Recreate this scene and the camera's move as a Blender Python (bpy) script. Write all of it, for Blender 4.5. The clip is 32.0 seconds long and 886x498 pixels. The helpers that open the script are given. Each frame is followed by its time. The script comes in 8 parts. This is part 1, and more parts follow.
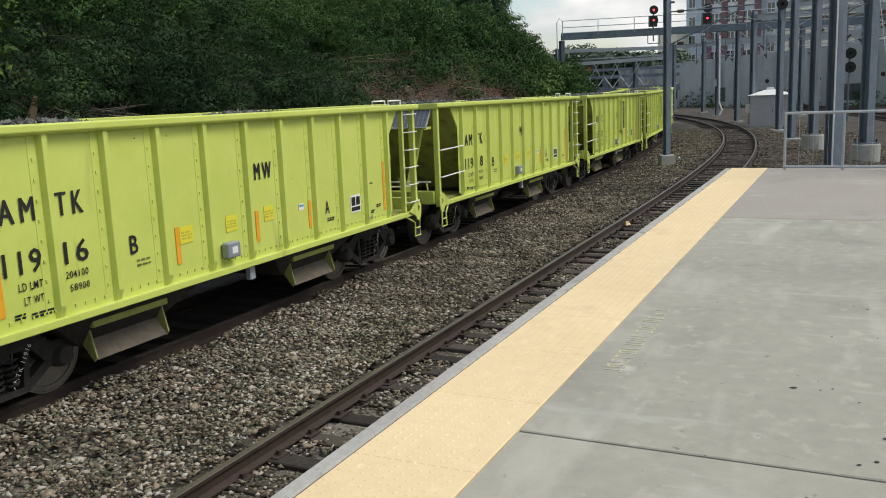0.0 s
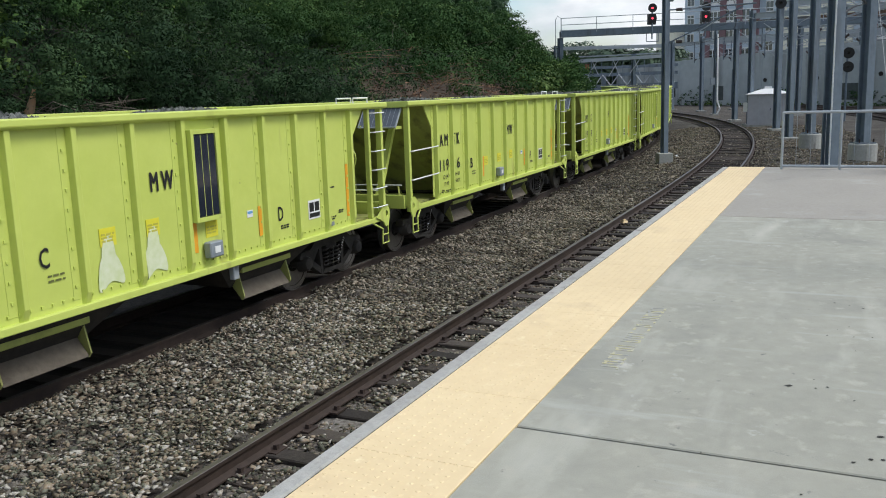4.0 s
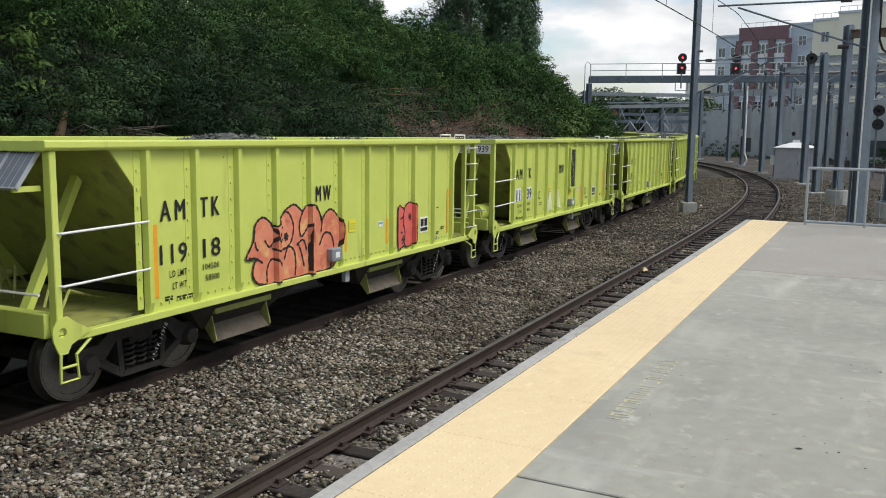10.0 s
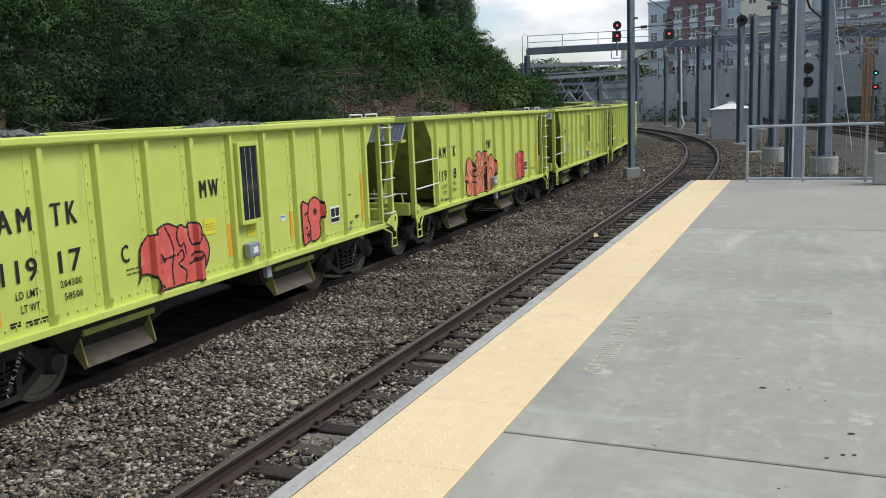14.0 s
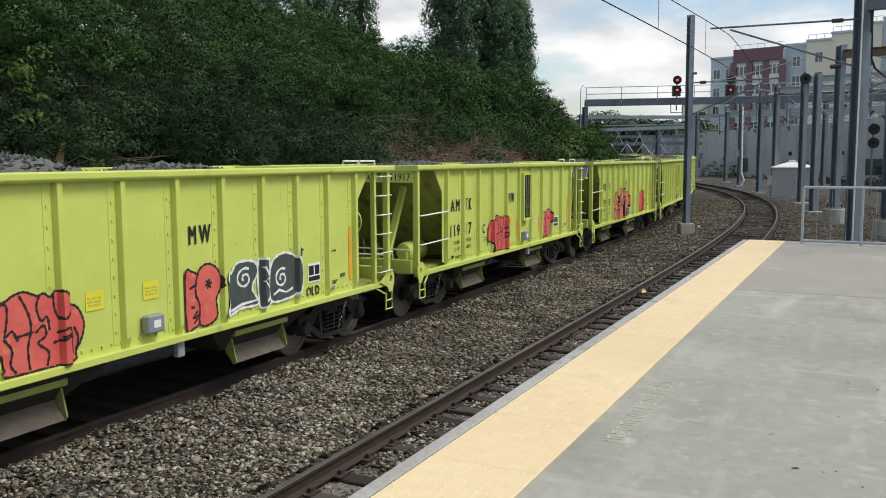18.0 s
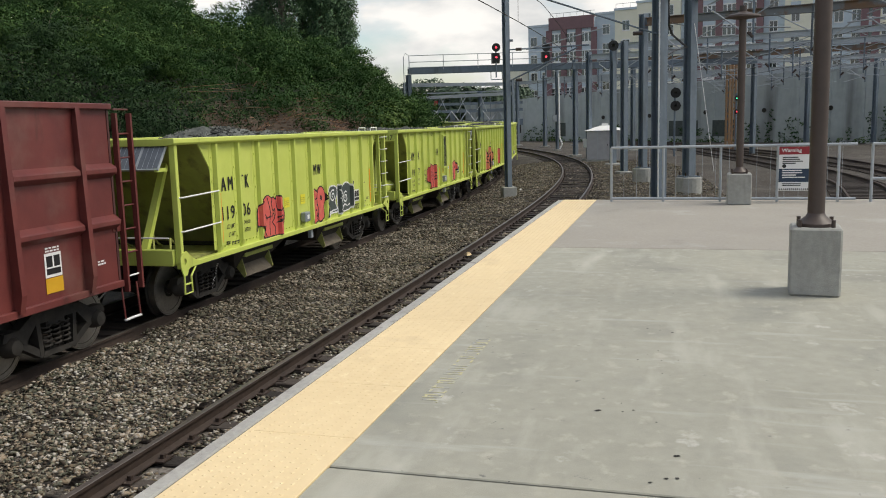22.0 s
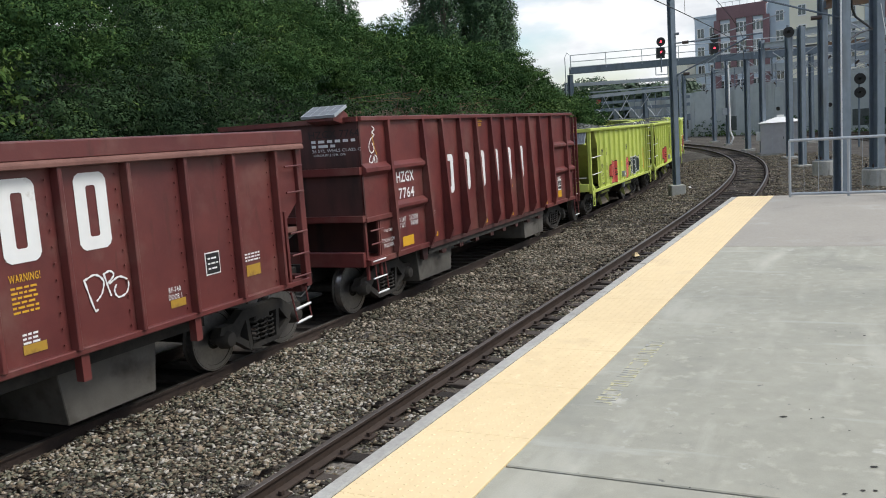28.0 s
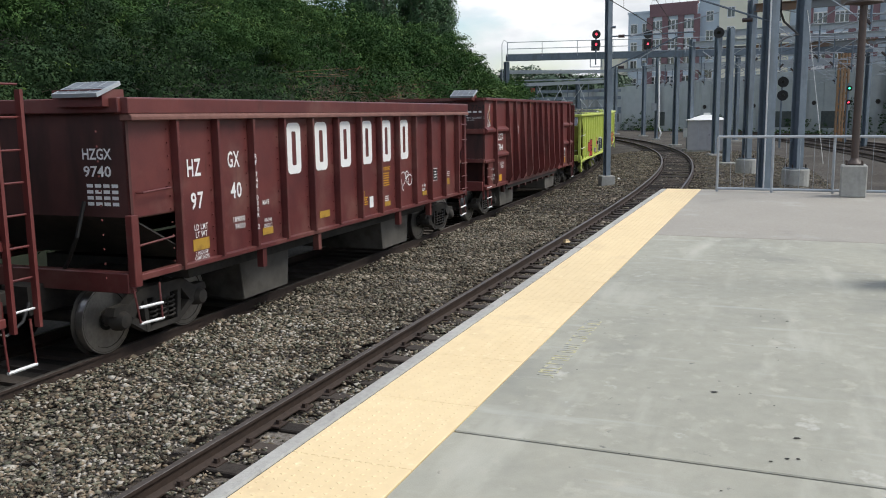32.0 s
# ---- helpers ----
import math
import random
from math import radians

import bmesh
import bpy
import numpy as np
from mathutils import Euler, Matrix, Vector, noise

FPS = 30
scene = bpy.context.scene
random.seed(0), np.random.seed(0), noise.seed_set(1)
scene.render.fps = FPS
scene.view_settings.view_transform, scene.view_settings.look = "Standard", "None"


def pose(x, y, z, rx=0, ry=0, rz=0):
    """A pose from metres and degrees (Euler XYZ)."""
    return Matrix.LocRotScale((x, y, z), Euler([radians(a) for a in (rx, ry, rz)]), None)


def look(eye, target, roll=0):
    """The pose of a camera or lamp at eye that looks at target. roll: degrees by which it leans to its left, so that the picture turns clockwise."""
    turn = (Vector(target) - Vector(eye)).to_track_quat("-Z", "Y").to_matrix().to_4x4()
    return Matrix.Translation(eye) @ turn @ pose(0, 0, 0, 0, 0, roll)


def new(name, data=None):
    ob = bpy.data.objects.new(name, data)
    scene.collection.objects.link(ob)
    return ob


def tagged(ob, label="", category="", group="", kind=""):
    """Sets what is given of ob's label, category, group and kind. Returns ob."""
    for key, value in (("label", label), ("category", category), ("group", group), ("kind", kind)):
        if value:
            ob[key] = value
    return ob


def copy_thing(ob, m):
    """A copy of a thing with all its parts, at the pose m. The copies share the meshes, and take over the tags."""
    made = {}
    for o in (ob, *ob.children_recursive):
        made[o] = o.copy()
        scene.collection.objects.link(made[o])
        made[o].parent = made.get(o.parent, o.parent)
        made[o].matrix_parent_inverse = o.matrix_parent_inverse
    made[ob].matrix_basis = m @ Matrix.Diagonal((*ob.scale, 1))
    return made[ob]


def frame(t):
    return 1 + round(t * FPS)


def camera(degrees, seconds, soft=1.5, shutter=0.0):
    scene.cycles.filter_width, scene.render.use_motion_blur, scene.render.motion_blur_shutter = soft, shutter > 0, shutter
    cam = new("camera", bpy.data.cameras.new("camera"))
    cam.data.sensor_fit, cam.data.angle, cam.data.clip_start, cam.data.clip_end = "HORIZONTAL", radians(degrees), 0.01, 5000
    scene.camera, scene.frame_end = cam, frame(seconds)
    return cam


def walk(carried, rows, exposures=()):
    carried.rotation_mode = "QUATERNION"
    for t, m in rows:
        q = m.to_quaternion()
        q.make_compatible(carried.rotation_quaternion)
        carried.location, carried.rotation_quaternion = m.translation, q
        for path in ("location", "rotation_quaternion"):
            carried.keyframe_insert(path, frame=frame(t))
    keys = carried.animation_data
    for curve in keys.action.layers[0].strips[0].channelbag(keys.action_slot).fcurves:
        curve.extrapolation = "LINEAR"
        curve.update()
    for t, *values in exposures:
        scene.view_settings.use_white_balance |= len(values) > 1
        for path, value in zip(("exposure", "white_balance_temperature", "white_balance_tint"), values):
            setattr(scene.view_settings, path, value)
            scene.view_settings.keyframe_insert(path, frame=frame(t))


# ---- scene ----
cam = camera(54.62, 32.0, 1.0)

PATH = [
    (0.0, pose(-0.087, 0.030, 2.981, 79.506, 2.479, -0.900)),
    (0.5, pose(-0.091, 0.030, 2.978, 79.234, 2.960, -1.447)),
    (1.0, pose(-0.108, 0.018, 2.978, 78.995, 2.501, -1.538)),
    (1.5, pose(-0.101, 0.033, 2.973, 79.101, 2.537, -1.480)),
    (2.0, pose(-0.093, 0.017, 2.984, 79.592, 2.555, -1.558)),
    (2.5, pose(-0.089, 0.024, 2.980, 79.625, 2.235, -1.368)),
    (3.0, pose(-0.096, 0.019, 2.978, 79.268, 2.011, -1.176)),
    (3.5, pose(-0.100, 0.009, 2.982, 79.229, 2.100, -1.076)),
    (5.5, pose(-0.098, -0.014, 2.998, 80.694, 1.425, -1.176)),
    (6.0, pose(-0.083, -0.024, 3.001, 81.665, 0.404, -3.493)),
    (6.5, pose(-0.056, -0.011, 3.003, 81.900, 0.291, -4.268)),
    (7.0, pose(-0.019, 0.010, 3.006, 82.066, 0.362, -4.265)),
    (7.5, pose(0.015, 0.032, 3.008, 82.142, -0.182, -4.842)),
    (8.0, pose(0.057, 0.040, 2.994, 81.091, -0.984, -4.180)),
    (8.5, pose(0.067, 0.037, 2.991, 80.905, -0.940, -4.183)),
    (9.0, pose(0.032, 0.029, 3.006, 82.010, -0.210, -4.418)),
    (9.5, pose(-0.016, 0.025, 3.009, 82.502, -0.246, -2.710)),
    (10.0, pose(-0.035, 0.032, 3.006, 81.791, -0.495, 0.836)),
    (10.5, pose(-0.006, 0.041, 2.984, 79.698, -1.405, 2.586)),
    (11.0, pose(-0.014, -0.033, 2.995, 79.840, -0.866, -0.590)),
    (11.5, pose(-0.090, -0.110, 3.002, 80.533, 0.574, -4.410)),
    (12.0, pose(-0.161, -0.128, 2.981, 79.692, 0.475, -6.067)),
    (12.5, pose(-0.192, -0.125, 2.989, 79.508, 0.897, -5.844)),
    (13.0, pose(-0.185, -0.128, 2.991, 80.304, 2.047, -5.372)),
    (13.5, pose(-0.197, -0.135, 2.989, 80.371, 2.357, -4.014)),
    (14.0, pose(-0.195, -0.134, 2.987, 80.309, 2.453, -3.183)),
    (14.5, pose(-0.174, -0.144, 2.991, 81.128, 2.370, -4.564)),
    (16.5, pose(-0.088, -0.049, 2.969, 83.077, 1.810, -7.077)),
    (17.0, pose(-0.057, -0.006, 2.995, 82.844, 1.425, -4.570)),
    (17.5, pose(-0.017, 0.016, 3.003, 83.091, 0.589, -1.414)),
    (18.0, pose(0.010, 0.018, 3.005, 83.471, 0.453, 0.713)),
    (18.5, pose(0.068, 0.025, 2.990, 82.873, 0.361, -0.471)),
    (19.0, pose(0.070, 0.044, 2.991, 82.839, 0.770, -4.441)),
    (19.5, pose(0.072, 0.042, 2.993, 83.753, 1.093, -7.815)),
    (20.0, pose(0.069, 0.050, 2.996, 84.068, 1.018, -8.711)),
    (20.5, pose(0.089, 0.049, 2.987, 82.739, 1.845, -9.224)),
    (21.0, pose(0.115, 0.043, 2.976, 81.316, 1.908, -10.328)),
    (21.5, pose(0.135, 0.019, 2.978, 80.911, 1.573, -10.977)),
    (22.0, pose(0.146, 0.024, 2.974, 81.263, 1.645, -10.666)),
    (22.5, pose(0.142, 0.034, 2.972, 81.894, 1.881, -9.765)),
    (23.0, pose(0.135, 0.030, 2.970, 81.936, 1.643, -7.900)),
    (23.5, pose(0.127, 0.052, 2.958, 81.151, 1.101, -4.568)),
    (24.0, pose(0.128, 0.082, 2.945, 80.367, 1.968, -1.148)),
    (24.5, pose(0.137, 0.100, 2.939, 80.292, 3.480, 0.809)),
    (25.0, pose(0.157, 0.105, 2.936, 81.014, 3.843, 1.109)),
    (25.5, pose(0.135, 0.054, 2.953, 81.430, 3.559, 0.930)),
    (27.5, pose(0.095, -0.015, 2.983, 82.059, 3.955, 0.063)),
    (28.0, pose(0.095, -0.013, 2.984, 81.935, 4.089, -0.029)),
    (28.5, pose(0.100, -0.002, 2.982, 81.972, 3.649, -0.298)),
    (29.0, pose(0.122, 0.019, 2.986, 83.335, 2.836, -1.778)),
    (29.5, pose(0.133, 0.037, 2.990, 84.504, 2.132, -3.375)),
    (30.0, pose(0.125, 0.023, 2.995, 83.545, 1.569, -5.017)),
    (30.5, pose(0.086, 0.004, 2.989, 82.380, 0.847, -6.756)),
    (31.0, pose(-0.024, -0.066, 2.982, 82.221, 0.821, -5.720)),
    (31.5, pose(-0.081, -0.121, 2.960, 81.614, 1.154, -4.230)),
    (32.0, pose(-0.073, -0.140, 2.949, 80.573, 0.984, -4.467)),
]
EXPOSURES = [(0, 0.02, 6850, 10), (1, 0.12, 6450, 10), (2, 0.10, 6350, 9), (3.5, 0.07, 6350, 9), (6, 0.11, 6600, 10), (7, 0.07, 6750, 10), (9, 0.09, 6750, 10),
             (11, 0.07, 6550, 10), (13, 0.07, 6400, 9), (14.5, 0.07, 6500, 10), (17, 0.07, 6700, 10), (19, 0.05, 6750, 10), (20, 0.07, 6650, 10), (21, -0.01, 7050, 10),
             (22, 0.04, 7100, 10), (23, 0.04, 7000, 10), (24, 0.15, 6800, 10), (25, 0.11, 6400, 9), (28, 0.23, 6600, 10), (29, 0.27, 6550, 10), (30, 0.05, 6700, 10), (31, 0.12, 6700, 10), (32, 0.20, 6600, 10)]
walk(cam, PATH, exposures=EXPOSURES)

# ---------- light ----------
SUN_AZ, SUN_EL = 102.0, 52.0          # degrees from +y towards +x, and above the horizon
world = bpy.data.worlds.new("world")
scene.world = world
world.use_nodes = True
wn, wl = world.node_tree.nodes, world.node_tree.links
wn.clear()
w_out = wn.new("ShaderNodeOutputWorld")
w_bg = wn.new("ShaderNodeBackground")
w_sky = wn.new("ShaderNodeTexSky")
w_sky.sky_type, w_sky.sun_disc = "NISHITA", False
w_sky.sun_elevation, w_sky.sun_rotation = radians(SUN_EL), radians(SUN_AZ)
w_dim = wn.new("ShaderNodeVectorMath"); w_dim.operation = "SCALE"; w_dim.inputs[3].default_value = 0.15
w_co = wn.new("ShaderNodeTexCoord")
w_map = wn.new("ShaderNodeMapping"); w_map.inputs["Scale"].default_value = (2.6, 2.6, 6.5)
w_map.inputs["Location"].default_value = (0.35, 0.1, 0.0)
w_noise = wn.new("ShaderNodeTexNoise"); w_noise.inputs["Scale"].default_value = 1.5
w_noise.inputs["Detail"].default_value, w_noise.inputs["Roughness"].default_value = 9, 0.55
w_ramp = wn.new("ShaderNodeValToRGB")
w_ramp.color_ramp.elements[0].position, w_ramp.color_ramp.elements[1].position = 0.43, 0.56
w_n2 = wn.new("ShaderNodeTexNoise"); w_n2.inputs["Scale"].default_value = 3.2
w_n2.inputs["Detail"].default_value = 7
w_cl = wn.new("ShaderNodeValToRGB")
w_cl.color_ramp.elements[0].color, w_cl.color_ramp.elements[0].position = (0.60, 0.645, 0.70, 1), 0.36
w_cl.color_ramp.elements[1].color, w_cl.color_ramp.elements[1].position = (0.97, 0.985, 1.01, 1), 0.62
w_mix = wn.new("ShaderNodeMix"); w_mix.data_type = "RGBA"
wl.new(w_sky.outputs[0], w_dim.inputs[0])
wl.new(w_co.outputs["Generated"], w_map.inputs[0])
wl.new(w_map.outputs[0], w_noise.inputs["Vector"])
wl.new(w_map.outputs[0], w_n2.inputs["Vector"])
wl.new(w_noise.outputs["Fac"], w_ramp.inputs[0])
wl.new(w_n2.outputs["Fac"], w_cl.inputs[0])
wl.new(w_ramp.outputs[0], w_mix.inputs["Factor"])
wl.new(w_dim.outputs[0], w_mix.inputs["A"])
wl.new(w_cl.outputs[0], w_mix.inputs["B"])
wl.new(w_mix.outputs["Result"], w_bg.inputs[0])
w_bg.inputs[1].default_value = 1.0
wl.new(w_bg.outputs[0], w_out.inputs[0])
sun = new("sun", bpy.data.lights.new("sun", "SUN"))
sun.data.energy, sun.data.angle, sun.data.color = 2.45, radians(24), (0.975, 0.965, 0.91)
_sa, _se = radians(SUN_AZ), radians(SUN_EL)
sun.matrix_world = look((math.sin(_sa) * math.cos(_se) * 60, math.cos(_sa) * math.cos(_se) * 60, math.sin(_se) * 60), (0, 0, 0))


# ---------- materials ----------
def material(name, colors, rough=0.7, metal=0.0, scale=6.0, big=0.6, bump=0.0, bump_scale=60.0, spots=None, spec=0.5, random_by=None,
             stretch=(1, 1, 1), emit=None, detail=6, vary=0.5, span=0.16):
    """Noise at two scales between colours, with an optional bump, stains and a change from piece to piece."""
    m = bpy.data.materials.new(name)
    m.use_nodes = True
    n, l = m.node_tree.nodes, m.node_tree.links
    b = n["Principled BSDF"]
    co = n.new("ShaderNodeTexCoord")
    mp = n.new("ShaderNodeMapping"); mp.inputs["Scale"].default_value = stretch
    l.new(co.outputs["Object"], mp.inputs[0])
    def tex(s, d=detail):
        t = n.new("ShaderNodeTexNoise")
        t.inputs["Scale"].default_value, t.inputs["Detail"].default_value, t.inputs["Roughness"].default_value = s, d, 0.6
        l.new(mp.outputs[0], t.inputs["Vector"])
        return t.outputs["Fac"]
    ramp = n.new("ShaderNodeValToRGB")
    ramp.color_ramp.elements[0].position, ramp.color_ramp.elements[1].position = 0.5 - span, 0.5 + span
    ramp.color_ramp.elements[0].color, ramp.color_ramp.elements[1].color = (*colors[0], 1), (*colors[-1], 1)
    for i, c in enumerate(colors[1:-1]):
        e = ramp.color_ramp.elements.new(0.5 - span + 2 * span * (i + 1) / (len(colors) - 1)); e.color = (*c, 1)
    mix = n.new("ShaderNodeMath"); mix.operation = "MULTIPLY_ADD"; mix.inputs[1].default_value = 0.5
    half = n.new("ShaderNodeMath"); half.operation = "MULTIPLY"; half.inputs[1].default_value = 0.5
    l.new(tex(scale), half.inputs[0]); l.new(tex(big), mix.inputs[0]); l.new(half.outputs[0], mix.inputs[2])
    fac = mix.outputs[0]
    if random_by:
        r = n.new("ShaderNodeObjectInfo").outputs["Random"] if random_by == "object" else n.new("ShaderNodeNewGeometry").outputs["Random Per Island"]
        a = n.new("ShaderNodeMath"); a.operation = "MULTIPLY_ADD"; a.inputs[1].default_value, a.inputs[2].default_value = vary, -vary / 2
        s = n.new("ShaderNodeMath"); s.operation = "ADD"
        l.new(r, a.inputs[0]); l.new(a.outputs[0], s.inputs[0]); l.new(fac, s.inputs[1])
        fac = s.outputs[0]
    l.new(fac, ramp.inputs[0])
    col = ramp.outputs[0]
    for sp in (spots or []):
        c, s, lo, hi = sp[:4]
        k = n.new("ShaderNodeMapRange"); k.inputs["From Min"].default_value, k.inputs["From Max"].default_value = lo, hi
        if len(sp) > 4:
            m2 = n.new("ShaderNodeMapping"); m2.inputs["Scale"].default_value = sp[4]
            l.new(co.outputs["Object"], m2.inputs[0])
            t = n.new("ShaderNodeTexNoise"); t.inputs["Scale"].default_value, t.inputs["Detail"].default_value = s, 5
            l.new(m2.outputs[0], t.inputs["Vector"]); l.new(t.outputs["Fac"], k.inputs[0])
        else:
            l.new(tex(s), k.inputs[0])
        x = n.new("ShaderNodeMix"); x.data_type = "RGBA"; x.inputs["B"].default_value = (*c, 1)
        l.new(k.outputs[0], x.inputs["Factor"]); l.new(col, x.inputs["A"])
        col = x.outputs["Result"]
    l.new(col, b.inputs["Base Color"])
    b.inputs["Roughness"].default_value, b.inputs["Metallic"].default_value = rough, metal
    b.inputs["Specular IOR Level"].default_value = spec
    if bump:
        bp = n.new("ShaderNodeBump"); bp.inputs["Strength"].default_value, bp.inputs["Distance"].default_value = bump, 0.02
        l.new(tex(bump_scale, 4), bp.inputs["Height"]); l.new(bp.outputs[0], b.inputs["Normal"])
    if emit:
        b.inputs["Emission Color"].default_value, b.inputs["Emission Strength"].default_value = (*emit[0], 1), emit[1]
    return m


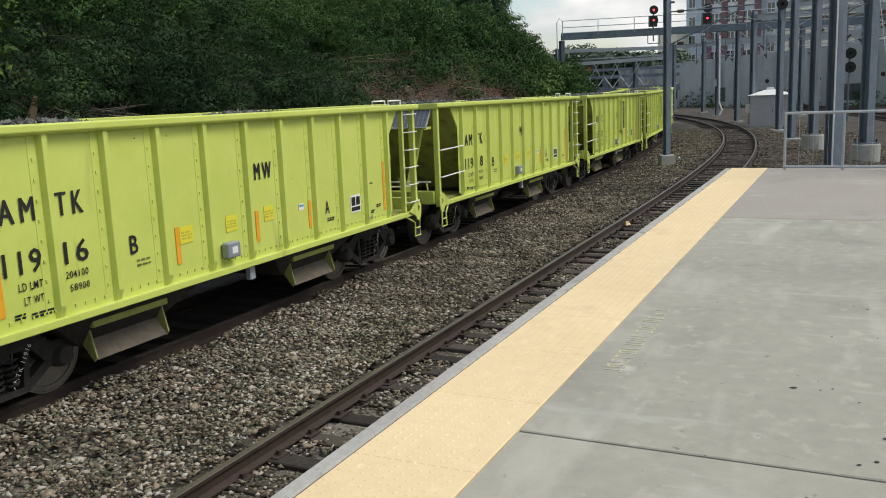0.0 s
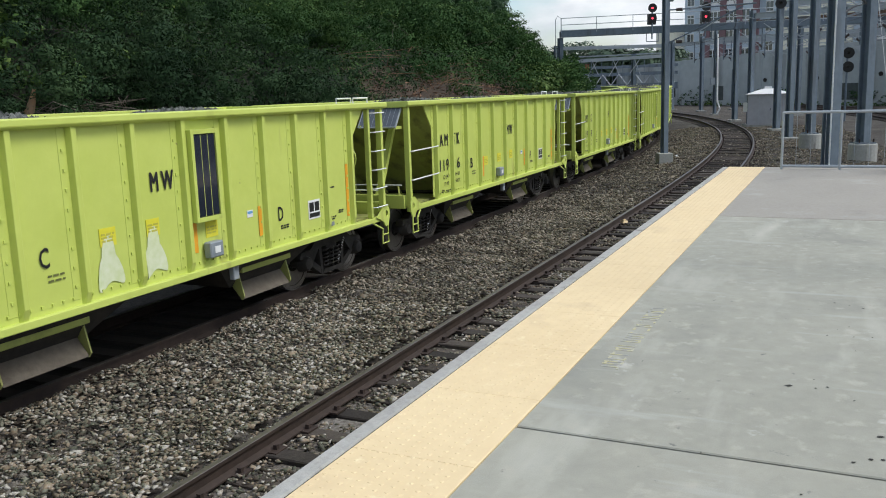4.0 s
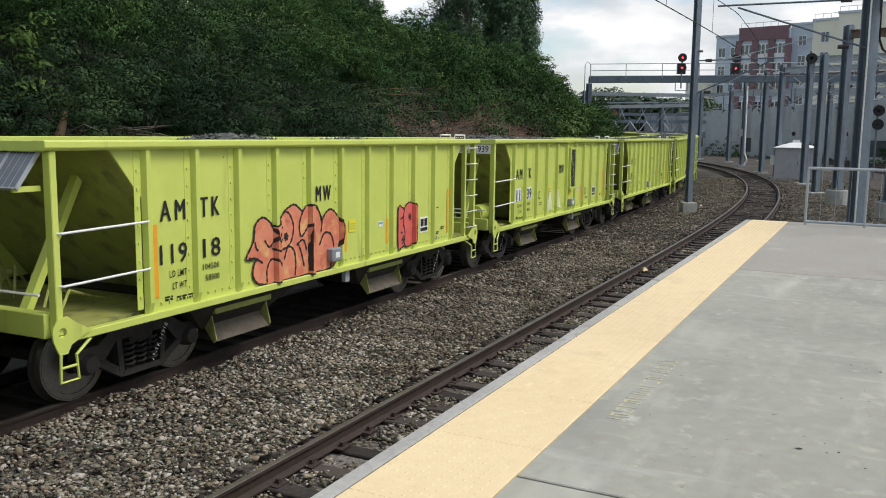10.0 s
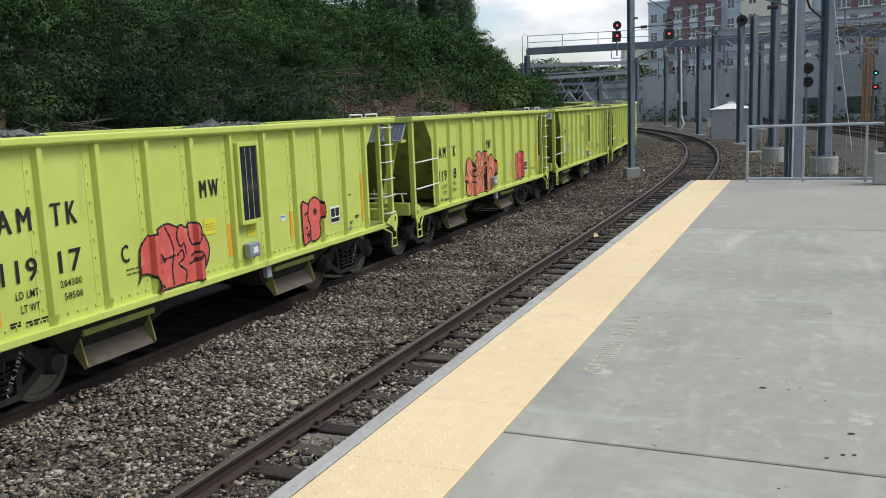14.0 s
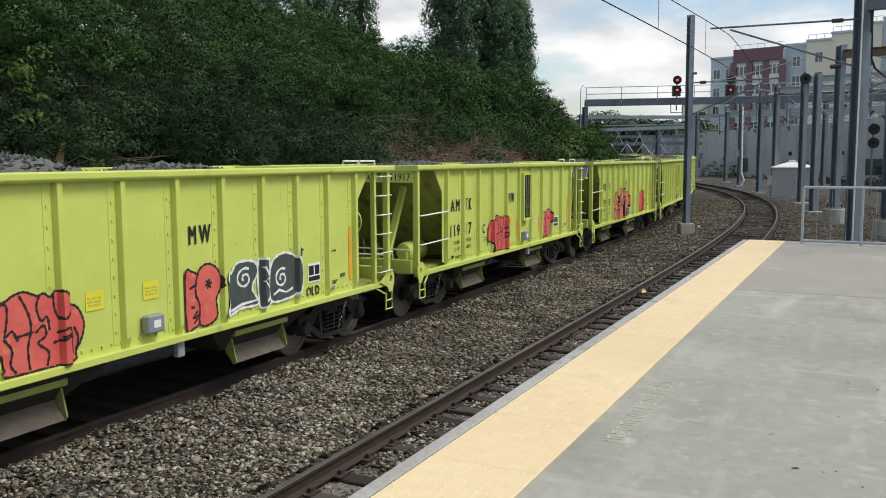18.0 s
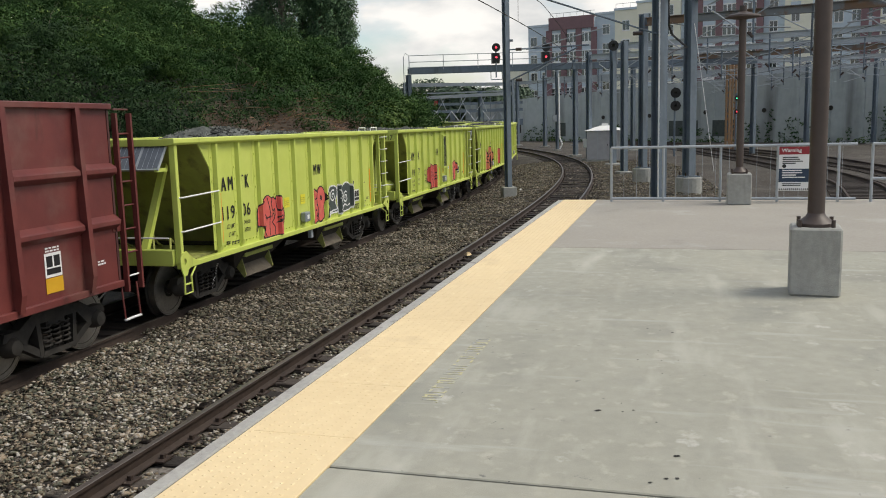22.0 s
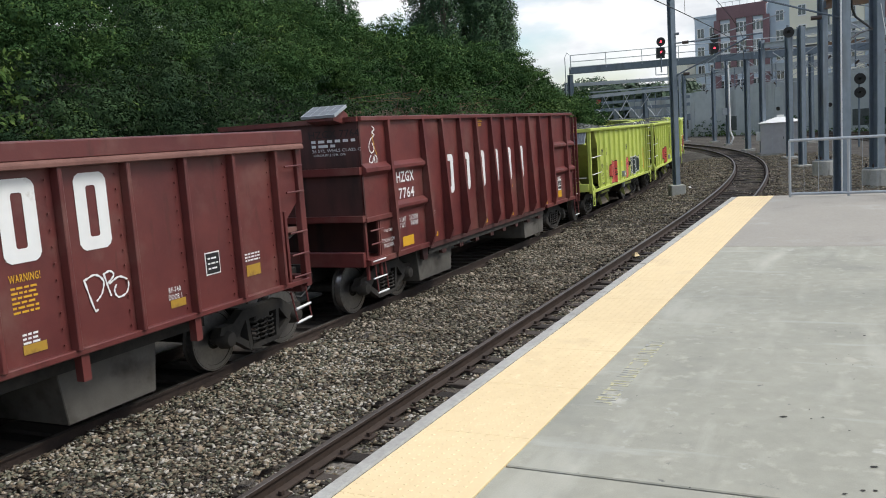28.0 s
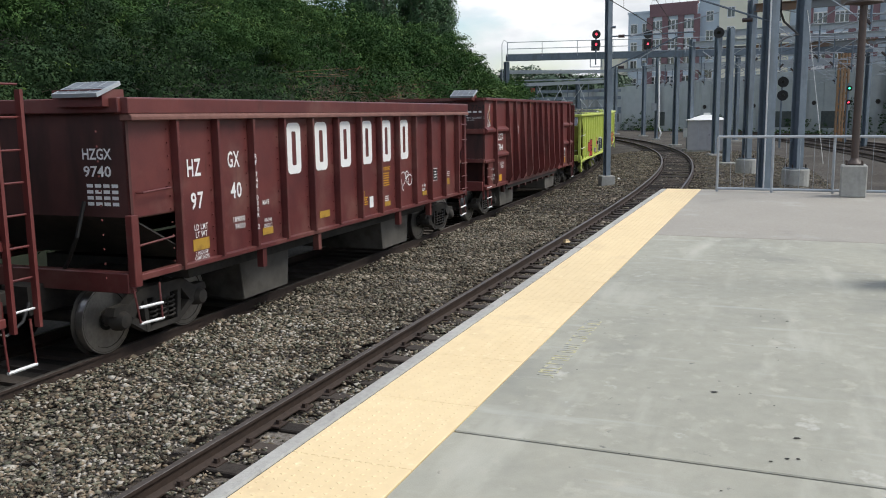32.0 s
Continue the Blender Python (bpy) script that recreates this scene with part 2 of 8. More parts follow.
M = dict(
    lime=material("lime_paint", [(0.505, 0.58, 0.115), (0.595, 0.665, 0.155)], 0.42, 0, 3.0, 0.35, 0.05, 30,
                  spots=[((0.30, 0.30, 0.08), 2.2, 0.64, 0.85, (1.6, 1.6, 0.25)), ((0.16, 0.14, 0.07), 9.0, 0.70, 0.80)]),
    lime_mid=material("lime_paint_dusty", [(0.40, 0.435, 0.105), (0.50, 0.54, 0.135)], 0.6, 0, 4.0, 0.6, 0.05, 30, spots=[((0.16, 0.15, 0.07), 2.2, 0.56, 0.80)]),
    # grimy lime paint, its base also darkened for the shade inside the end bays
    lime_in=material("lime_paint_grimy_shaded", [(0.26, 0.27, 0.08), (0.38, 0.40, 0.11)], 0.6, 0, 4.0, 0.8, 0.05, 30,
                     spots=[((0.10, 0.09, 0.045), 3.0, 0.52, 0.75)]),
    red_dusty=material("dusty_oxide_red", [(0.077, 0.018, 0.0195), (0.156, 0.041, 0.036)], 0.40, 0, 2.4, 0.35, 0.06, 30,
                 spots=[((0.19, 0.095, 0.078), 1.3, 0.52, 0.80), ((0.05, 0.02, 0.016), 4.0, 0.62, 0.85, (1.5, 1.5, 0.3))]),
    red=material("oxide_red_paint", [(0.090, 0.020, 0.021), (0.182, 0.045, 0.039)], 0.40, 0, 2.4, 0.35, 0.06, 30,
                 spots=[((0.19, 0.095, 0.078), 1.3, 0.52, 0.80), ((0.05, 0.02, 0.016), 4.0, 0.62, 0.85, (1.5, 1.5, 0.3))]),
    # oxide red darkened to stand for shade on ends and undersides, with dark streaks
    red_end=material("shaded_red_paint", [(0.050, 0.018, 0.017), (0.095, 0.034, 0.030)], 0.6, 0, 2.4, 0.35, 0.06, 30, spots=[((0.02, 0.012, 0.010), 2.0, 0.5, 0.75, (1.5, 1.5, 0.3))]),
    amber_dirty=material("dirty_amber", [(0.36, 0.21, 0.03), (0.48, 0.28, 0.04)], 0.5, 0, 8, 1, spots=[((0.20, 0.11, 0.03), 6, 0.5, 0.7)]),
    red_rust=material("dusty_red_steel", [(0.13, 0.056, 0.046), (0.22, 0.105, 0.085)], 0.8, 0, 9.0, 1.2, 0.2, 70),
    door_grey=material("dirty_door_steel", [(0.055, 0.050, 0.043), (0.125, 0.115, 0.10)], 0.8, 0, 3, 0.5, 0.1, 40, spots=[((0.035, 0.028, 0.022), 1.6, 0.52, 0.7)]),
    chute=material("dusty_chute_steel", [(0.085, 0.068, 0.050), (0.19, 0.158, 0.12)], 0.8, 0, 9.0, 1.2, 0.2, 70),
    bogie=material("grimy_cast_steel", [(0.019, 0.018, 0.016), (0.055, 0.048, 0.041)], 0.75, 0.2, 8.0, 1.0, 0.1, 60),
    wheel=material("wheel_steel", [(0.022, 0.020, 0.018), (0.062, 0.055, 0.047)], 0.55, 0.4, 7.0, 1.5, 0.05, 40),
    tread=material("worn_bright_steel", [(0.28, 0.27, 0.26), (0.45, 0.44, 0.42)], 0.32, 0.9, 20, 3),
    rail_side=material("rusty_rail", [(0.030, 0.021, 0.017), (0.066, 0.044, 0.034)], 0.75, 0.2, 14, 1.5, 0.1, 60),
    rail_top=material("rail_head", [(0.10, 0.085, 0.075), (0.19, 0.17, 0.155)], 0.45, 0.6, 20, 2, stretch=(1, 1, 1)),
    tie=material("creosoted_timber", [(0.022, 0.017, 0.014), (0.075, 0.06, 0.05)], 0.9, 0, 12, 2, 0.35, 50, random_by="object"),
    stone=material("ballast_stone", [(0.058, 0.043, 0.030), (0.095, 0.104, 0.074), (0.182, 0.130, 0.086), (0.182, 0.190, 0.144), (0.285, 0.215, 0.148), (0.44, 0.41, 0.36)], 0.9, 0, 14, 1.0, 0.15, 60, random_by="island", span=0.21),
    stone_far=material("ballast_stone_brown", [(0.047, 0.036, 0.025), (0.092, 0.092, 0.064), (0.165, 0.120, 0.080), (0.165, 0.160, 0.122), (0.33, 0.28, 0.22)], 0.9, 0, 14, 1.0, 0.15, 60, random_by="island", span=0.20),
    gravel=material("ballast_ground", [(0.042, 0.035, 0.029), (0.14, 0.122, 0.104), (0.31, 0.285, 0.26)], 0.95, 0, 22, 0.5, 1.0, 24,
                    spots=[((0.075, 0.055, 0.04), 0.7, 0.5, 0.72)]),
    # ballast strip under the train, the cars' shade put into its dark colour
    bed_shaded=material("shaded_ballast", [(0.012, 0.011, 0.0095), (0.038, 0.033, 0.027), (0.082, 0.072, 0.061)], 0.9, 0, 22, 0.5, 1.0, 24),
    yard=material("yard_gravel", [(0.018, 0.015, 0.012), (0.056, 0.047, 0.038), (0.125, 0.11, 0.092)], 0.95, 0, 16, 0.4, 1.0, 16,
                  spots=[((0.04, 0.029, 0.020), 0.5, 0.48, 0.7), ((0.15, 0.14, 0.13), 6.0, 0.60, 0.68)]),
    concrete=material("platform_concrete", [(0.292, 0.286, 0.238), (0.370, 0.362, 0.305)], 0.85, 0, 9, 0.55, 0.12, 120,
                      spots=[((0.46, 0.45, 0.39), 1.5, 0.55, 0.74, (0.45, 1.8, 1)), ((0.42, 0.415, 0.37), 2.6, 0.60, 0.76, (2.6, 0.35, 1)), ((0.240, 0.240, 0.208), 0.9, 0.52, 0.78), ((0.42, 0.402, 0.34), 6.5, 0.57, 0.72), ((0.50, 0.485, 0.44), 3.4, 0.64, 0.73),
                             ((0.40, 0.38, 0.31), 0.5, 0.55, 0.8), ((0.15, 0.15, 0.14), 11.0, 0.68, 0.76)]),
    concrete_tan=material("tan_concrete", [(0.295, 0.272, 0.238), (0.365, 0.340, 0.298)], 0.85, 0, 26, 0.55, 0.12, 120,
                          spots=[((0.42, 0.41, 0.39), 1.1, 0.6, 0.8), ((0.22, 0.21, 0.19), 0.8, 0.60, 0.85)]),
    lip=material("edge_concrete", [(0.30, 0.29, 0.27), (0.46, 0.45, 0.42)], 0.85, 0, 20, 1.5, 0.3, 60, spots=[((0.14, 0.13, 0.12), 5, 0.58, 0.72)]),
    yellow=material("warning_tile", [(0.73, 0.56, 0.325), (0.81, 0.64, 0.385)], 0.7, 0, 9.0, 0.8, 0.05, 80,
                    spots=[((0.66, 0.50, 0.30), 2.2, 0.58, 0.8), ((0.83, 0.68, 0.43), 14, 0.60, 0.72)]),
    galv=material("galvanised_steel", [(0.33, 0.36, 0.39), (0.45, 0.48, 0.51)], 0.5, 0.3, 8, 0.8, 0.04, 40),
    column=material("weathered_grey_steel", [(0.115, 0.148, 0.182), (0.17, 0.212, 0.255)], 0.6, 0.25, 5, 0.5, 0.05, 30,
                    spots=[((0.08, 0.085, 0.09), 1.2, 0.55, 0.8, (2, 2, 0.3))]),
    brown=material("brown_painted_steel", [(0.050, 0.036, 0.031), (0.080, 0.057, 0.049)], 0.5, 0.1, 6, 0.8, 0.05, 40),
    block=material("cast_concrete", [(0.27, 0.27, 0.25), (0.39, 0.39, 0.365)], 0.85, 0, 14, 1.6, 0.2, 80,
                   spots=[((0.16, 0.155, 0.145), 2.5, 0.58, 0.8, (2, 2, 0.5))]),
    wall=material("retaining_wall_concrete", [(0.33, 0.365, 0.365), (0.44, 0.48, 0.475)], 0.9, 0, 1.5, 0.12, 0.05, 10,
                  spots=[((0.10, 0.10, 0.098), 0.5, 0.52, 0.75, (1, 1, 0.12)), ((0.36, 0.36, 0.35), 0.3, 0.58, 0.8, (1, 1, 0.2))]),
    white=material("white_paint", [(0.74, 0.74, 0.73), (0.82, 0.82, 0.81)], 0.5, 0, 6, 1, spots=[((0.5, 0.47, 0.42), 5, 0.66, 0.8)]),
    black=material("black_paint", [(0.008, 0.008, 0.008), (0.02, 0.02, 0.02)], 0.5),
    orange=material("orange_reflector", [(0.72, 0.30, 0.02), (0.85, 0.40, 0.03)], 0.45, 0, 6, 1),
    amber=material("amber_panel", [(0.62, 0.33, 0.02), (0.72, 0.40, 0.03)], 0.45, 0, 6, 1),
    sticker=material("yellow_sticker", [(0.68, 0.62, 0.03), (0.76, 0.70, 0.06)], 0.5),
    bluesticker=material("blue_sticker", [(0.10, 0.30, 0.55), (0.15, 0.38, 0.62)], 0.5),
    pink=material("spray_red", [(0.56, 0.075, 0.065), (0.72, 0.15, 0.12)], 0.6, 0, 5.0, 1.6, spots=[((0.70, 0.33, 0.16), 4.0, 0.58, 0.75)]),
    coral=material("spray_coral", [(0.58, 0.15, 0.09), (0.76, 0.30, 0.17)], 0.6, 0, 5.0, 1.8, spots=[((0.72, 0.46, 0.17), 4.0, 0.54, 0.70), ((0.36, 0.07, 0.05), 3.0, 0.60, 0.72)]),
    spray_dark=material("spray_dark", [(0.03, 0.04, 0.042), (0.08, 0.10, 0.09)], 0.6),
    spray_line=material("spray_outline", [(0.012, 0.01, 0.01), (0.03, 0.022, 0.02)], 0.6),
    panel=material("solar_panel", [(0.010, 0.013, 0.024), (0.022, 0.028, 0.045)], 0.12, 0, 30, 4, spec=0.8),
    cell=material("solar_cell_grey", [(0.07, 0.082, 0.10), (0.115, 0.13, 0.15)], 0.3, 0, 20, 3, spec=0.8),
    greybox=material("grey_enclosure", [(0.22, 0.25, 0.28), (0.30, 0.33, 0.36)], 0.5, 0.2, 8, 1),
    leaf=material("shrub_leaf", [(0.016, 0.040, 0.014), (0.034, 0.076, 0.024), (0.070, 0.128, 0.038)], 0.8, 0, 0.8, 0.22, random_by="island", spec=0.08, vary=0.12, span=0.12),
    # bluish leaf of the low shrubs, darkened further for shade at the bank's foot
    leaf_shaded=material("shaded_shrub_leaf", [(0.011, 0.028, 0.012), (0.024, 0.051, 0.020), (0.046, 0.082, 0.031)], 0.7, 0, 0.8, 0.22, random_by="island", spec=0.12, vary=0.14, span=0.12),
    leaf_bright=material("young_leaf", [(0.022, 0.052, 0.010), (0.055, 0.105, 0.022), (0.115, 0.175, 0.040)], 0.65, 0, 0.9, 0.25, random_by="island", spec=0.18, vary=0.3),
    leaf_dark=material("poplar_leaf", [(0.026, 0.058, 0.030), (0.062, 0.122, 0.057), (0.12, 0.20, 0.095)], 0.65, 0, 0.9, 0.3, random_by="island", spec=0.2, vary=0.3),
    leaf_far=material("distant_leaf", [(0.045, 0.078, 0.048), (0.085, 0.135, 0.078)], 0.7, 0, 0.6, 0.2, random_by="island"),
    load=material("load_stone", [(0.034, 0.038, 0.034), (0.080, 0.086, 0.078), (0.155, 0.162, 0.147)], 0.9, 0, 14, 1.0, 0.2, 60, random_by="island"),
    bark=material("grey_bark", [(0.06, 0.05, 0.04), (0.15, 0.125, 0.10)], 0.9, 0, 14, 2, 0.4, 40, random_by="island"),
    litter=material("leaf_litter", [(0.05, 0.03, 0.02), (0.14, 0.075, 0.045), (0.26, 0.15, 0.09)], 0.9, 0, 8, 1, random_by="island"),
    # near-black ground: the deep shade beneath the shrubs is put into this colour
    undergrowth_shade=material("undergrowth_shade", [(0.006, 0.009, 0.004), (0.016, 0.022, 0.009)], 0.95, 0, 6, 0.5, 0.5, 20),
    smear=material("faded_patch", [(0.60, 0.66, 0.36), (0.72, 0.75, 0.55)], 0.6, 0, 12, 3),
    rust_beam=material("rusty_beam", [(0.13, 0.105, 0.09), (0.24, 0.135, 0.07)], 0.85, 0, 2, 0.3, 0.1, 40, spots=[((0.20, 0.21, 0.215), 0.6, 0.5, 0.56)]),
    bank=material("bank_soil", [(0.034, 0.025, 0.017), (0.082, 0.056, 0.037)], 0.95, 0, 6, 0.5, 0.5, 20),
    stencil=material("faded_yellow_paint", [(0.45, 0.42, 0.27), (0.53, 0.485, 0.29)], 0.8, 0, 30, 4, spots=[((0.35, 0.35, 0.33), 12, 0.45, 0.6)]),
    hut=material("hut_aluminium", [(0.33, 0.33, 0.35), (0.42, 0.42, 0.44)], 0.5, 0.2, 3, 0.6, spots=[((0.30, 0.30, 0.31), 2, 0.6, 0.8)]),
    rust=material("orange_rust", [(0.20, 0.155, 0.11), (0.36, 0.19, 0.08)], 0.85, 0, 5, 0.8, 0.1, 40),
    brick=material("dark_red_brick", [(0.185, 0.112, 0.12), (0.24, 0.145, 0.155)], 0.9, 0, 3, 0.2),
    gclad=material("grey_cladding", [(0.48, 0.56, 0.63), (0.57, 0.65, 0.71)], 0.8, 0, 1.5, 0.1),
    cream=material("cream_cladding", [(0.76, 0.74, 0.60), (0.83, 0.80, 0.67)], 0.8, 0, 1.5, 0.1),
    pane=material("window_glass", [(0.02, 0.025, 0.03), (0.05, 0.06, 0.07)], 0.08, 0, 0.3, 0.1, spec=1.0, random_by="object"),
    red_lamp=material("red_signal_lamp", [(0.6, 0.02, 0.03), (0.7, 0.03, 0.05)], 0.4, emit=((1.0, 0.06, 0.10), 2.6)),
    green_lamp=material("green_signal_lamp", [(0.02, 0.6, 0.3), (0.03, 0.7, 0.35)], 0.4, emit=((0.05, 1.0, 0.45), 3.0)),
    signred=material("sign_red", [(0.27, 0.014, 0.025), (0.32, 0.02, 0.03)], 0.4), signblue=material("sign_navy", [(0.012, 0.033, 0.068), (0.018, 0.042, 0.08)], 0.4),
    faded_print=material("faded_yellow_print", [(0.46, 0.44, 0.05), (0.54, 0.50, 0.08)], 0.6),
    dim=material("faded_lettering", [(0.10, 0.11, 0.03), (0.16, 0.17, 0.05)], 0.6),
)


# ---------- mesh helpers ----------
class Geo:
    """Collects vertices and faces of one mesh."""
    def __init__(self):
        self.v, self.f = [], []

    def add(self, vs, fs, m=None):
        k = len(self.v)
        self.v += [tuple(m @ Vector(p)) for p in vs] if m else [tuple(p) for p in vs]
        self.f += [tuple(i + k for i in f) for f in fs]
        return self

    def box(self, x0, x1, y0, y1, z0, z1, m=None):
        return self.add([(x0, y0, z0), (x1, y0, z0), (x1, y1, z0), (x0, y1, z0), (x0, y0, z1), (x1, y0, z1), (x1, y1, z1), (x0, y1, z1)],
                        [(3, 2, 1, 0), (4, 5, 6, 7), (0, 1, 5, 4), (1, 2, 6, 5), (2, 3, 7, 6), (3, 0, 4, 7)], m)

    def prism(self, pts, axis, a, b, m=None):
        """A polygon of the two other axes, drawn out from a to b along the axis."""
        put = {"x": lambda p, c: (c, p[0], p[1]), "y": lambda p, c: (p[0], c, p[1]), "z": lambda p, c: (p[0], p[1], c)}[axis]
        n = len(pts)
        vs = [put(p, a) for p in pts] + [put(p, b) for p in pts]
        fs = [tuple(range(n))[::-1], tuple(range(n, 2 * n))] + [(i, (i + 1) % n, n + (i + 1) % n, n + i) for i in range(n)]
        return self.add(vs, fs, m)

    def beam(self, p, q, w, h, up=(0, 0, 1)):
        p, q = Vector(p), Vector(q)
        d = (q - p).normalized()
        u = Vector(up)
        if abs(d.dot(u)) > 0.98:
            u = Vector((1, 0, 0))
        s = d.cross(u).normalized(); u = s.cross(d)
        c = [s * (a * w / 2) + u * (b * h / 2) for a, b in ((-1, -1), (1, -1), (1, 1), (-1, 1))]
        return self.add([p + x for x in c] + [q + x for x in c], [(3, 2, 1, 0), (4, 5, 6, 7), (0, 1, 5, 4), (1, 2, 6, 5), (2, 3, 7, 6), (3, 0, 4, 7)])

    def tube(self, pts, r, n=8, r2=None):
        pts = [Vector(p) for p in pts]
        k = len(self.v)
        ref = None
        for i, p in enumerate(pts):
            d = (pts[min(i + 1, len(pts) - 1)] - pts[max(i - 1, 0)]).normalized()
            if ref is None or abs(d.dot(ref)) > 0.95:
                ref = Vector((0, 0, 1)) if abs(d.z) < 0.9 else Vector((1, 0, 0))
            s = d.cross(ref).normalized(); u = s.cross(d)
            rr = r if r2 is None else r + (r2 - r) * i / max(1, len(pts) - 1)
            self.v += [tuple(p + (s * math.cos(6.2832 * j / n) + u * math.sin(6.2832 * j / n)) * rr) for j in range(n)]
        for i in range(len(pts) - 1):
            a, b = k + i * n, k + (i + 1) * n
            self.f += [(a + j, a + (j + 1) % n, b + (j + 1) % n, b + j) for j in range(n)]
        self.f += [tuple(range(k, k + n))[::-1], tuple(k + (len(pts) - 1) * n + j for j in range(n))]
        return self

    def lathe(self, prof, n=24, axis="z", m=None):
        """A profile of (radius, height) pairs turned round an axis."""
        k = []
        for r, h in prof:
            for j in range(n):
                c, s = r * math.cos(6.2832 * j / n), r * math.sin(6.2832 * j / n)
                k.append({"z": (c, s, h), "y": (c, h, s), "x": (h, c, s)}[axis])
        fs = []
        for i in range(len(prof) - 1):
            a, b = i * n, (i + 1) * n
            fs += [(a + j, a + (j + 1) % n, b + (j + 1) % n, b + j) for j in range(n)]
        fs += [tuple(range(n))[::-1], tuple((len(prof) - 1) * n + j for j in range(n))]
        return self.add(k, fs, m)

    def mesh(self, name, mat, bevel=0.0, smooth=False):
        me = bpy.data.meshes.new(name)
        me.from_pydata(self.v, [], self.f)
        bm = bmesh.new(); bm.from_mesh(me)
        bmesh.ops.recalc_face_normals(bm, faces=bm.faces)
        if bevel:
            bmesh.ops.bevel(bm, geom=[e for e in bm.edges if e.is_manifold and e.calc_face_angle(0) > 0.6], offset=bevel, segments=1, affect="EDGES", clamp_overlap=True)
        bm.to_mesh(me); bm.free()
        if smooth:
            me.shade_smooth()
            me.set_sharp_from_angle(angle=radians(40))
        me.materials.append(mat)
        return me


def part(name, geo, mat, parent=None, label="", bevel=0.0, smooth=False, at=None):
    ob = new(name, geo if isinstance(geo, bpy.types.Mesh) else geo.mesh(name, mat, bevel, smooth))
    if parent:
        ob.parent = parent
    if at is not None:
        ob.matrix_basis = at
    return tagged(ob, label) if label else ob


def thing(name, label, category, at=None, group="", kind=""):
    ob = new(name)
    if at is not None:
        ob.matrix_basis = at
    return tagged(ob, label, category, group, kind)


def lettering(body, height, width=0.0, bold=0.0, space=1.0):
    """A flat mesh of a word in the built-in font, its lower left corner at the origin, in the plane of x and z."""
    cu = bpy.data.curves.new("word", "FONT")
    cu.body, cu.size, cu.offset, cu.space_character, cu.resolution_u = body, 1.0, bold, space, 2
    ob = bpy.data.objects.new("word", cu)
    me = bpy.data.meshes.new_from_object(ob)
    bpy.data.objects.remove(ob)
    co = np.array([v.co for v in me.vertices])
    lo, hi = co.min(0), co.max(0)
    k = height / max(hi[1] - lo[1], 1e-6)
    kx = width / max(hi[0] - lo[0], 1e-6) if width else k
    for v in me.vertices:
        v.co = ((v.co.x - lo[0]) * kx, 0, (v.co.y - lo[1]) * k)
    return me


# ---------- the line of the tracks ----------
RZ, PZ = -0.10, 1.25                   # rail head and platform
GROUND = RZ - 0.17


def _line():
    x, y, h, rows = -4.608 - 40 * math.sin(0.45999), -40 * math.cos(0.45999), 0.45999, []
    for i in range(2000):
        s = i * 0.1 - 40
        rows.append((x, y, h))
        k = 0.00928 * min(1, max(0, (s - 16.44) / 36.54)) if s < 120 else 0.00928 * max(0, 1 - (s - 120) / 30)
        x, y, h = x + math.sin(h) * 0.1, y + math.cos(h) * 0.1, h - k * 0.1
    return np.array(rows)


LINE = _line()


def on_line(s, off=0.0):
    """Place and heading, s metres along the near track, off metres to its right."""
    f = min(max((s + 40) * 10, 0), len(LINE) - 1.001)
    i = int(f); w = f - i
    x, y, h = LINE[i] * (1 - w) + LINE[i + 1] * w
    return x + off * math.cos(h), y - off * math.sin(h), h


def line_pose(s, off=0.0, z=0.0):
    x, y, h = on_line(s, off)
    return pose(x, y, z, 0, 0, 90 - math.degrees(h))


TRAIN_OFF = -4.69
_s = np.arange(-40, 158, 0.25)
_p = np.array([on_line(s, TRAIN_OFF)[:2] for s in _s])
_arc = np.concatenate([[0], np.cumsum(np.hypot(*np.diff(_p, axis=0).T))])
_arc += 0 - np.interp(0, _s, _arc)


# the train's track drifts away from the near one and falls gently before it runs parallel again
_slope = np.clip((46 - _arc) / 12, 0, 1) * np.clip((_arc + 24) / 10, 0, 1)
_run = np.concatenate([[0], np.cumsum(0.5 * (_slope[1:] + _slope[:-1]) * np.diff(_arc))])
_run -= np.interp(12.0, _arc, _run)
TRAIN_LAT, TRAIN_DROP = TRAIN_OFF + 0.29 - 0.0247 * _run, 0.11 - 0.0099 * _run


def on_train(s, r=0.0):
    """Place on the train's track beside s metres along the near one, r metres to its right, with its height."""
    x, y, _ = on_line(s, float(np.interp(s, _s, TRAIN_LAT)) + r)
    return x, y, RZ + float(np.interp(s, _s, TRAIN_DROP))


def drop(s, o):
    """How far the ground sinks with the train's track, s along the near track and o to its right."""
    return np.interp(s, _s, TRAIN_DROP) * np.interp(o, (-8.0, -7.2, -3.3, -2.2), (0, 1, 1, 0))


def train_pose(a, dz=0.0):
    """The pose on the train's track at arc length a; x is ahead, the platform lies towards -y."""
    s = float(np.interp(a, _arc, _s))
    p, q, c = Vector(on_train(s - 0.5)), Vector(on_train(s + 0.5)), on_train(s)
    d = q - p
    return pose(c[0], c[1], c[2] + dz, 0, -math.degrees(math.atan2(d.z, math.hypot(d.x, d.y))), math.degrees(math.atan2(d.y, d.x)))

# ---------- ground ----------
rng = np.random.default_rng(4)


BANK_X, BANK_Z = (3.7, 5.5, 8.0, 12.0, 16.0, 30.0, 60.0), (0.0, 2.3, 4.7, 6.3, 7.3, 8.2, 8.2)


def hill_height(lat):
    """Height of the bank over the ground, lat metres left of the train's track."""
    return float(np.interp(lat, BANK_X, BANK_Z))


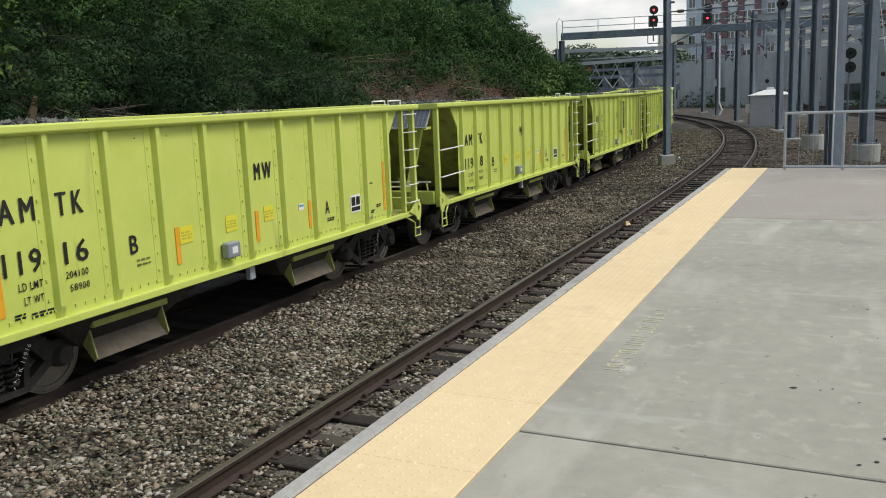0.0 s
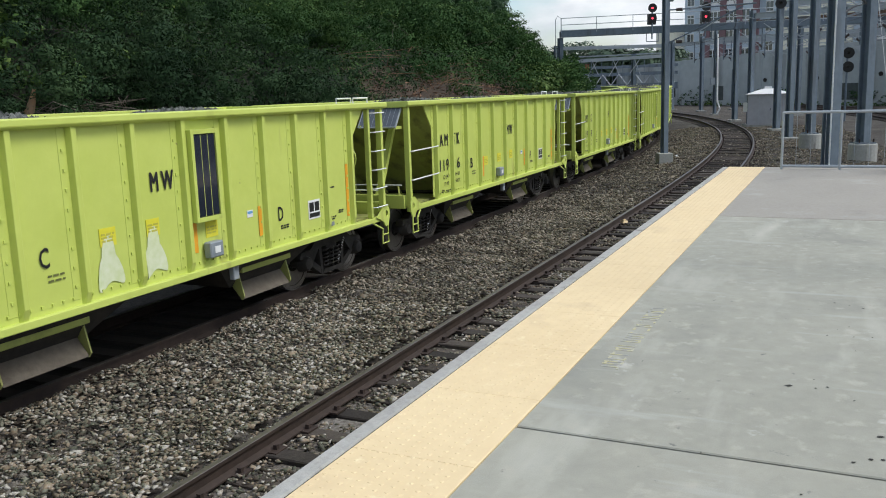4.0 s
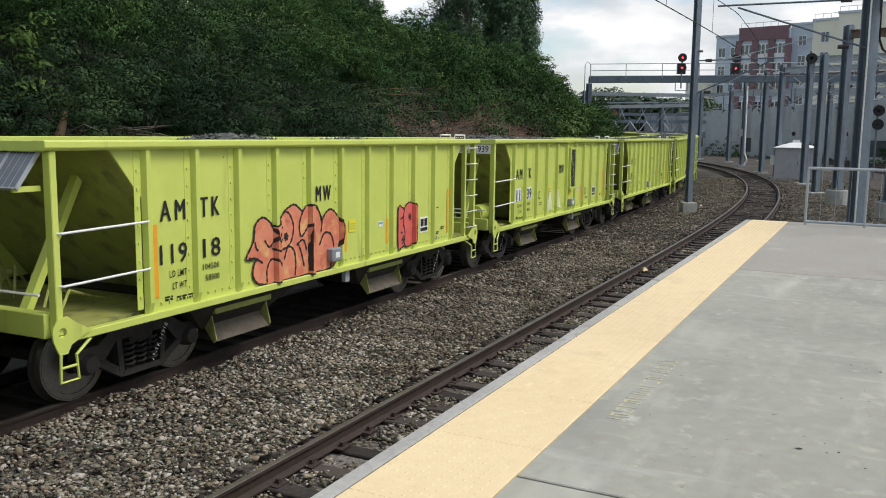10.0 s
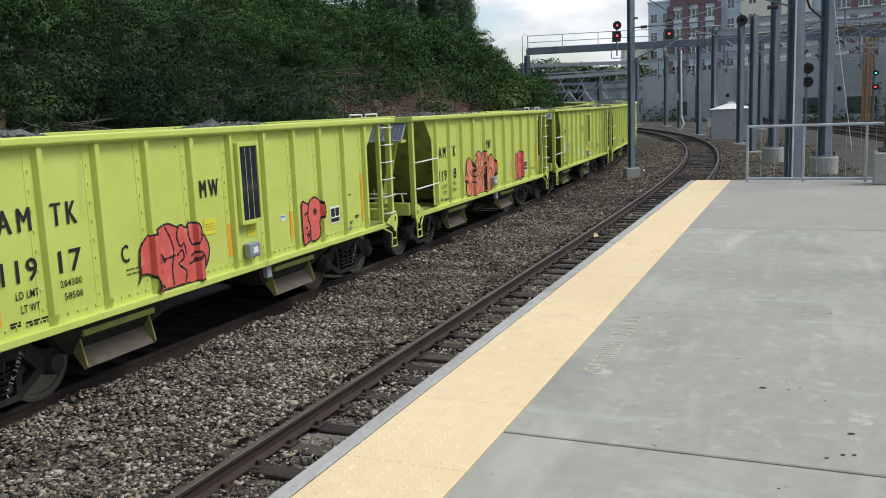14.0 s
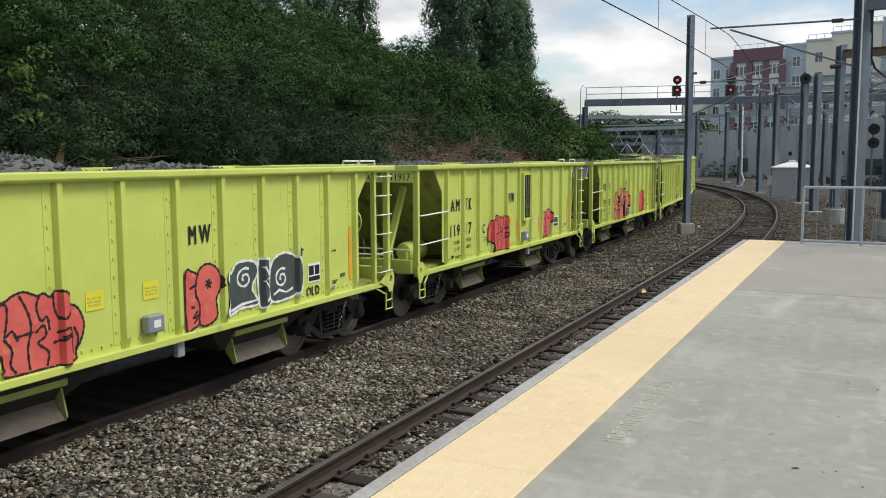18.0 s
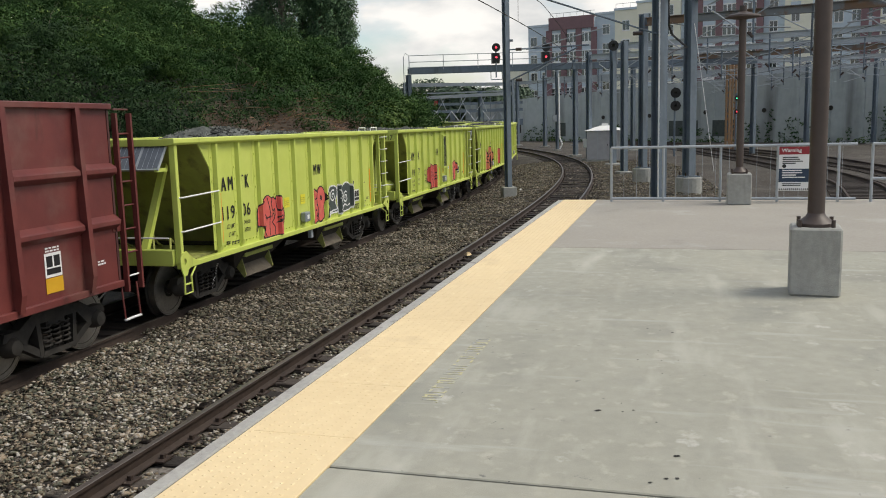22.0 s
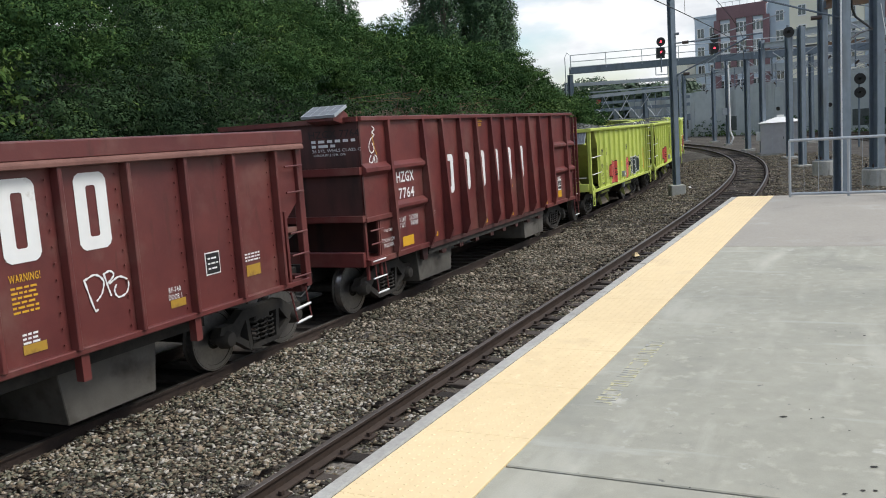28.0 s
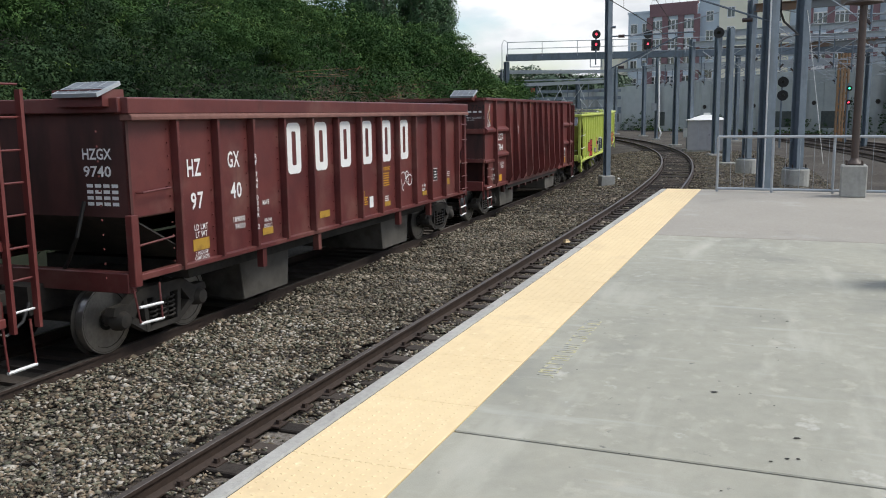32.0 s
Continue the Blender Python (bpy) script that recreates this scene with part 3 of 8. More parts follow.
def ground_sheet():
    """One sheet along the tracks: ballast, the bank on the far side, and flat land to the horizon."""
    offs = [900, 300, 120, 60, 40, 28, 20, 14, 10, 7, 5, 3.6, 2.6, 1.9, 1.2, 0.6, 0, -0.6, -1.2, -1.8, -2.35, -2.9, -3.5, -4.1, -4.7, -5.3, -5.9, -6.5, -7.1, -8, -8.8,
            -10, -12, -14, -16, -18, -20, -23, -30, -50, -120, -300, -900]
    ss = list(np.arange(-40, 120, 1.0)) + [125, 135, 150]
    g = Geo()
    n = len(offs)
    for s in ss:
        for o in offs:
            x, y, h = on_line(s, o if -60 < o < 60 else math.copysign(60, o))
            if not -60 < o < 60:
                x, y = x * (1 + (abs(o) - 60) / 90) , y * (1 + (abs(o) - 60) / 90)
            z = GROUND
            if abs(o) < 1.25 or abs(o - TRAIN_OFF) < 1.0:
                z -= 0.05
            lat = -(o - TRAIN_OFF)
            z += hill_height(lat) + float(drop(s, o))
            g.v.append((x, y, z))
    for i in range(len(ss) - 1):
        for j in range(n - 1):
            a = i * n + j
            g.f.append((a, a + 1, a + n + 1, a + n))
    ob = part("ground", g, M["gravel"], smooth=True)
    ob.data.materials.append(M["bank"])
    ob.data.materials.append(M["yard"])
    ob.data.materials.append(M["undergrowth_shade"])
    ob.data.materials.append(M["bed_shaded"])
    for f in ob.data.polygons:
        row, colm = divmod(f.index, n - 1)
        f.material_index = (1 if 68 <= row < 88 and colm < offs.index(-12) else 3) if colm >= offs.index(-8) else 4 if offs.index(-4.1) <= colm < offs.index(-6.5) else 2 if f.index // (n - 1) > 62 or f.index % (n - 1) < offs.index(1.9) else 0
    return ob


far = Geo().add([(-3000, -3000, GROUND - 0.6), (3000, -3000, GROUND - 0.6), (3000, 3000, GROUND - 0.6), (-3000, 3000, GROUND - 0.6)], [(0, 1, 2, 3)])
tagged(part("ground_far", far, M["yard"]), "flat gravel yard reaching the horizon", "ground", kind="structure")
tagged(ground_sheet(), "grey-brown crushed stone ballast between the tracks", "ground", kind="structure")


def swept(name, prof, s0, s1, off, mat, parent=None, step=1.0, z=0.0, smooth=False, train=False):
    """A profile of (right, up) pairs swept along the near track, or along the train's."""
    g = Geo()
    n = len(prof)
    ss = list(np.arange(s0, s1, step)) + [s1]
    for s in ss:
        for r, u in prof:
            x, y, zz = on_train(s, off + r) if train else (*on_line(s, off + r)[:2], z)
            g.v.append((x, y, zz + u))
    for i in range(len(ss) - 1):
        for j in range(n):
            a, b = i * n + j, i * n + (j + 1) % n
            g.f.append((a, b, b + n, a + n))
    g.f += [tuple(range(n)), tuple(len(g.v) - n + j for j in range(n))[::-1]]
    return part(name, g, mat, parent, smooth=smooth)


RAIL = [(-0.07, -0.17), (0.07, -0.17), (0.07, -0.155), (0.012, -0.13), (0.010, -0.045), (0.036, -0.035), (0.036, -0.004), (-0.036, -0.004), (-0.036, -0.035), (-0.010, -0.045), (-0.012, -0.13), (-0.07, -0.155)]
HEAD = [(-0.034, -0.004), (0.034, -0.004), (0.028, 0.0), (-0.028, 0.0)]


def track(name, s0, s1, label, train=False):
    t = thing(name, label, "railway track", kind="structure")
    for side in (-0.755, 0.755):
        swept("rail", RAIL, s0, s1, side, M["rail_side"], t, 1.0, RZ, train=train)
        swept("rail_head", HEAD, s0, s1, side, M["rail_top"], t, 1.0, RZ, train=train)
    return t


TRACK_A = track("track", -12, 110, "rusty rails on dark timber sleepers beside the platform")
TRACK_B = track("track", -38, 120, "rusty rails on dark sleepers under the train", True)

# platform
E0, E1 = 1.76, 2.53                    # edge and inner line of the warning strip
plat = thing("platform", "grey concrete high-level platform with dusty stains", "platform", kind="structure")
BACK_S = 19.45


def slab(name, a, b, o0, o1, z0, z1, mat, parent, label="", bevel=0.006):
    """A straight piece of platform from a to b along the line and o0 to o1 across it."""
    g = Geo()
    g.box(a, b, -o1, -o0, z0, z1)
    m = line_pose(0, 0, 0)
    return part(name, g, mat, parent, label, bevel, at=m)


JOINT = 5.92
slab("slab", -14, JOINT - 0.011, E1 + 0.003, 16, PZ - 0.35, PZ, M["concrete"], plat)
slab("slab", JOINT + 0.011, 13.195, E1 + 0.003, 16, PZ - 0.35, PZ, M["concrete"], plat)
slab("slab", 13.205, BACK_S, E1 + 0.003, 16, PZ - 0.35, PZ + 0.002, M["concrete_tan"], plat)
slab("joint_filler", -14, BACK_S - 0.05, E1, 15.9, PZ - 0.5, PZ - 0.03, M["bogie"], plat)
slab("edge_lip", -14, BACK_S, E0, E0 + 0.095, PZ - 0.30, PZ, M["lip"], plat, "worn pale concrete edge", 0.01)
slab("edge_seal", -14, BACK_S - 0.01, E0 + 0.094, E0 + 0.115, PZ - 0.2, PZ - 0.006, M["bogie"], plat)
slab("platform_wall", -14, BACK_S - 0.1, E0 + 0.35, 16, GROUND - 0.3, PZ - 0.36, M["block"], plat)

# warning strip: tiles with rows of low domes
k = 0
a = -12.0
while a < BACK_S - 0.01:
    b = min(a + 0.915, BACK_S)
    slab("warning_tile", a + 0.001, b - 0.001, E0 + 0.115, E1, PZ - 0.05, PZ + 0.004, M["yellow"], plat, "", 0.003)
    a = b
g = Geo()
base = line_pose(0, 0, 0)
for a in np.arange(2.5, BACK_S - 0.03, 0.06):
    for o in np.arange(E0 + 0.15, E1 - 0.02, 0.06):
        c = (a, -o)
        ring = [(c[0] + 0.014 * math.cos(t), c[1] + 0.014 * math.sin(t), PZ + 0.004) for t in (0.4, 1.97, 3.54, 5.11)]
        top = [(c[0] + 0.008 * math.cos(t), c[1] + 0.008 * math.sin(t), PZ + 0.0062) for t in (0.4, 1.97, 3.54, 5.11)]
        g.add(ring + top, [(0, 1, 5, 4), (1, 2, 6, 5), (2, 3, 7, 6), (3, 0, 4, 7), (4, 5, 6, 7)])
dm = bpy.data.meshes.new("warning_domes"); dm.from_pydata(g.v, [], g.f); dm.materials.append(M["yellow"])
tagged(part("warning_domes", dm, M["yellow"], plat, at=base), kind="stuff")

# worn stencil beside the strip, unreadable: bars
g = Geo()
r = random.Random(6)
for row in range(16):
    a = 6.95 + row * 0.098
    for k in range(4):
        if r.random() < 0.75:
            if k % 2:
                g.box(a + r.uniform(0, 0.02), a + 0.06, -2.69 - 0.10 * (k // 2) - 0.016, -2.69 - 0.10 * (k // 2), PZ - 0.01, PZ + 0.0022)
            else:
                b = a + 0.045 * (k // 2)
                g.box(b, b + 0.014, -2.80, -2.69 + r.uniform(0, 0.01), PZ - 0.01, PZ + 0.0026)
part("worn_stencil", g, M["stencil"], plat, "faded yellow painted writing", at=base)
# dark chips and stains on the slab
g = Geo()
for (x, y, q) in ((2.95, 6.32, 0.016), (3.02, 6.23, 0.010), (3.08, 6.14, 0.022), (2.52, 5.51, 0.012), (2.75, 5.68, 0.008), (2.67, 5.45, 0.014), (2.64, 5.62, 0.008), (2.78, 5.42, 0.009), (2.54, 5.16, 0.010), (1.88, 4.60, 0.034), (2.01, 4.54, 0.012), (2.08, 4.55, 0.013), (2.06, 4.68, 0.008), (2.12, 4.33, 0.011), (2.02, 3.86, 0.030), (1.18, 5.13, 0.009), (1.40, 3.32, 0.012), (1.12, 3.77, 0.010), (1.85, 3.62, 0.020), (1.90, 3.61, 0.022), (1.76, 3.60, 0.016)):
    n, q = 7, q * 0.6
    ring = [(x + q * r.uniform(.6, 1.5) * math.cos(6.28 * i / n), y + q * r.uniform(.5, 1.1) * math.sin(6.28 * i / n), PZ + 0.0035) for i in range(n)]
    g.add(ring + [(x, y, PZ + 0.006)], [(i, (i + 1) % n, n) for i in range(n)])
tagged(part("litter_specks", g, M["bogie"]), "dark chips of dirt on the platform", "litter", kind="stuff")

# sleepers of the near track, spikes and plates
tg = Geo().box(-0.105, 0.105, -1.28, 1.28, -0.17, 0.0)
tie_mesh = tg.mesh("sleeper", M["tie"], 0.012)
r = random.Random(2)
for i in range(200):
    s = -6 + i * 0.52 + r.uniform(-0.04, 0.04)
    o = part("sleeper", tie_mesh, M["tie"], TRACK_A, at=line_pose(s, r.uniform(-0.05, 0.05), GROUND - 0.005 + r.uniform(-0.012, 0.012)) @ Matrix.Rotation(r.uniform(-0.02, 0.02), 4, "Z"))
g = Geo()
for i in range(120):
    s = -6 + i * 0.52
    for side in (-0.755, 0.755):
        m = line_pose(s, side, GROUND - 0.002)
        g.box(-0.09, 0.09, -0.16, 0.16, 0.0, 0.016, m)
        for q in (-0.1, 0.1):
            g.box(-0.02, 0.02, q - 0.02, q + 0.02, 0.016, 0.06, m)
tagged(part("tie_plates", g, M["rail_side"], TRACK_A), kind="stuff")
g = Geo()
for i in range(270):
    g.box(-0.115, 0.115, -1.28, 1.28, -0.17, 0.0, train_pose(-30 + i * 0.52, GROUND - RZ - 0.005))
tagged(part("sleepers", g, M["tie"], TRACK_B), kind="stuff")


def scatter_stones(name, spans, label, seed, mat):
    """Crushed stones lying on the ballast: jittered eight-sided lumps."""
    q = np.random.default_rng(seed)
    base6 = np.array([(1, 0, 0), (0, 1, 0), (-1, 0, 0), (0, -1, 0), (0, 0, 1), (0, 0, -1)], float)
    tri = np.array([(0, 1, 4), (1, 2, 4), (2, 3, 4), (3, 0, 4), (1, 0, 5), (2, 1, 5), (3, 2, 5), (0, 3, 5)])
    vs, fs, k = [], [], 0
    for s0, s1, o0, o1, per, size, zz in spans:
        n = int((s1 - s0) * (o1 - o0) * per)
        s, o = q.uniform(s0, s1, n), q.uniform(o0, o1, n)
        f = (s + 40) * 10
        i = f.astype(int)
        ln = LINE[i]
        x, y = ln[:, 0] + np.sin(ln[:, 2]) * (f - i) * 0.1 + o * np.cos(ln[:, 2]), ln[:, 1] + np.cos(ln[:, 2]) * (f - i) * 0.1 - o * np.sin(ln[:, 2])
        sz = size * q.lognormal(0, 0.32, n)
        v = base6[None] * q.uniform(0.55, 1.15, (n, 6, 1)) + q.normal(0, 0.22, (n, 6, 3))
        v *= np.array([1.05, 0.85, 0.46])
        a, t = q.uniform(0, 6.283, n), q.normal(0, 0.36, n)
        ct, st = np.cos(t)[:, None], np.sin(t)[:, None]
        v = np.stack([v[..., 0], v[..., 1] * ct - v[..., 2] * st, v[..., 1] * st + v[..., 2] * ct], -1)
        ca, sa = np.cos(a)[:, None], np.sin(a)[:, None]
        v = np.stack([v[..., 0] * ca - v[..., 1] * sa, v[..., 0] * sa + v[..., 1] * ca, v[..., 2]], -1) * sz[:, None, None]
        heap = 0.025 * np.sin(s * 2.1 + o * 3) + 0.02 * np.sin(s * 5.3 - o * 2)
        v += np.stack([x, y, GROUND + zz + drop(s, o) + heap + q.uniform(0, 0.03, n)], -1)[:, None, :]
        vs.append(v.reshape(-1, 3)); fs.append((tri[None] + (np.arange(n) * 6)[:, None, None] + k).reshape(-1, 3)); k += n * 6
    return tagged(part(name, big_mesh(name, np.concatenate(vs), np.concatenate(fs), mat), None), label, "gravel", kind="stuff")


def big_mesh(name, v, f, mat, normals=None):
    me = bpy.data.meshes.new(name)
    me.vertices.add(len(v)); me.vertices.foreach_set("co", np.ascontiguousarray(v, np.float32).ravel())
    n = f.shape[1]
    me.loops.add(f.size); me.loops.foreach_set("vertex_index", np.ascontiguousarray(f, np.int32).ravel())
    me.polygons.add(len(f)); me.polygons.foreach_set("loop_start", np.arange(0, f.size, n, dtype=np.int32))
    me.update(calc_edges=True)
    me.materials.append(mat)
    if normals is not None:
        me.normals_split_custom_set_from_vertices(normals)
    return me


scatter_stones("ballast_stones", [(3, 13, -3.46, -1.05, 720, 0.032, 0.05), (3, 16, -1.05, -0.83, 420, 0.030, 0.0), (3, 16, -0.68, 0.68, 380, 0.029, -0.035), (3, 16, 0.84, 2.2, 200, 0.03, 0.0)],
               "loose grey and brown crushed stones beside the rails", 5, M["stone"])
scatter_stones("ballast_stones_beyond", [(13, 20, -3.62, -1.05, 540, 0.033, 0.05), (20, 26, -3.80, -1.05, 540, 0.033, 0.05), (16, 26, -1.05, -0.83, 420, 0.030, 0.0), (26, 60, -4.0, -0.84, 190, 0.036, 0.05), (16, 26, -0.68, 0.68, 300, 0.029, -0.05),
                                         (26, 60, -0.68, 0.68, 80, 0.035, -0.055), (20, 60, 0.84, 6.0, 130, 0.036, 0.02)], "grey-brown crushed stones further up the line", 6, M["stone_far"])

# scraps lying on the ballast
for x, y, q2, mat, name, label in ((4.31, 19.44, 0.09, "yellow", "yellow_rag", "crumpled pale yellow rag lying against the rail"), (10.18, 35.72, 0.09, "white", "paper_scrap", "crushed white paper scrap on the ballast")):
    rr = random.Random(9)
    g = Geo()
    n = 9
    for ring, (k, z) in enumerate(((1.0, 0.0), (0.75, 0.06), (0.35, 0.075))):
        g.v += [(x + q2 * k * rr.uniform(0.6, 1.3) * math.cos(6.283 * i / n), y + q2 * k * rr.uniform(0.5, 1.2) * math.sin(6.283 * i / n), GROUND + 0.03 + z * rr.uniform(0.5, 1.4)) for i in range(n)]
    for ring in range(2):
        g.f += [(ring * n + i, ring * n + (i + 1) % n, ring * n + n + (i + 1) % n, ring * n + n + i) for i in range(n)]
    g.f.append(tuple(2 * n + i for i in range(n)))
    tagged(part(name, g, M[mat]), label, "litter")

# ---------- the train ----------
HW = 1.52                              # half the width over the side sheets


def wheelset(parent, u):
    """Two wheels on an axle, turning about y."""
    ws = new("wheelset")
    ws.parent = parent
    ws.matrix_basis = Matrix.Translation((u, 0, 0.42))
    for sy in (-1, 1):
        g = Geo().lathe([(0.09, 0.05), (0.13, 0.06), (0.14, 0.02), (0.33, 0.0), (0.345, 0.05), (0.405, 0.06), (0.41, -0.06), (0.33, -0.065), (0.15, -0.02), (0.09, -0.03)], 32, "y")
        w = part("wheel", g, M["wheel"], ws, smooth=True, at=Matrix.Translation((0, sy * 0.755, 0)) @ (Matrix.Identity(4) if sy > 0 else Matrix.Rotation(math.pi, 4, "Z")))
        g = Geo().lathe([(0.412, -0.055), (0.422, 0.055), (0.422, 0.058), (0.35, 0.062), (0.35, 0.06), (0.408, 0.05)], 32, "y")
        part("tread", g, M["tread"], ws, "polished wheel rim", smooth=True, at=w.matrix_basis.copy())
        g = Geo().lathe([(0.43, -0.095), (0.455, -0.085), (0.455, -0.075), (0.42, -0.06), (0.40, -0.06), (0.40, -0.095)], 32, "y")
        part("flange", g, M["wheel"], ws, smooth=True, at=w.matrix_basis.copy())
    part("axle", Geo().lathe([(0.075, -1.02), (0.075, 1.02)], 12, "y"), M["bogie"], ws, smooth=True)
    return ws


def truck(parent, u, half):
    """Three-piece bogie: cast side frames, springs, bolster, bearing caps."""
    for sy in (-1, 1):
        y = sy * 0.98
        g = Geo()
        top = [(-half - 0.16, 0.50), (-half - 0.12, 0.60), (-half + 0.12, 0.60), (-0.42, 0.74), (0.42, 0.74), (half - 0.12, 0.60), (half + 0.12, 0.60), (half + 0.16, 0.50),
               (half - 0.10, 0.47), (half - 0.20, 0.40), (0.38, 0.60), (0.30, 0.60), (0.26, 0.24), (0.30, 0.17), (-0.30, 0.17), (-0.26, 0.24), (-0.30, 0.60), (-0.38, 0.60), (-half + 0.20, 0.40), (-half + 0.10, 0.47)]
        n = len(top)
        g.v += [(u + p[0], y - 0.07, p[1]) for p in top] + [(u + p[0], y + 0.07, p[1]) for p in top]
        quads = [(0, 1, 2, 19), (19, 2, 17, 18), (2, 3, 16, 17), (3, 4, 11, 16), (4, 5, 10, 11), (5, 6, 8, 9), (5, 9, 10), (6, 7, 8), (12, 13, 14, 15)]
        for q in quads:
            g.f += [tuple(q)[::-1], tuple(n + i for i in q)]
        g.f += [(i, (i + 1) % n, n + (i + 1) % n, n + i) for i in range(n)]
        for sx in (-1, 1):
            g.beam((u + sx * 0.28, y, 0.2), (u + sx * (half - 0.1), y, 0.44), 0.12, 0.09)
            g.beam((u + sx * 0.30, y, 0.18), (u + sx * 0.34, y, 0.66), 0.13, 0.07)
        part("side_frame", g, M["bogie"], parent)
        for sx in (-1, 1):
            part("bearing_cap", Geo().lathe([(0.03, sy * 1.13), (0.09, sy * 1.11), (0.12, sy * 1.05), (0.13, sy * 0.95)], 14, "y", Matrix.Translation((u + sx * half, 0, 0.42))), M["bogie"], parent, smooth=True)
        for k, dx in enumerate((-0.17, 0.0, 0.17)):
            pts = [(u + dx + 0.065 * math.cos(a), y + sy * 0.02 + 0.065 * math.sin(a), 0.25 + 0.30 * a / 31.4) for a in np.linspace(0, 31.4, 44)]
            part("spring", Geo().tube(pts, 0.016, 5), M["bogie"], parent)
    part("bolster", Geo().box(u - 0.17, u + 0.17, -1.04, 1.04, 0.52, 0.70), M["bogie"], parent, bevel=0.02)
    g = Geo()
    for sx in (-1, 1):
        g.box(u + sx * (half - 0.50) - 0.05, u + sx * (half - 0.50) + 0.05, -0.85, 0.85, 0.34, 0.42)
        for sy in (-1, 1):
            g.box(u + sx * (half - 0.45) - 0.03, u + sx * (half - 0.45) + 0.04, sy * 0.75 - 0.06, sy * 0.75 + 0.06, 0.28, 0.56)
    part("brake_beam", g, M["bogie"], parent)


def coupler(parent, u, s):
    g = Geo().box(min(u, u + s * 0.42), max(u, u + s * 0.38), -0.07, 0.07, 0.70, 0.88)
    g.box(min(u + s * 0.32, u + s * 0.46), max(u + s * 0.32, u + s * 0.46), -0.13, 0.10, 0.66, 0.94)
    part("coupler", g, M["bogie"], parent, "grimy knuckle coupler", 0.02)
    part("air_hose", Geo().tube([(u, -0.35, 0.75), (u + s * 0.12, -0.36, 0.55), (u + s * 0.30, -0.30, 0.42), (u + s * 0.5, -0.2, 0.5)], 0.022, 6), M["black"], parent)


def stone_load(parent, u0, u1, w, z, peaks, seed):
    """A heap of crushed stone: a lumpy surface with single stones on it."""
    r = np.random.default_rng(seed)
    g = Geo()
    nx, ny = 46, 14
    hump = lambda u: sum(h * math.exp(-((u - c) / w) ** 2) for c, w, h in peaks)
    for i in range(nx):
        u = u0 + (u1 - u0) * i / (nx - 1)
        for j in range(ny):
            v = -w + 2 * w * j / (ny - 1)
            g.v.append((u, v, z + hump(u) * (1 - (v / w) ** 2) + r.normal() * 0.025))
    for i in range(nx - 1):
        for j in range(ny - 1):
            a = i * ny + j
            g.f.append((a, a + ny, a + ny + 1, a + 1))
    for _ in range(3200):
        u, v, q = r.uniform(u0, u1), r.uniform(-w, w), r.uniform(0.025, 0.055)
        c = (u, v, z + hump(u) * (1 - (v / w) ** 2) + 0.01)
        g.add([(c[0] + q * a * r.uniform(.7, 1.2), c[1] + q * b * r.uniform(.7, 1.2), c[2] + q * d * r.uniform(.6, 1.1)) for a, b, d in ((1, 0, 0), (0, 1, 0), (-1, 0, 0), (0, -1, 0), (0, 0, 1), (0, 0, -1))],
              [(0, 1, 4), (1, 2, 4), (2, 3, 4), (3, 0, 4), (1, 0, 5), (2, 1, 5), (3, 2, 5), (0, 3, 5)])
    return part("stone_load", g, M["load"], parent, "heaped grey crushed stone")


RIBS = [-3.77, -3.03, -2.29, -1.55, -0.78, 0.0, 0.76, 1.52, 2.26, 3.01, 3.75]


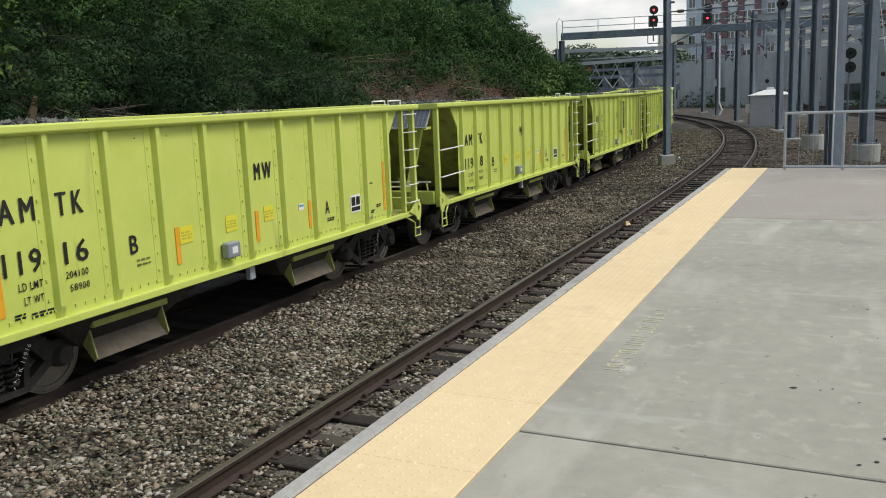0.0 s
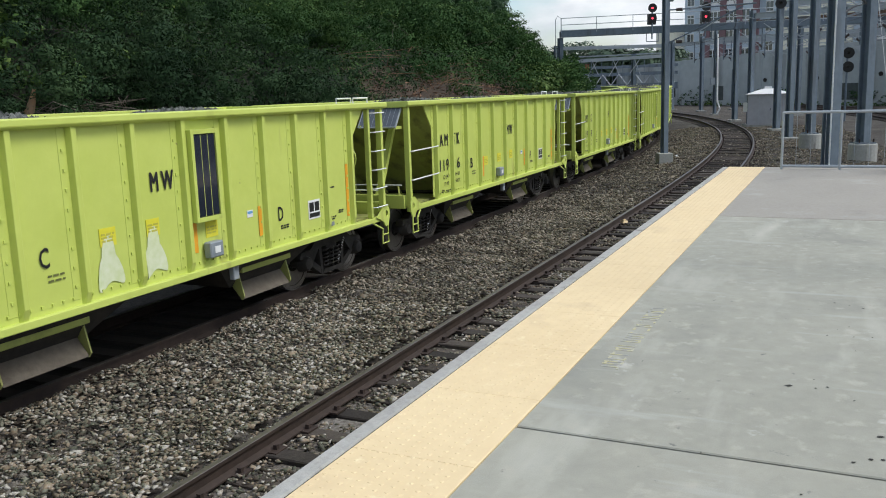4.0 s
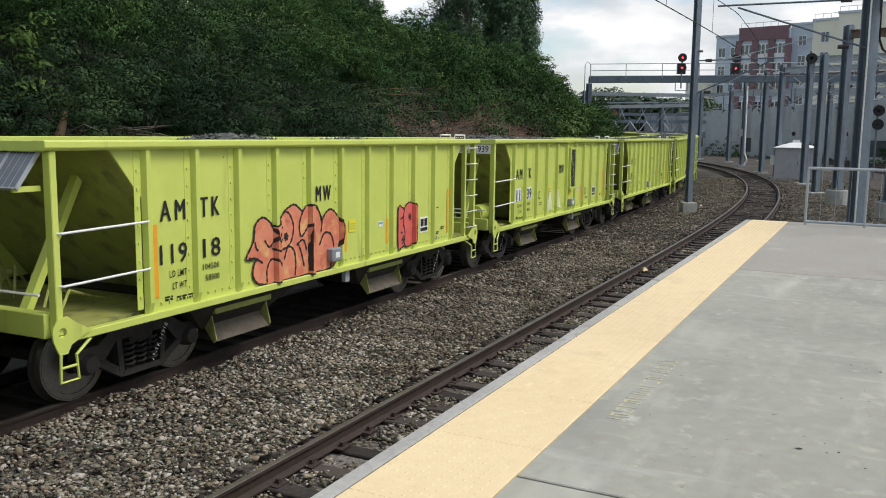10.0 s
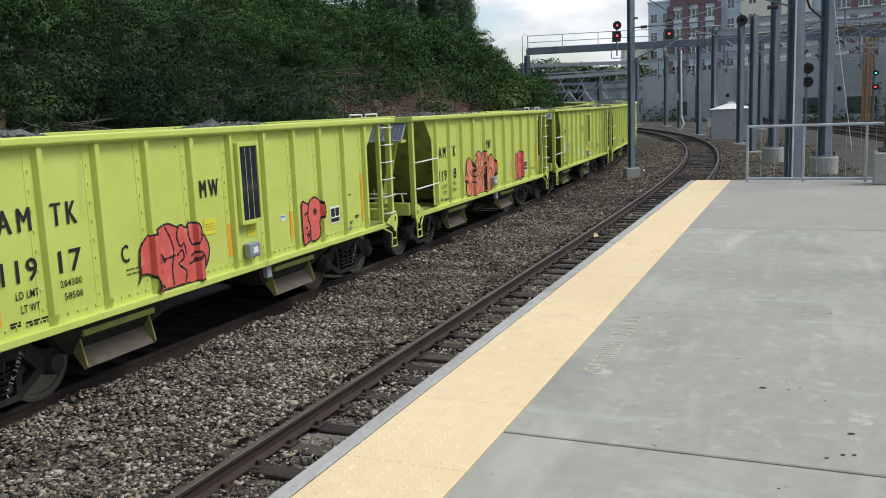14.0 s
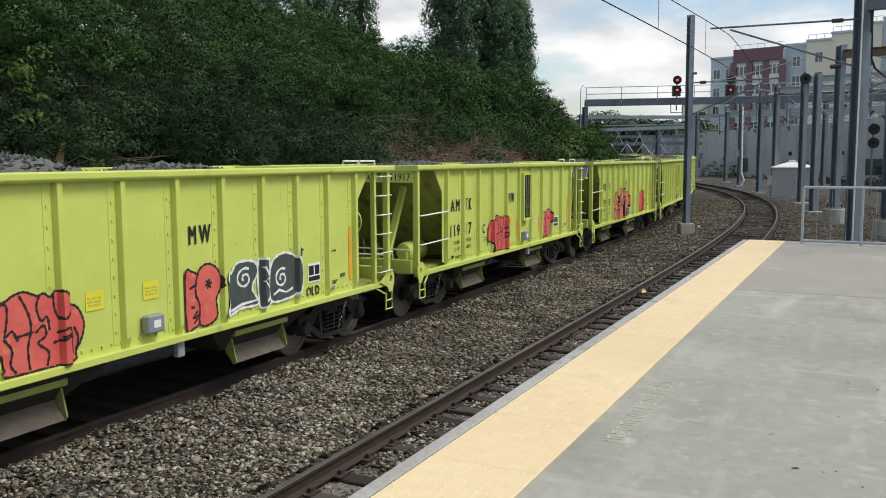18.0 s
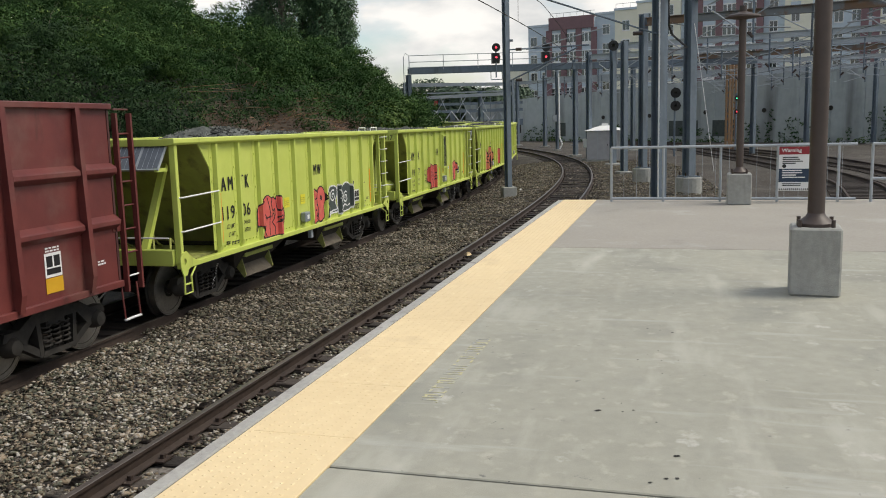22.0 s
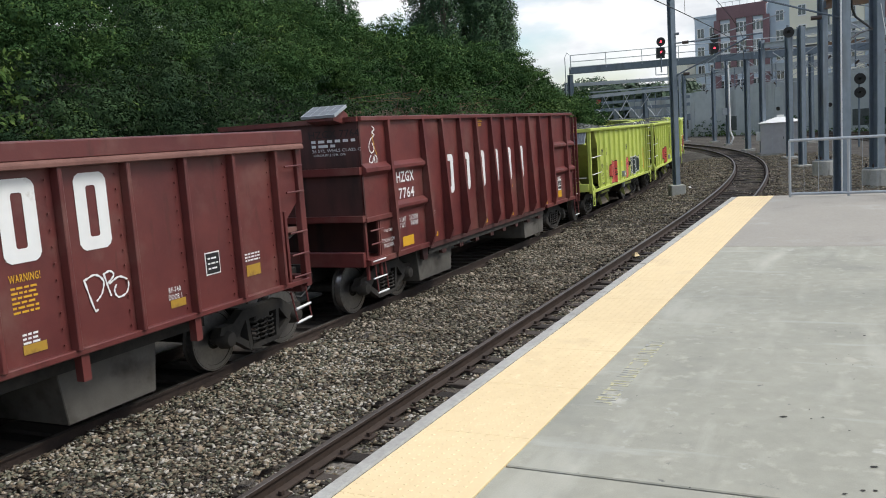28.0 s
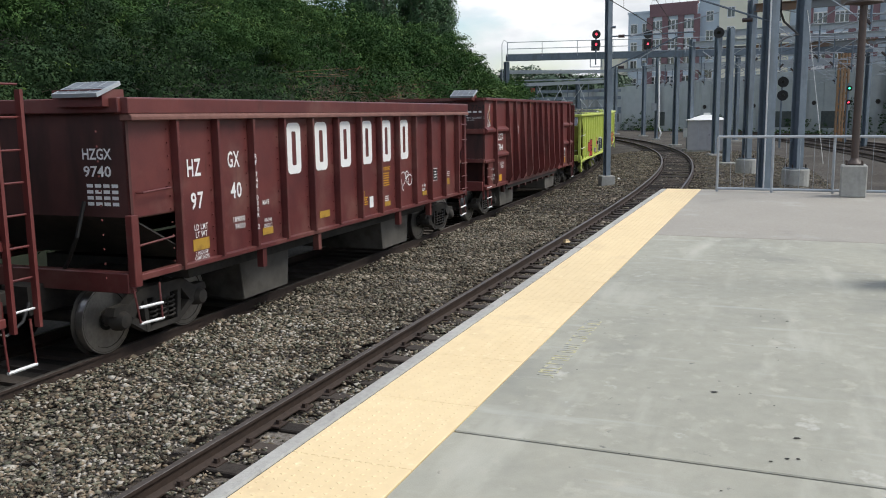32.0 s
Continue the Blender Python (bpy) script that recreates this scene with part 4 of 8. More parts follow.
def hopper():
    """A lime hopper car: x ahead, platform side towards -y, z from the rail head."""
    car = thing("hopper_car", "", "railway car")
    L, R, top, sill = 4.75, -4.97, 2.785, 0.935
    for sy in (-1, 1):
        y = sy * HW
        # side sheet with the cut-off upper corners of the open end bays
        g = Geo().prism([(RIBS[0], sill), (RIBS[-1], sill), (RIBS[-1], 2.12), (RIBS[-1] + 0.46, top - 0.1), (RIBS[0] - 0.46, top - 0.1), (RIBS[0], 2.12)], "y", y - 0.012 * sy, y - 0.03 * sy)
        part("side_sheet", g, M["lime"], car)
        for x in RIBS:
            g = Geo()
            p = [(x - 0.052, y - 0.014 * sy), (x - 0.034, y + 0.058 * sy), (x + 0.026, y + 0.058 * sy), (x + 0.075, y - 0.014 * sy)]
            q = [(x - 0.055, y - 0.014 * sy), (x - 0.03, y + 0.015 * sy), (x + 0.03, y + 0.015 * sy), (x + 0.055, y - 0.014 * sy)]
            g.add([(*a, 1.06) for a in p] + [(*a, top - 0.08) for a in p], [(0, 1, 5, 4), (1, 2, 6, 5), (2, 3, 7, 6), (4, 5, 6, 7)])
            g.add([(*a, sill) for a in q] + [(*a, 1.06) for a in p], [(0, 1, 5, 4), (1, 2, 6, 5), (2, 3, 7, 6), (3, 2, 1, 0)])
            g.box(x - 0.155, x - 0.07, min(y - 0.014 * sy, y - 0.006 * sy), max(y - 0.014 * sy, y - 0.006 * sy), 1.0, top - 0.1)
            part("rib", g, M["lime"], car, bevel=0.004)
        g = Geo()
        for x in RIBS:
            for z in np.arange(1.12, 2.62, 0.19):
                g.box(x - 0.124, x - 0.097, min(y - 0.012 * sy, y + 0.006 * sy), max(y - 0.012 * sy, y + 0.006 * sy), z, z + 0.029)
        for x in np.arange(RIBS[0] + 0.05, RIBS[-1], 0.125):
            g.box(x, x + 0.022, min(y - 0.012 * sy, y + 0.004 * sy), max(y - 0.012 * sy, y + 0.006 * sy), 1.01, 1.034)
        tagged(part("rivets", g, M["lime"], car), kind="stuff")
        part("top_chord", Geo().prism([(y - 0.07 * sy, top - 0.10), (y + 0.07 * sy, top - 0.10), (y + 0.10 * sy, top - 0.07), (y + 0.10 * sy, top - 0.01), (y + 0.08 * sy, top), (y - 0.07 * sy, top)], "x", R - 0.1, L + 0.1), M["lime"], car, bevel=0.006)
        part("side_sill", Geo().box(R, L, y - 0.05, y + 0.05, 0.865, 0.945), M["lime"], car, bevel=0.008)
        for s in (-1, 1):
            # corner post, gusset with its round hole, stirrup step, grab irons
            u = L if s > 0 else R
            part("corner_post", Geo().box(u - s * 0.02 - 0.038, u - s * 0.02 + 0.038, y - 0.05, y + 0.05, 0.95, top - 0.1), M["lime"], car, bevel=0.008)
            g = Geo()
            ring = [(u - s * 0.02 + 0.05 * math.cos(a), 0.98 + 0.05 * math.sin(a)) for a in np.linspace(0, 2 * math.pi, 12, endpoint=False)]
            rim = [(u + s * 0.09, 0.98), (u + s * 0.085, 1.03), (u + s * 0.03, 1.11), (u - s * 0.08, 1.13), (u - s * 0.20, 1.04), (u - s * 0.36, 0.95), (u - s * 0.26, 0.91), (u - s * 0.12, 0.85), (u - s * 0.07, 0.77), (u + s * 0.02, 0.77), (u + s * 0.06, 0.85), (u + s * 0.085, 0.91)]
            ang = lambda p: math.atan2(p[1] - 0.98, p[0] - (u - s * 0.02))
            rim.sort(key=ang); ring.sort(key=ang)
            for yy in (y + 0.055 * sy, y + 0.075 * sy):
                g.v += [(p[0], yy, p[1]) for p in ring] + [(p[0], yy, p[1]) for p in rim]
            for i in range(12):
                j = (i + 1) % 12
                g.f += [(i, j, 12 + j, 12 + i), (24 + i, 36 + i, 36 + j, 24 + j), (12 + i, 12 + j, 36 + j, 36 + i), (i, 24 + i, 24 + j, j)]
            part("gusset", g, M["lime"], car)
            g = Geo().tube([(u - s * 0.40, y + 0.02 * sy, 0.86), (u - s * 0.17, y + 0.07 * sy, 0.74), (u - s * 0.19, y + 0.07 * sy, 0.50), (u + s * 0.02, y + 0.07 * sy, 0.50), (u + s * 0.01, y + 0.07 * sy, 0.78)], 0.016, 6)
            g.tube([(u - s * 0.18, y + 0.07 * sy, 0.64), (u + s * 0.015, y + 0.07 * sy, 0.64)], 0.014, 6)
            part("stirrup_step", g, M["lime"], car)
            if s < 0:
                for z in (1.42, 1.92):
                    part("grab_iron", Geo().tube([(u + 0.02, y + 0.03 * sy, z), (u + 0.05, y + 0.08 * sy, z), (RIBS[0] - 0.06, y + 0.08 * sy, z + 0.02), (RIBS[0], y + 0.03 * sy, z + 0.02)], 0.013, 6), M["white"], car)
            else:
                part("ladder_rail", Geo().box(u - 0.44, u - 0.38, y - 0.03, y + 0.05, 0.95, top - 0.1), M["lime"], car, bevel=0.006)
                for z in np.arange(1.12, 2.7, 0.30):
                    part("ladder_rung", Geo().tube([(u - 0.42, y + 0.05 * sy, z), (u - 0.40, y + 0.10 * sy, z), (u - 0.02, y + 0.10 * sy, z), (u, y + 0.05 * sy, z)], 0.010, 6), M["white"], car)
    for s in (-1, 1):
        # sloped end sheet, upper end sheet, end sill and braces
        u = L if s > 0 else R
        # slope sheet in the darker lime: grime, plus the bay's shade in the colour
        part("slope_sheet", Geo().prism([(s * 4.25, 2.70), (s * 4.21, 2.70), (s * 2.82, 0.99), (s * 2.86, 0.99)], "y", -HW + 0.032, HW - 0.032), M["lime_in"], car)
        part("bay_roof", Geo().box(min(u - s * 0.08, s * 4.2), max(u - s * 0.08, s * 4.2), -HW + 0.032, HW - 0.032, top - 0.09, top - 0.07), M["lime"], car)
        part("end_chord", Geo().box(u - 0.08, u + 0.08, -HW, HW, top - 0.11, top - 0.004), M["lime"], car, bevel=0.008)
        part("end_sill", Geo().box(min(u - s * 0.05, u + s * 0.07), max(u - s * 0.05, u + s * 0.07), -HW + 0.06, HW - 0.06, 0.92, 1.16), M["lime"], car, bevel=0.01)
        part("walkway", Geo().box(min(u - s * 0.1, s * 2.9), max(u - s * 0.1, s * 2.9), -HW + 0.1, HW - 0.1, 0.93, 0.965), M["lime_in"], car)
        for sy in (-1, 1):
            part("end_brace", Geo().beam((s * 4.68, sy * 0.75, 1.05), (s * 3.95, sy * 0.75, 2.42), 0.11, 0.08), M["lime"], car)
        part("cross_grab", Geo().tube([(u + s * 0.08, -HW + 0.1, 1.34), (u + s * 0.1, -0.2, 1.34)], 0.013, 6), M["white"], car)
        coupler(car, u + s * 0.02, s)
    # brake gear in the rear bay
    part("air_reservoir", Geo().lathe([(0.02, -3.45), (0.15, -3.48), (0.18, -3.55), (0.18, -4.12), (0.15, -4.19), (0.02, -4.22)], 18, "x", Matrix.Translation((0, -0.85, 1.19))), M["lime"], car, "lime-painted air tank", smooth=True)
    part("brake_cylinder", Geo().lathe([(0.13, -4.5), (0.15, -4.45), (0.15, -4.1), (0.05, -4.08), (0.05, -3.9)], 16, "x", Matrix.Translation((0, 0.45, 1.25))), M["lime_in"], car, smooth=True)
    for k in range(5):
        part("brake_pipe", Geo().tube([(-4.6 + 0.1 * k, -1.15 + 0.35 * k, 1.06), (-4.35 + 0.05 * k, -1.0 + 0.33 * k, 1.24 + 0.05 * k), (-4.0, -0.85 + 0.3 * k, 1.12), (-3.6, -0.7 + 0.3 * k, 1.0)], 0.017, 6), M["lime_in"], car)
    part("handbrake_wheel", Geo().tube([(L - 0.30, -1.0 + 0.22 * math.cos(a), 1.90 + 0.22 * math.sin(a)) for a in np.linspace(0, 6.283, 19)], 0.016, 6).tube([(L - 0.30, -1.22, 1.90), (L - 0.30, -0.78, 1.90)], 0.012, 5).tube([(L - 0.30, -1.0, 1.68), (L - 0.30, -1.0, 2.12)], 0.012, 5), M["lime"], car)
    part("brake_step", Geo().box(L - 0.02, L + 0.3, -1.35, -0.75, 1.02, 1.05), M["lime"], car)
    for off in (0.1, 0.4):
        y = -HW + off
        part("top_grab", Geo().tube([(L - 0.65, y, top), (L - 0.65, y, top + 0.075), (L - 0.2, y, top + 0.075), (L - 0.2, y, top)], 0.014, 6), M["white"], car)
    # underframe, hoppers, outlet chutes
    part("centre_sill", Geo().box(-4.7, 4.7, -0.2, 0.2, 0.62, 0.94), M["bogie"], car)
    for u in (-1.85, 1.85):
        part("hopper_bottom", Geo().add([(u - 1.35, -HW + .08, 1.0), (u + 1.35, -HW + .08, 1.0), (u + 1.35, HW - .08, 1.0), (u - 1.35, HW - .08, 1.0), (u - 0.6, -1.05, 0.45), (u + 0.6, -1.05, 0.45), (u + 0.6, 1.05, 0.45), (u - 0.6, 1.05, 0.45)],
                                        [(0, 1, 5, 4), (1, 2, 6, 5), (2, 3, 7, 6), (3, 0, 4, 7), (7, 6, 5, 4), (0, 3, 2, 1)]), M["bogie"], car)
        for sy in (-1, 1):
            part("outlet_frame", Geo().prism([(sy * 0.85, 0.82), (sy * 1.16, 0.78), (sy * 1.25, 0.72), (sy * 1.25, 0.65), (sy * 0.85, 0.65)], "x", u - 0.56, u + 0.56), M["lime_mid"], car, bevel=0.01)
            for s in (-1, 1):
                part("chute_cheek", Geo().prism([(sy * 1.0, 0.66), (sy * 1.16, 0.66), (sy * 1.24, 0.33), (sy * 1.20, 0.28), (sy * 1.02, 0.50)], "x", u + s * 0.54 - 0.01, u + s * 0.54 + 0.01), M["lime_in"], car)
            part("chute_floor", Geo().prism([(sy * 0.94, 0.66), (sy * 1.21, 0.32), (sy * 1.22, 0.295), (sy * 0.94, 0.62)], "x", u - 0.52, u + 0.52), M["chute"], car, "dusty brown chute plate")
    for sy in (-1, 1):
        part("door_operator", Geo().lathe([(0.08, -0.55), (0.09, -0.5), (0.09, 0.3), (0.04, 0.32), (0.04, 0.6)], 12, "x", Matrix.Translation((0, sy * 0.8, 0.72))), M["bogie"], car, smooth=True)
    for u in (-3.42, 3.85):
        truck(car, u, 0.76)
    for u in (-4.18, -2.66, 3.09, 4.61):
        wheelset(car, u)
    return car


LIFT = {"hopper": ((0.45, 0.9, 1.17, 1.3, 1.6, 2.09, 2.8), (0.0, -0.04, -0.01, 0.02, -0.03, -0.05, -0.09)),
        "tall": ((0.0, 4.0), (0.0, 0.0)),
        "low": ((1.0, 2.5), (0.0, 0.0))}
FORM = {}
SIDE = {"hopper": HW, "tall": 1.365, "low": HW}      # half width over the side sheets


def side(car):
    return -SIDE[FORM.get(car.name, "hopper")]


def lift(car, z):
    """Height on the side sheet of a mark, by the form of its car."""
    return z + float(np.interp(z, *LIFT[FORM.get(car.name, "hopper")]))


def flat(car, name, u, z, w, h, mat, proud=0.004, label="", tilt=0.0):
    """A thin plate or sticker on the side sheet, its middle at (u, z)."""
    y = side(car) + 0.010 - proud
    g = Geo().box(-w / 2, w / 2, -0.002, 0.002, -h / 2, h / 2)
    return part(name, g, mat, car, label, at=Matrix.Translation((u, y, lift(car, z))) @ Matrix.Rotation(tilt, 4, "Y"))


def word(car, body, u, z, h, w, mat, bold=0.0, proud=0.009, rot=None, y=None, name="lettering", space=1.12):
    me = lettering(body, h, w, bold, space)
    me.materials.append(mat)
    m = Matrix.Translation((u - w / 2, (side(car) + 0.010 - proud) if y is None else y, (lift(car, z) if y is None else z) - h / 2))
    m = m @ rot if rot else m
    if h < 0.055 or len(body) == 1:
        return part(name, me, mat, car, at=m)
    for piece in letters(me):
        part("letter", piece, mat, car, at=m)


def letters(me):
    """The letters of a word's mesh, each as a mesh of its own: islands that stand over one another stay together."""
    bm = bmesh.new(); bm.from_mesh(me)
    left, groups = set(bm.verts), []
    while left:
        stack, isle = [left.pop()], []
        while stack:
            v = stack.pop(); isle.append(v)
            for e in v.link_edges:
                o = e.other_vert(v)
                if o in left:
                    left.discard(o); stack.append(o)
        lo, hi = min(v.co.x for v in isle), max(v.co.x for v in isle)
        for k in groups:
            if lo < k[1] - 1e-4 and hi > k[0] + 1e-4:
                k[0], k[1] = min(lo, k[0]), max(hi, k[1]); k[2].update(isle)
                break
        else:
            groups.append([lo, hi, set(isle)])
    out = []
    for lo, hi, vs in sorted(groups, key=lambda k: k[0]):
        index = {v: i for i, v in enumerate(vs)}
        m2 = bpy.data.meshes.new("letter")
        m2.from_pydata([tuple(v.co) for v in index], [], [tuple(index[v] for v in f.verts) for f in bm.faces if f.verts[0] in index])
        m2.materials.append(me.materials[0])
        out.append(m2)
    bm.free()
    return out


def small_print(car, u, z, w, rows, mat, gap=0.035, proud=0.005, y=None, seed=1):
    """Writing too small to read: plain bars."""
    r = random.Random(seed)
    g = Geo()
    yy = (side(car) + 0.010 - proud) if y is None else y
    z = lift(car, z)
    for i in range(rows):
        x = u - w / 2
        while x < u + w / 2 - 0.02:
            k = r.uniform(0.03, 0.09)
            g.box(x, min(x + k, u + w / 2), yy - 0.001, yy + 0.001, z - i * gap - 0.020, z - i * gap)
            x += k + 0.018
    return part("small_print", g, mat, car)


def blob(pts, n=6):
    """A closed smooth outline through a few points."""
    out, k = [], len(pts)
    for i in range(k):
        p0, p1, p2, p3 = (np.array(pts[(i + j) % k], float) for j in (-1, 0, 1, 2))
        for t in np.linspace(0, 1, n, endpoint=False):
            out.append(tuple(0.5 * (2 * p1 + (p2 - p0) * t + (2 * p0 - 5 * p1 + 4 * p2 - p3) * t * t + (3 * p1 - p0 - 3 * p2 + p3) * t ** 3)))
    return out


def blob_line(pts, n=5):
    """A smooth open line through a few points."""
    p = [np.array(a, float) for a in pts]
    p = [2 * p[0] - p[1]] + p + [2 * p[-1] - p[-2]]
    out = []
    for i in range(1, len(p) - 2):
        for t in np.linspace(0, 1, n, endpoint=False):
            out.append(tuple(0.5 * (2 * p[i] + (p[i + 1] - p[i - 1]) * t + (2 * p[i - 1] - 5 * p[i] + 4 * p[i + 1] - p[i + 2]) * t * t + (3 * p[i] - p[i - 1] - 3 * p[i + 1] + p[i + 2]) * t ** 3)))
    return out + [tuple(p[-2])]


def ribbon(g, pts, wide, y, closed=False):
    """A flat painted stroke along a line in the plane of the side sheet."""
    p = [np.array(a, float) for a in pts]
    n = len(p)
    v = []
    for i in range(n):
        d = p[(i + 1) % n if closed else min(i + 1, n - 1)] - p[i - 1 if closed else max(i - 1, 0)]
        d = d / max(1e-6, math.hypot(*d))
        k = wide * (0.42 + 0.16 * math.sin(2.3 * i))
        v += [(p[i][0] - d[1] * k, y, p[i][1] + d[0] * k), (p[i][0] + d[1] * k, y, p[i][1] - d[0] * k)]
    m = n if closed else n - 1
    g.add(v, [(2 * i, 2 * i + 1, (2 * i + 3) % (2 * n), (2 * i + 2) % (2 * n)) for i in range(m)])


def spiral(cx, cz, r, turns=1.6, aspect=1.0):
    return [(cx + r * aspect * (1 - i / 26) * math.cos(6.283 * turns * i / 22 + 1), cz + r * (1 - i / 26) * math.sin(6.283 * turns * i / 22 + 1)) for i in range(23)]


def over_ribs(geo, mat, a, b):
    """Paint that runs on over the ribs: cut along their edges and lifted onto them."""
    me = bpy.data.meshes.new("paint")
    me.from_pydata(geo.v, [], geo.f)
    bm = bmesh.new(); bm.from_mesh(me)
    for x in RIBS:
        if a < x < b:
            for k in (-0.056, -0.036, 0.030, 0.078):
                bmesh.ops.bisect_plane(bm, geom=bm.verts[:] + bm.edges[:] + bm.faces[:], dist=1e-5, plane_co=(x + k, 0, 0), plane_no=(1, 0, 0))
    for v in bm.verts:
        d = min((v.co.x - x for x in RIBS), key=abs)
        v.co.y -= 0.074 * max(0.0, min(1.0, (0.0785 - d) / 0.048, (d + 0.0565) / 0.020))
    bmesh.ops.recalc_face_normals(bm, faces=bm.faces)
    bm.to_mesh(me); bm.free()
    me.materials.append(mat)
    return me


def spray(car, u, z, w, h, shapes, fill, line, proud, strokes=(), wide=0.024, ribbed=True):
    """A spray-painted piece: filled rounded shapes with an outline and inner strokes, on the side sheet."""
    y, z = -HW + 0.010 - proud, z - 0.06
    tr = lambda p: (u + (p[0] - 0.5) * w, z + (p[1] - 0.5) * h)
    g, o = Geo(), Geo()
    for k, s in enumerate(shapes):
        c = [tr(p) for p in blob(s)]
        yy = y - 0.0015 * k
        g.add([(p[0], yy, p[1]) for p in c], [tuple(range(len(c)))])
        ribbon(o, c, wide, yy - 0.0008, True)
    for i, s in enumerate(strokes):
        ribbon(o, [tr(p) for p in s], wide, y - 0.0015 * len(shapes) - 0.001 - 0.0003 * i)
    for name, geo, mat, label in (("graffiti_fill", g, fill, "spray-painted rounded shapes"), ("graffiti_outline", o, line, "")):
        part(name, over_ribs(geo, mat, u - w / 2 - 0.1, u + w / 2 + 0.1) if ribbed else geo, mat, car, label)


STAR = lambda x, z, r, a=0.8: [[(x - r * a * math.cos(t), z - r * math.sin(t)), (x + r * a * math.cos(t), z + r * math.sin(t))] for t in (0.2, 1.25, 2.3)]
FIST = [[(0.0, 0.35), (0.01, 0.70), (0.09, 0.87), (0.17, 0.92), (0.24, 0.95), (0.30, 1.0), (0.40, 1.03), (0.49, 0.98), (0.54, 0.95), (0.60, 0.97), (0.66, 0.91), (0.71, 0.97), (0.78, 0.96), (0.83, 0.87), (0.85, 0.78), (0.93, 0.72), (0.99, 0.56), (1.0, 0.42), (0.96, 0.25), (0.90, 0.12), (0.88, 0.0), (0.55, -0.01), (0.20, 0.0), (0.19, 0.10), (0.13, 0.28), (0.05, 0.32)]]
FIST_LINES = [blob_line(p) for p in (
    [(0.17, 0.92), (0.24, 0.88), (0.23, 0.65), (0.21, 0.50), (0.28, 0.56), (0.33, 0.42)], [(0.36, 0.99), (0.43, 0.78), (0.46, 0.56), (0.42, 0.30), (0.43, 0.02)], [(0.55, 0.95), (0.52, 0.80), (0.56, 0.62), (0.62, 0.66), (0.64, 0.48)],
    [(0.69, 0.94), (0.70, 0.74), (0.75, 0.60), (0.82, 0.70), (0.83, 0.86)], [(0.20, 0.48), (0.27, 0.32), (0.25, 0.14), (0.30, 0.02)], [(0.50, 0.48), (0.58, 0.56), (0.60, 0.42), (0.52, 0.34), (0.62, 0.20), (0.60, 0.02)],
    [(0.71, 0.42), (0.79, 0.48), (0.82, 0.40), (0.74, 0.36)], [(0.67, 0.30), (0.78, 0.34), (0.86, 0.42), (0.86, 0.10)], [(0.89, 0.46), (0.93, 0.30), (0.90, 0.14)], [(0.30, 0.47), (0.48, 0.50)], [(0.0, 0.36), (-0.03, 0.25), (-0.05, 0.20)])]
RING = [[(0.0, 0.02), (0.0, 0.9), (0.18, 0.93), (0.36, 0.82), (0.34, 0.62), (0.26, 0.52), (0.38, 0.36), (0.34, 0.06), (0.18, 0.0)], [(0.36, 0.04), (0.36, 0.36), (0.26, 0.60), (0.36, 0.92), (0.62, 1.02), (0.90, 0.90), (0.98, 0.62), (0.84, 0.40), (0.86, 0.12), (0.62, 0.0)]]
RING_LINES = STAR(0.62, 0.68, 0.09, 1.1) + [[(0.10, 0.66), (0.26, 0.70)], [(0.12, 0.36), (0.22, 0.34)], [(0.18, 0.08), (0.30, 0.14), (0.18, 0.20), (0.30, 0.27)], [(0.16, 0.17), (0.34, 0.20)]]
BUBBLE = [[(0.0, 0.38), (0.07, 0.60), (0.09, 0.80), (0.16, 0.88), (0.23, 0.80), (0.27, 0.75), (0.36, 0.90), (0.40, 0.96), (0.47, 1.0), (0.53, 0.93), (0.56, 0.90), (0.62, 0.97), (0.70, 0.93), (0.75, 0.84), (0.77, 0.72), (0.82, 0.83), (0.88, 0.87), (0.95, 0.78), (1.0, 0.58), (0.97, 0.30), (0.90, 0.03), (0.60, 0.0), (0.30, 0.0), (0.12, 0.02), (0.06, 0.15), (0.07, 0.29), (0.09, 0.36)]]
BUBBLE_LINES = [blob_line(p) for p in (
    [(0.23, 0.80), (0.27, 0.62), (0.22, 0.48), (0.17, 0.58)], [(0.36, 0.93), (0.42, 0.88), (0.46, 0.70), (0.43, 0.50), (0.36, 0.42), (0.28, 0.42), (0.24, 0.46)], [(0.35, 0.72), (0.30, 0.66), (0.28, 0.55), (0.35, 0.55)],
    [(0.19, 0.02), (0.19, 0.20), (0.24, 0.32), (0.30, 0.22), (0.31, 0.06)], [(0.36, 0.28), (0.40, 0.44), (0.46, 0.38), (0.48, 0.20), (0.47, 0.03)], [(0.56, 0.90), (0.52, 0.72), (0.54, 0.55), (0.60, 0.64), (0.63, 0.70), (0.62, 0.40), (0.62, 0.05)],
    [(0.50, 0.48), (0.54, 0.32), (0.57, 0.12)], [(0.49, 0.44), (0.56, 0.50), (0.60, 0.34)], [(0.71, 0.96), (0.77, 0.74), (0.76, 0.56)], [(0.74, 0.38), (0.80, 0.54), (0.88, 0.50), (0.91, 0.30), (0.87, 0.04)], [(0.02, 0.38), (0.09, 0.36), (0.15, 0.29)], [(0.08, 0.58), (0.09, 0.50), (0.11, 0.46)])] + STAR(0.38, 0.58, 0.06, 0.4)
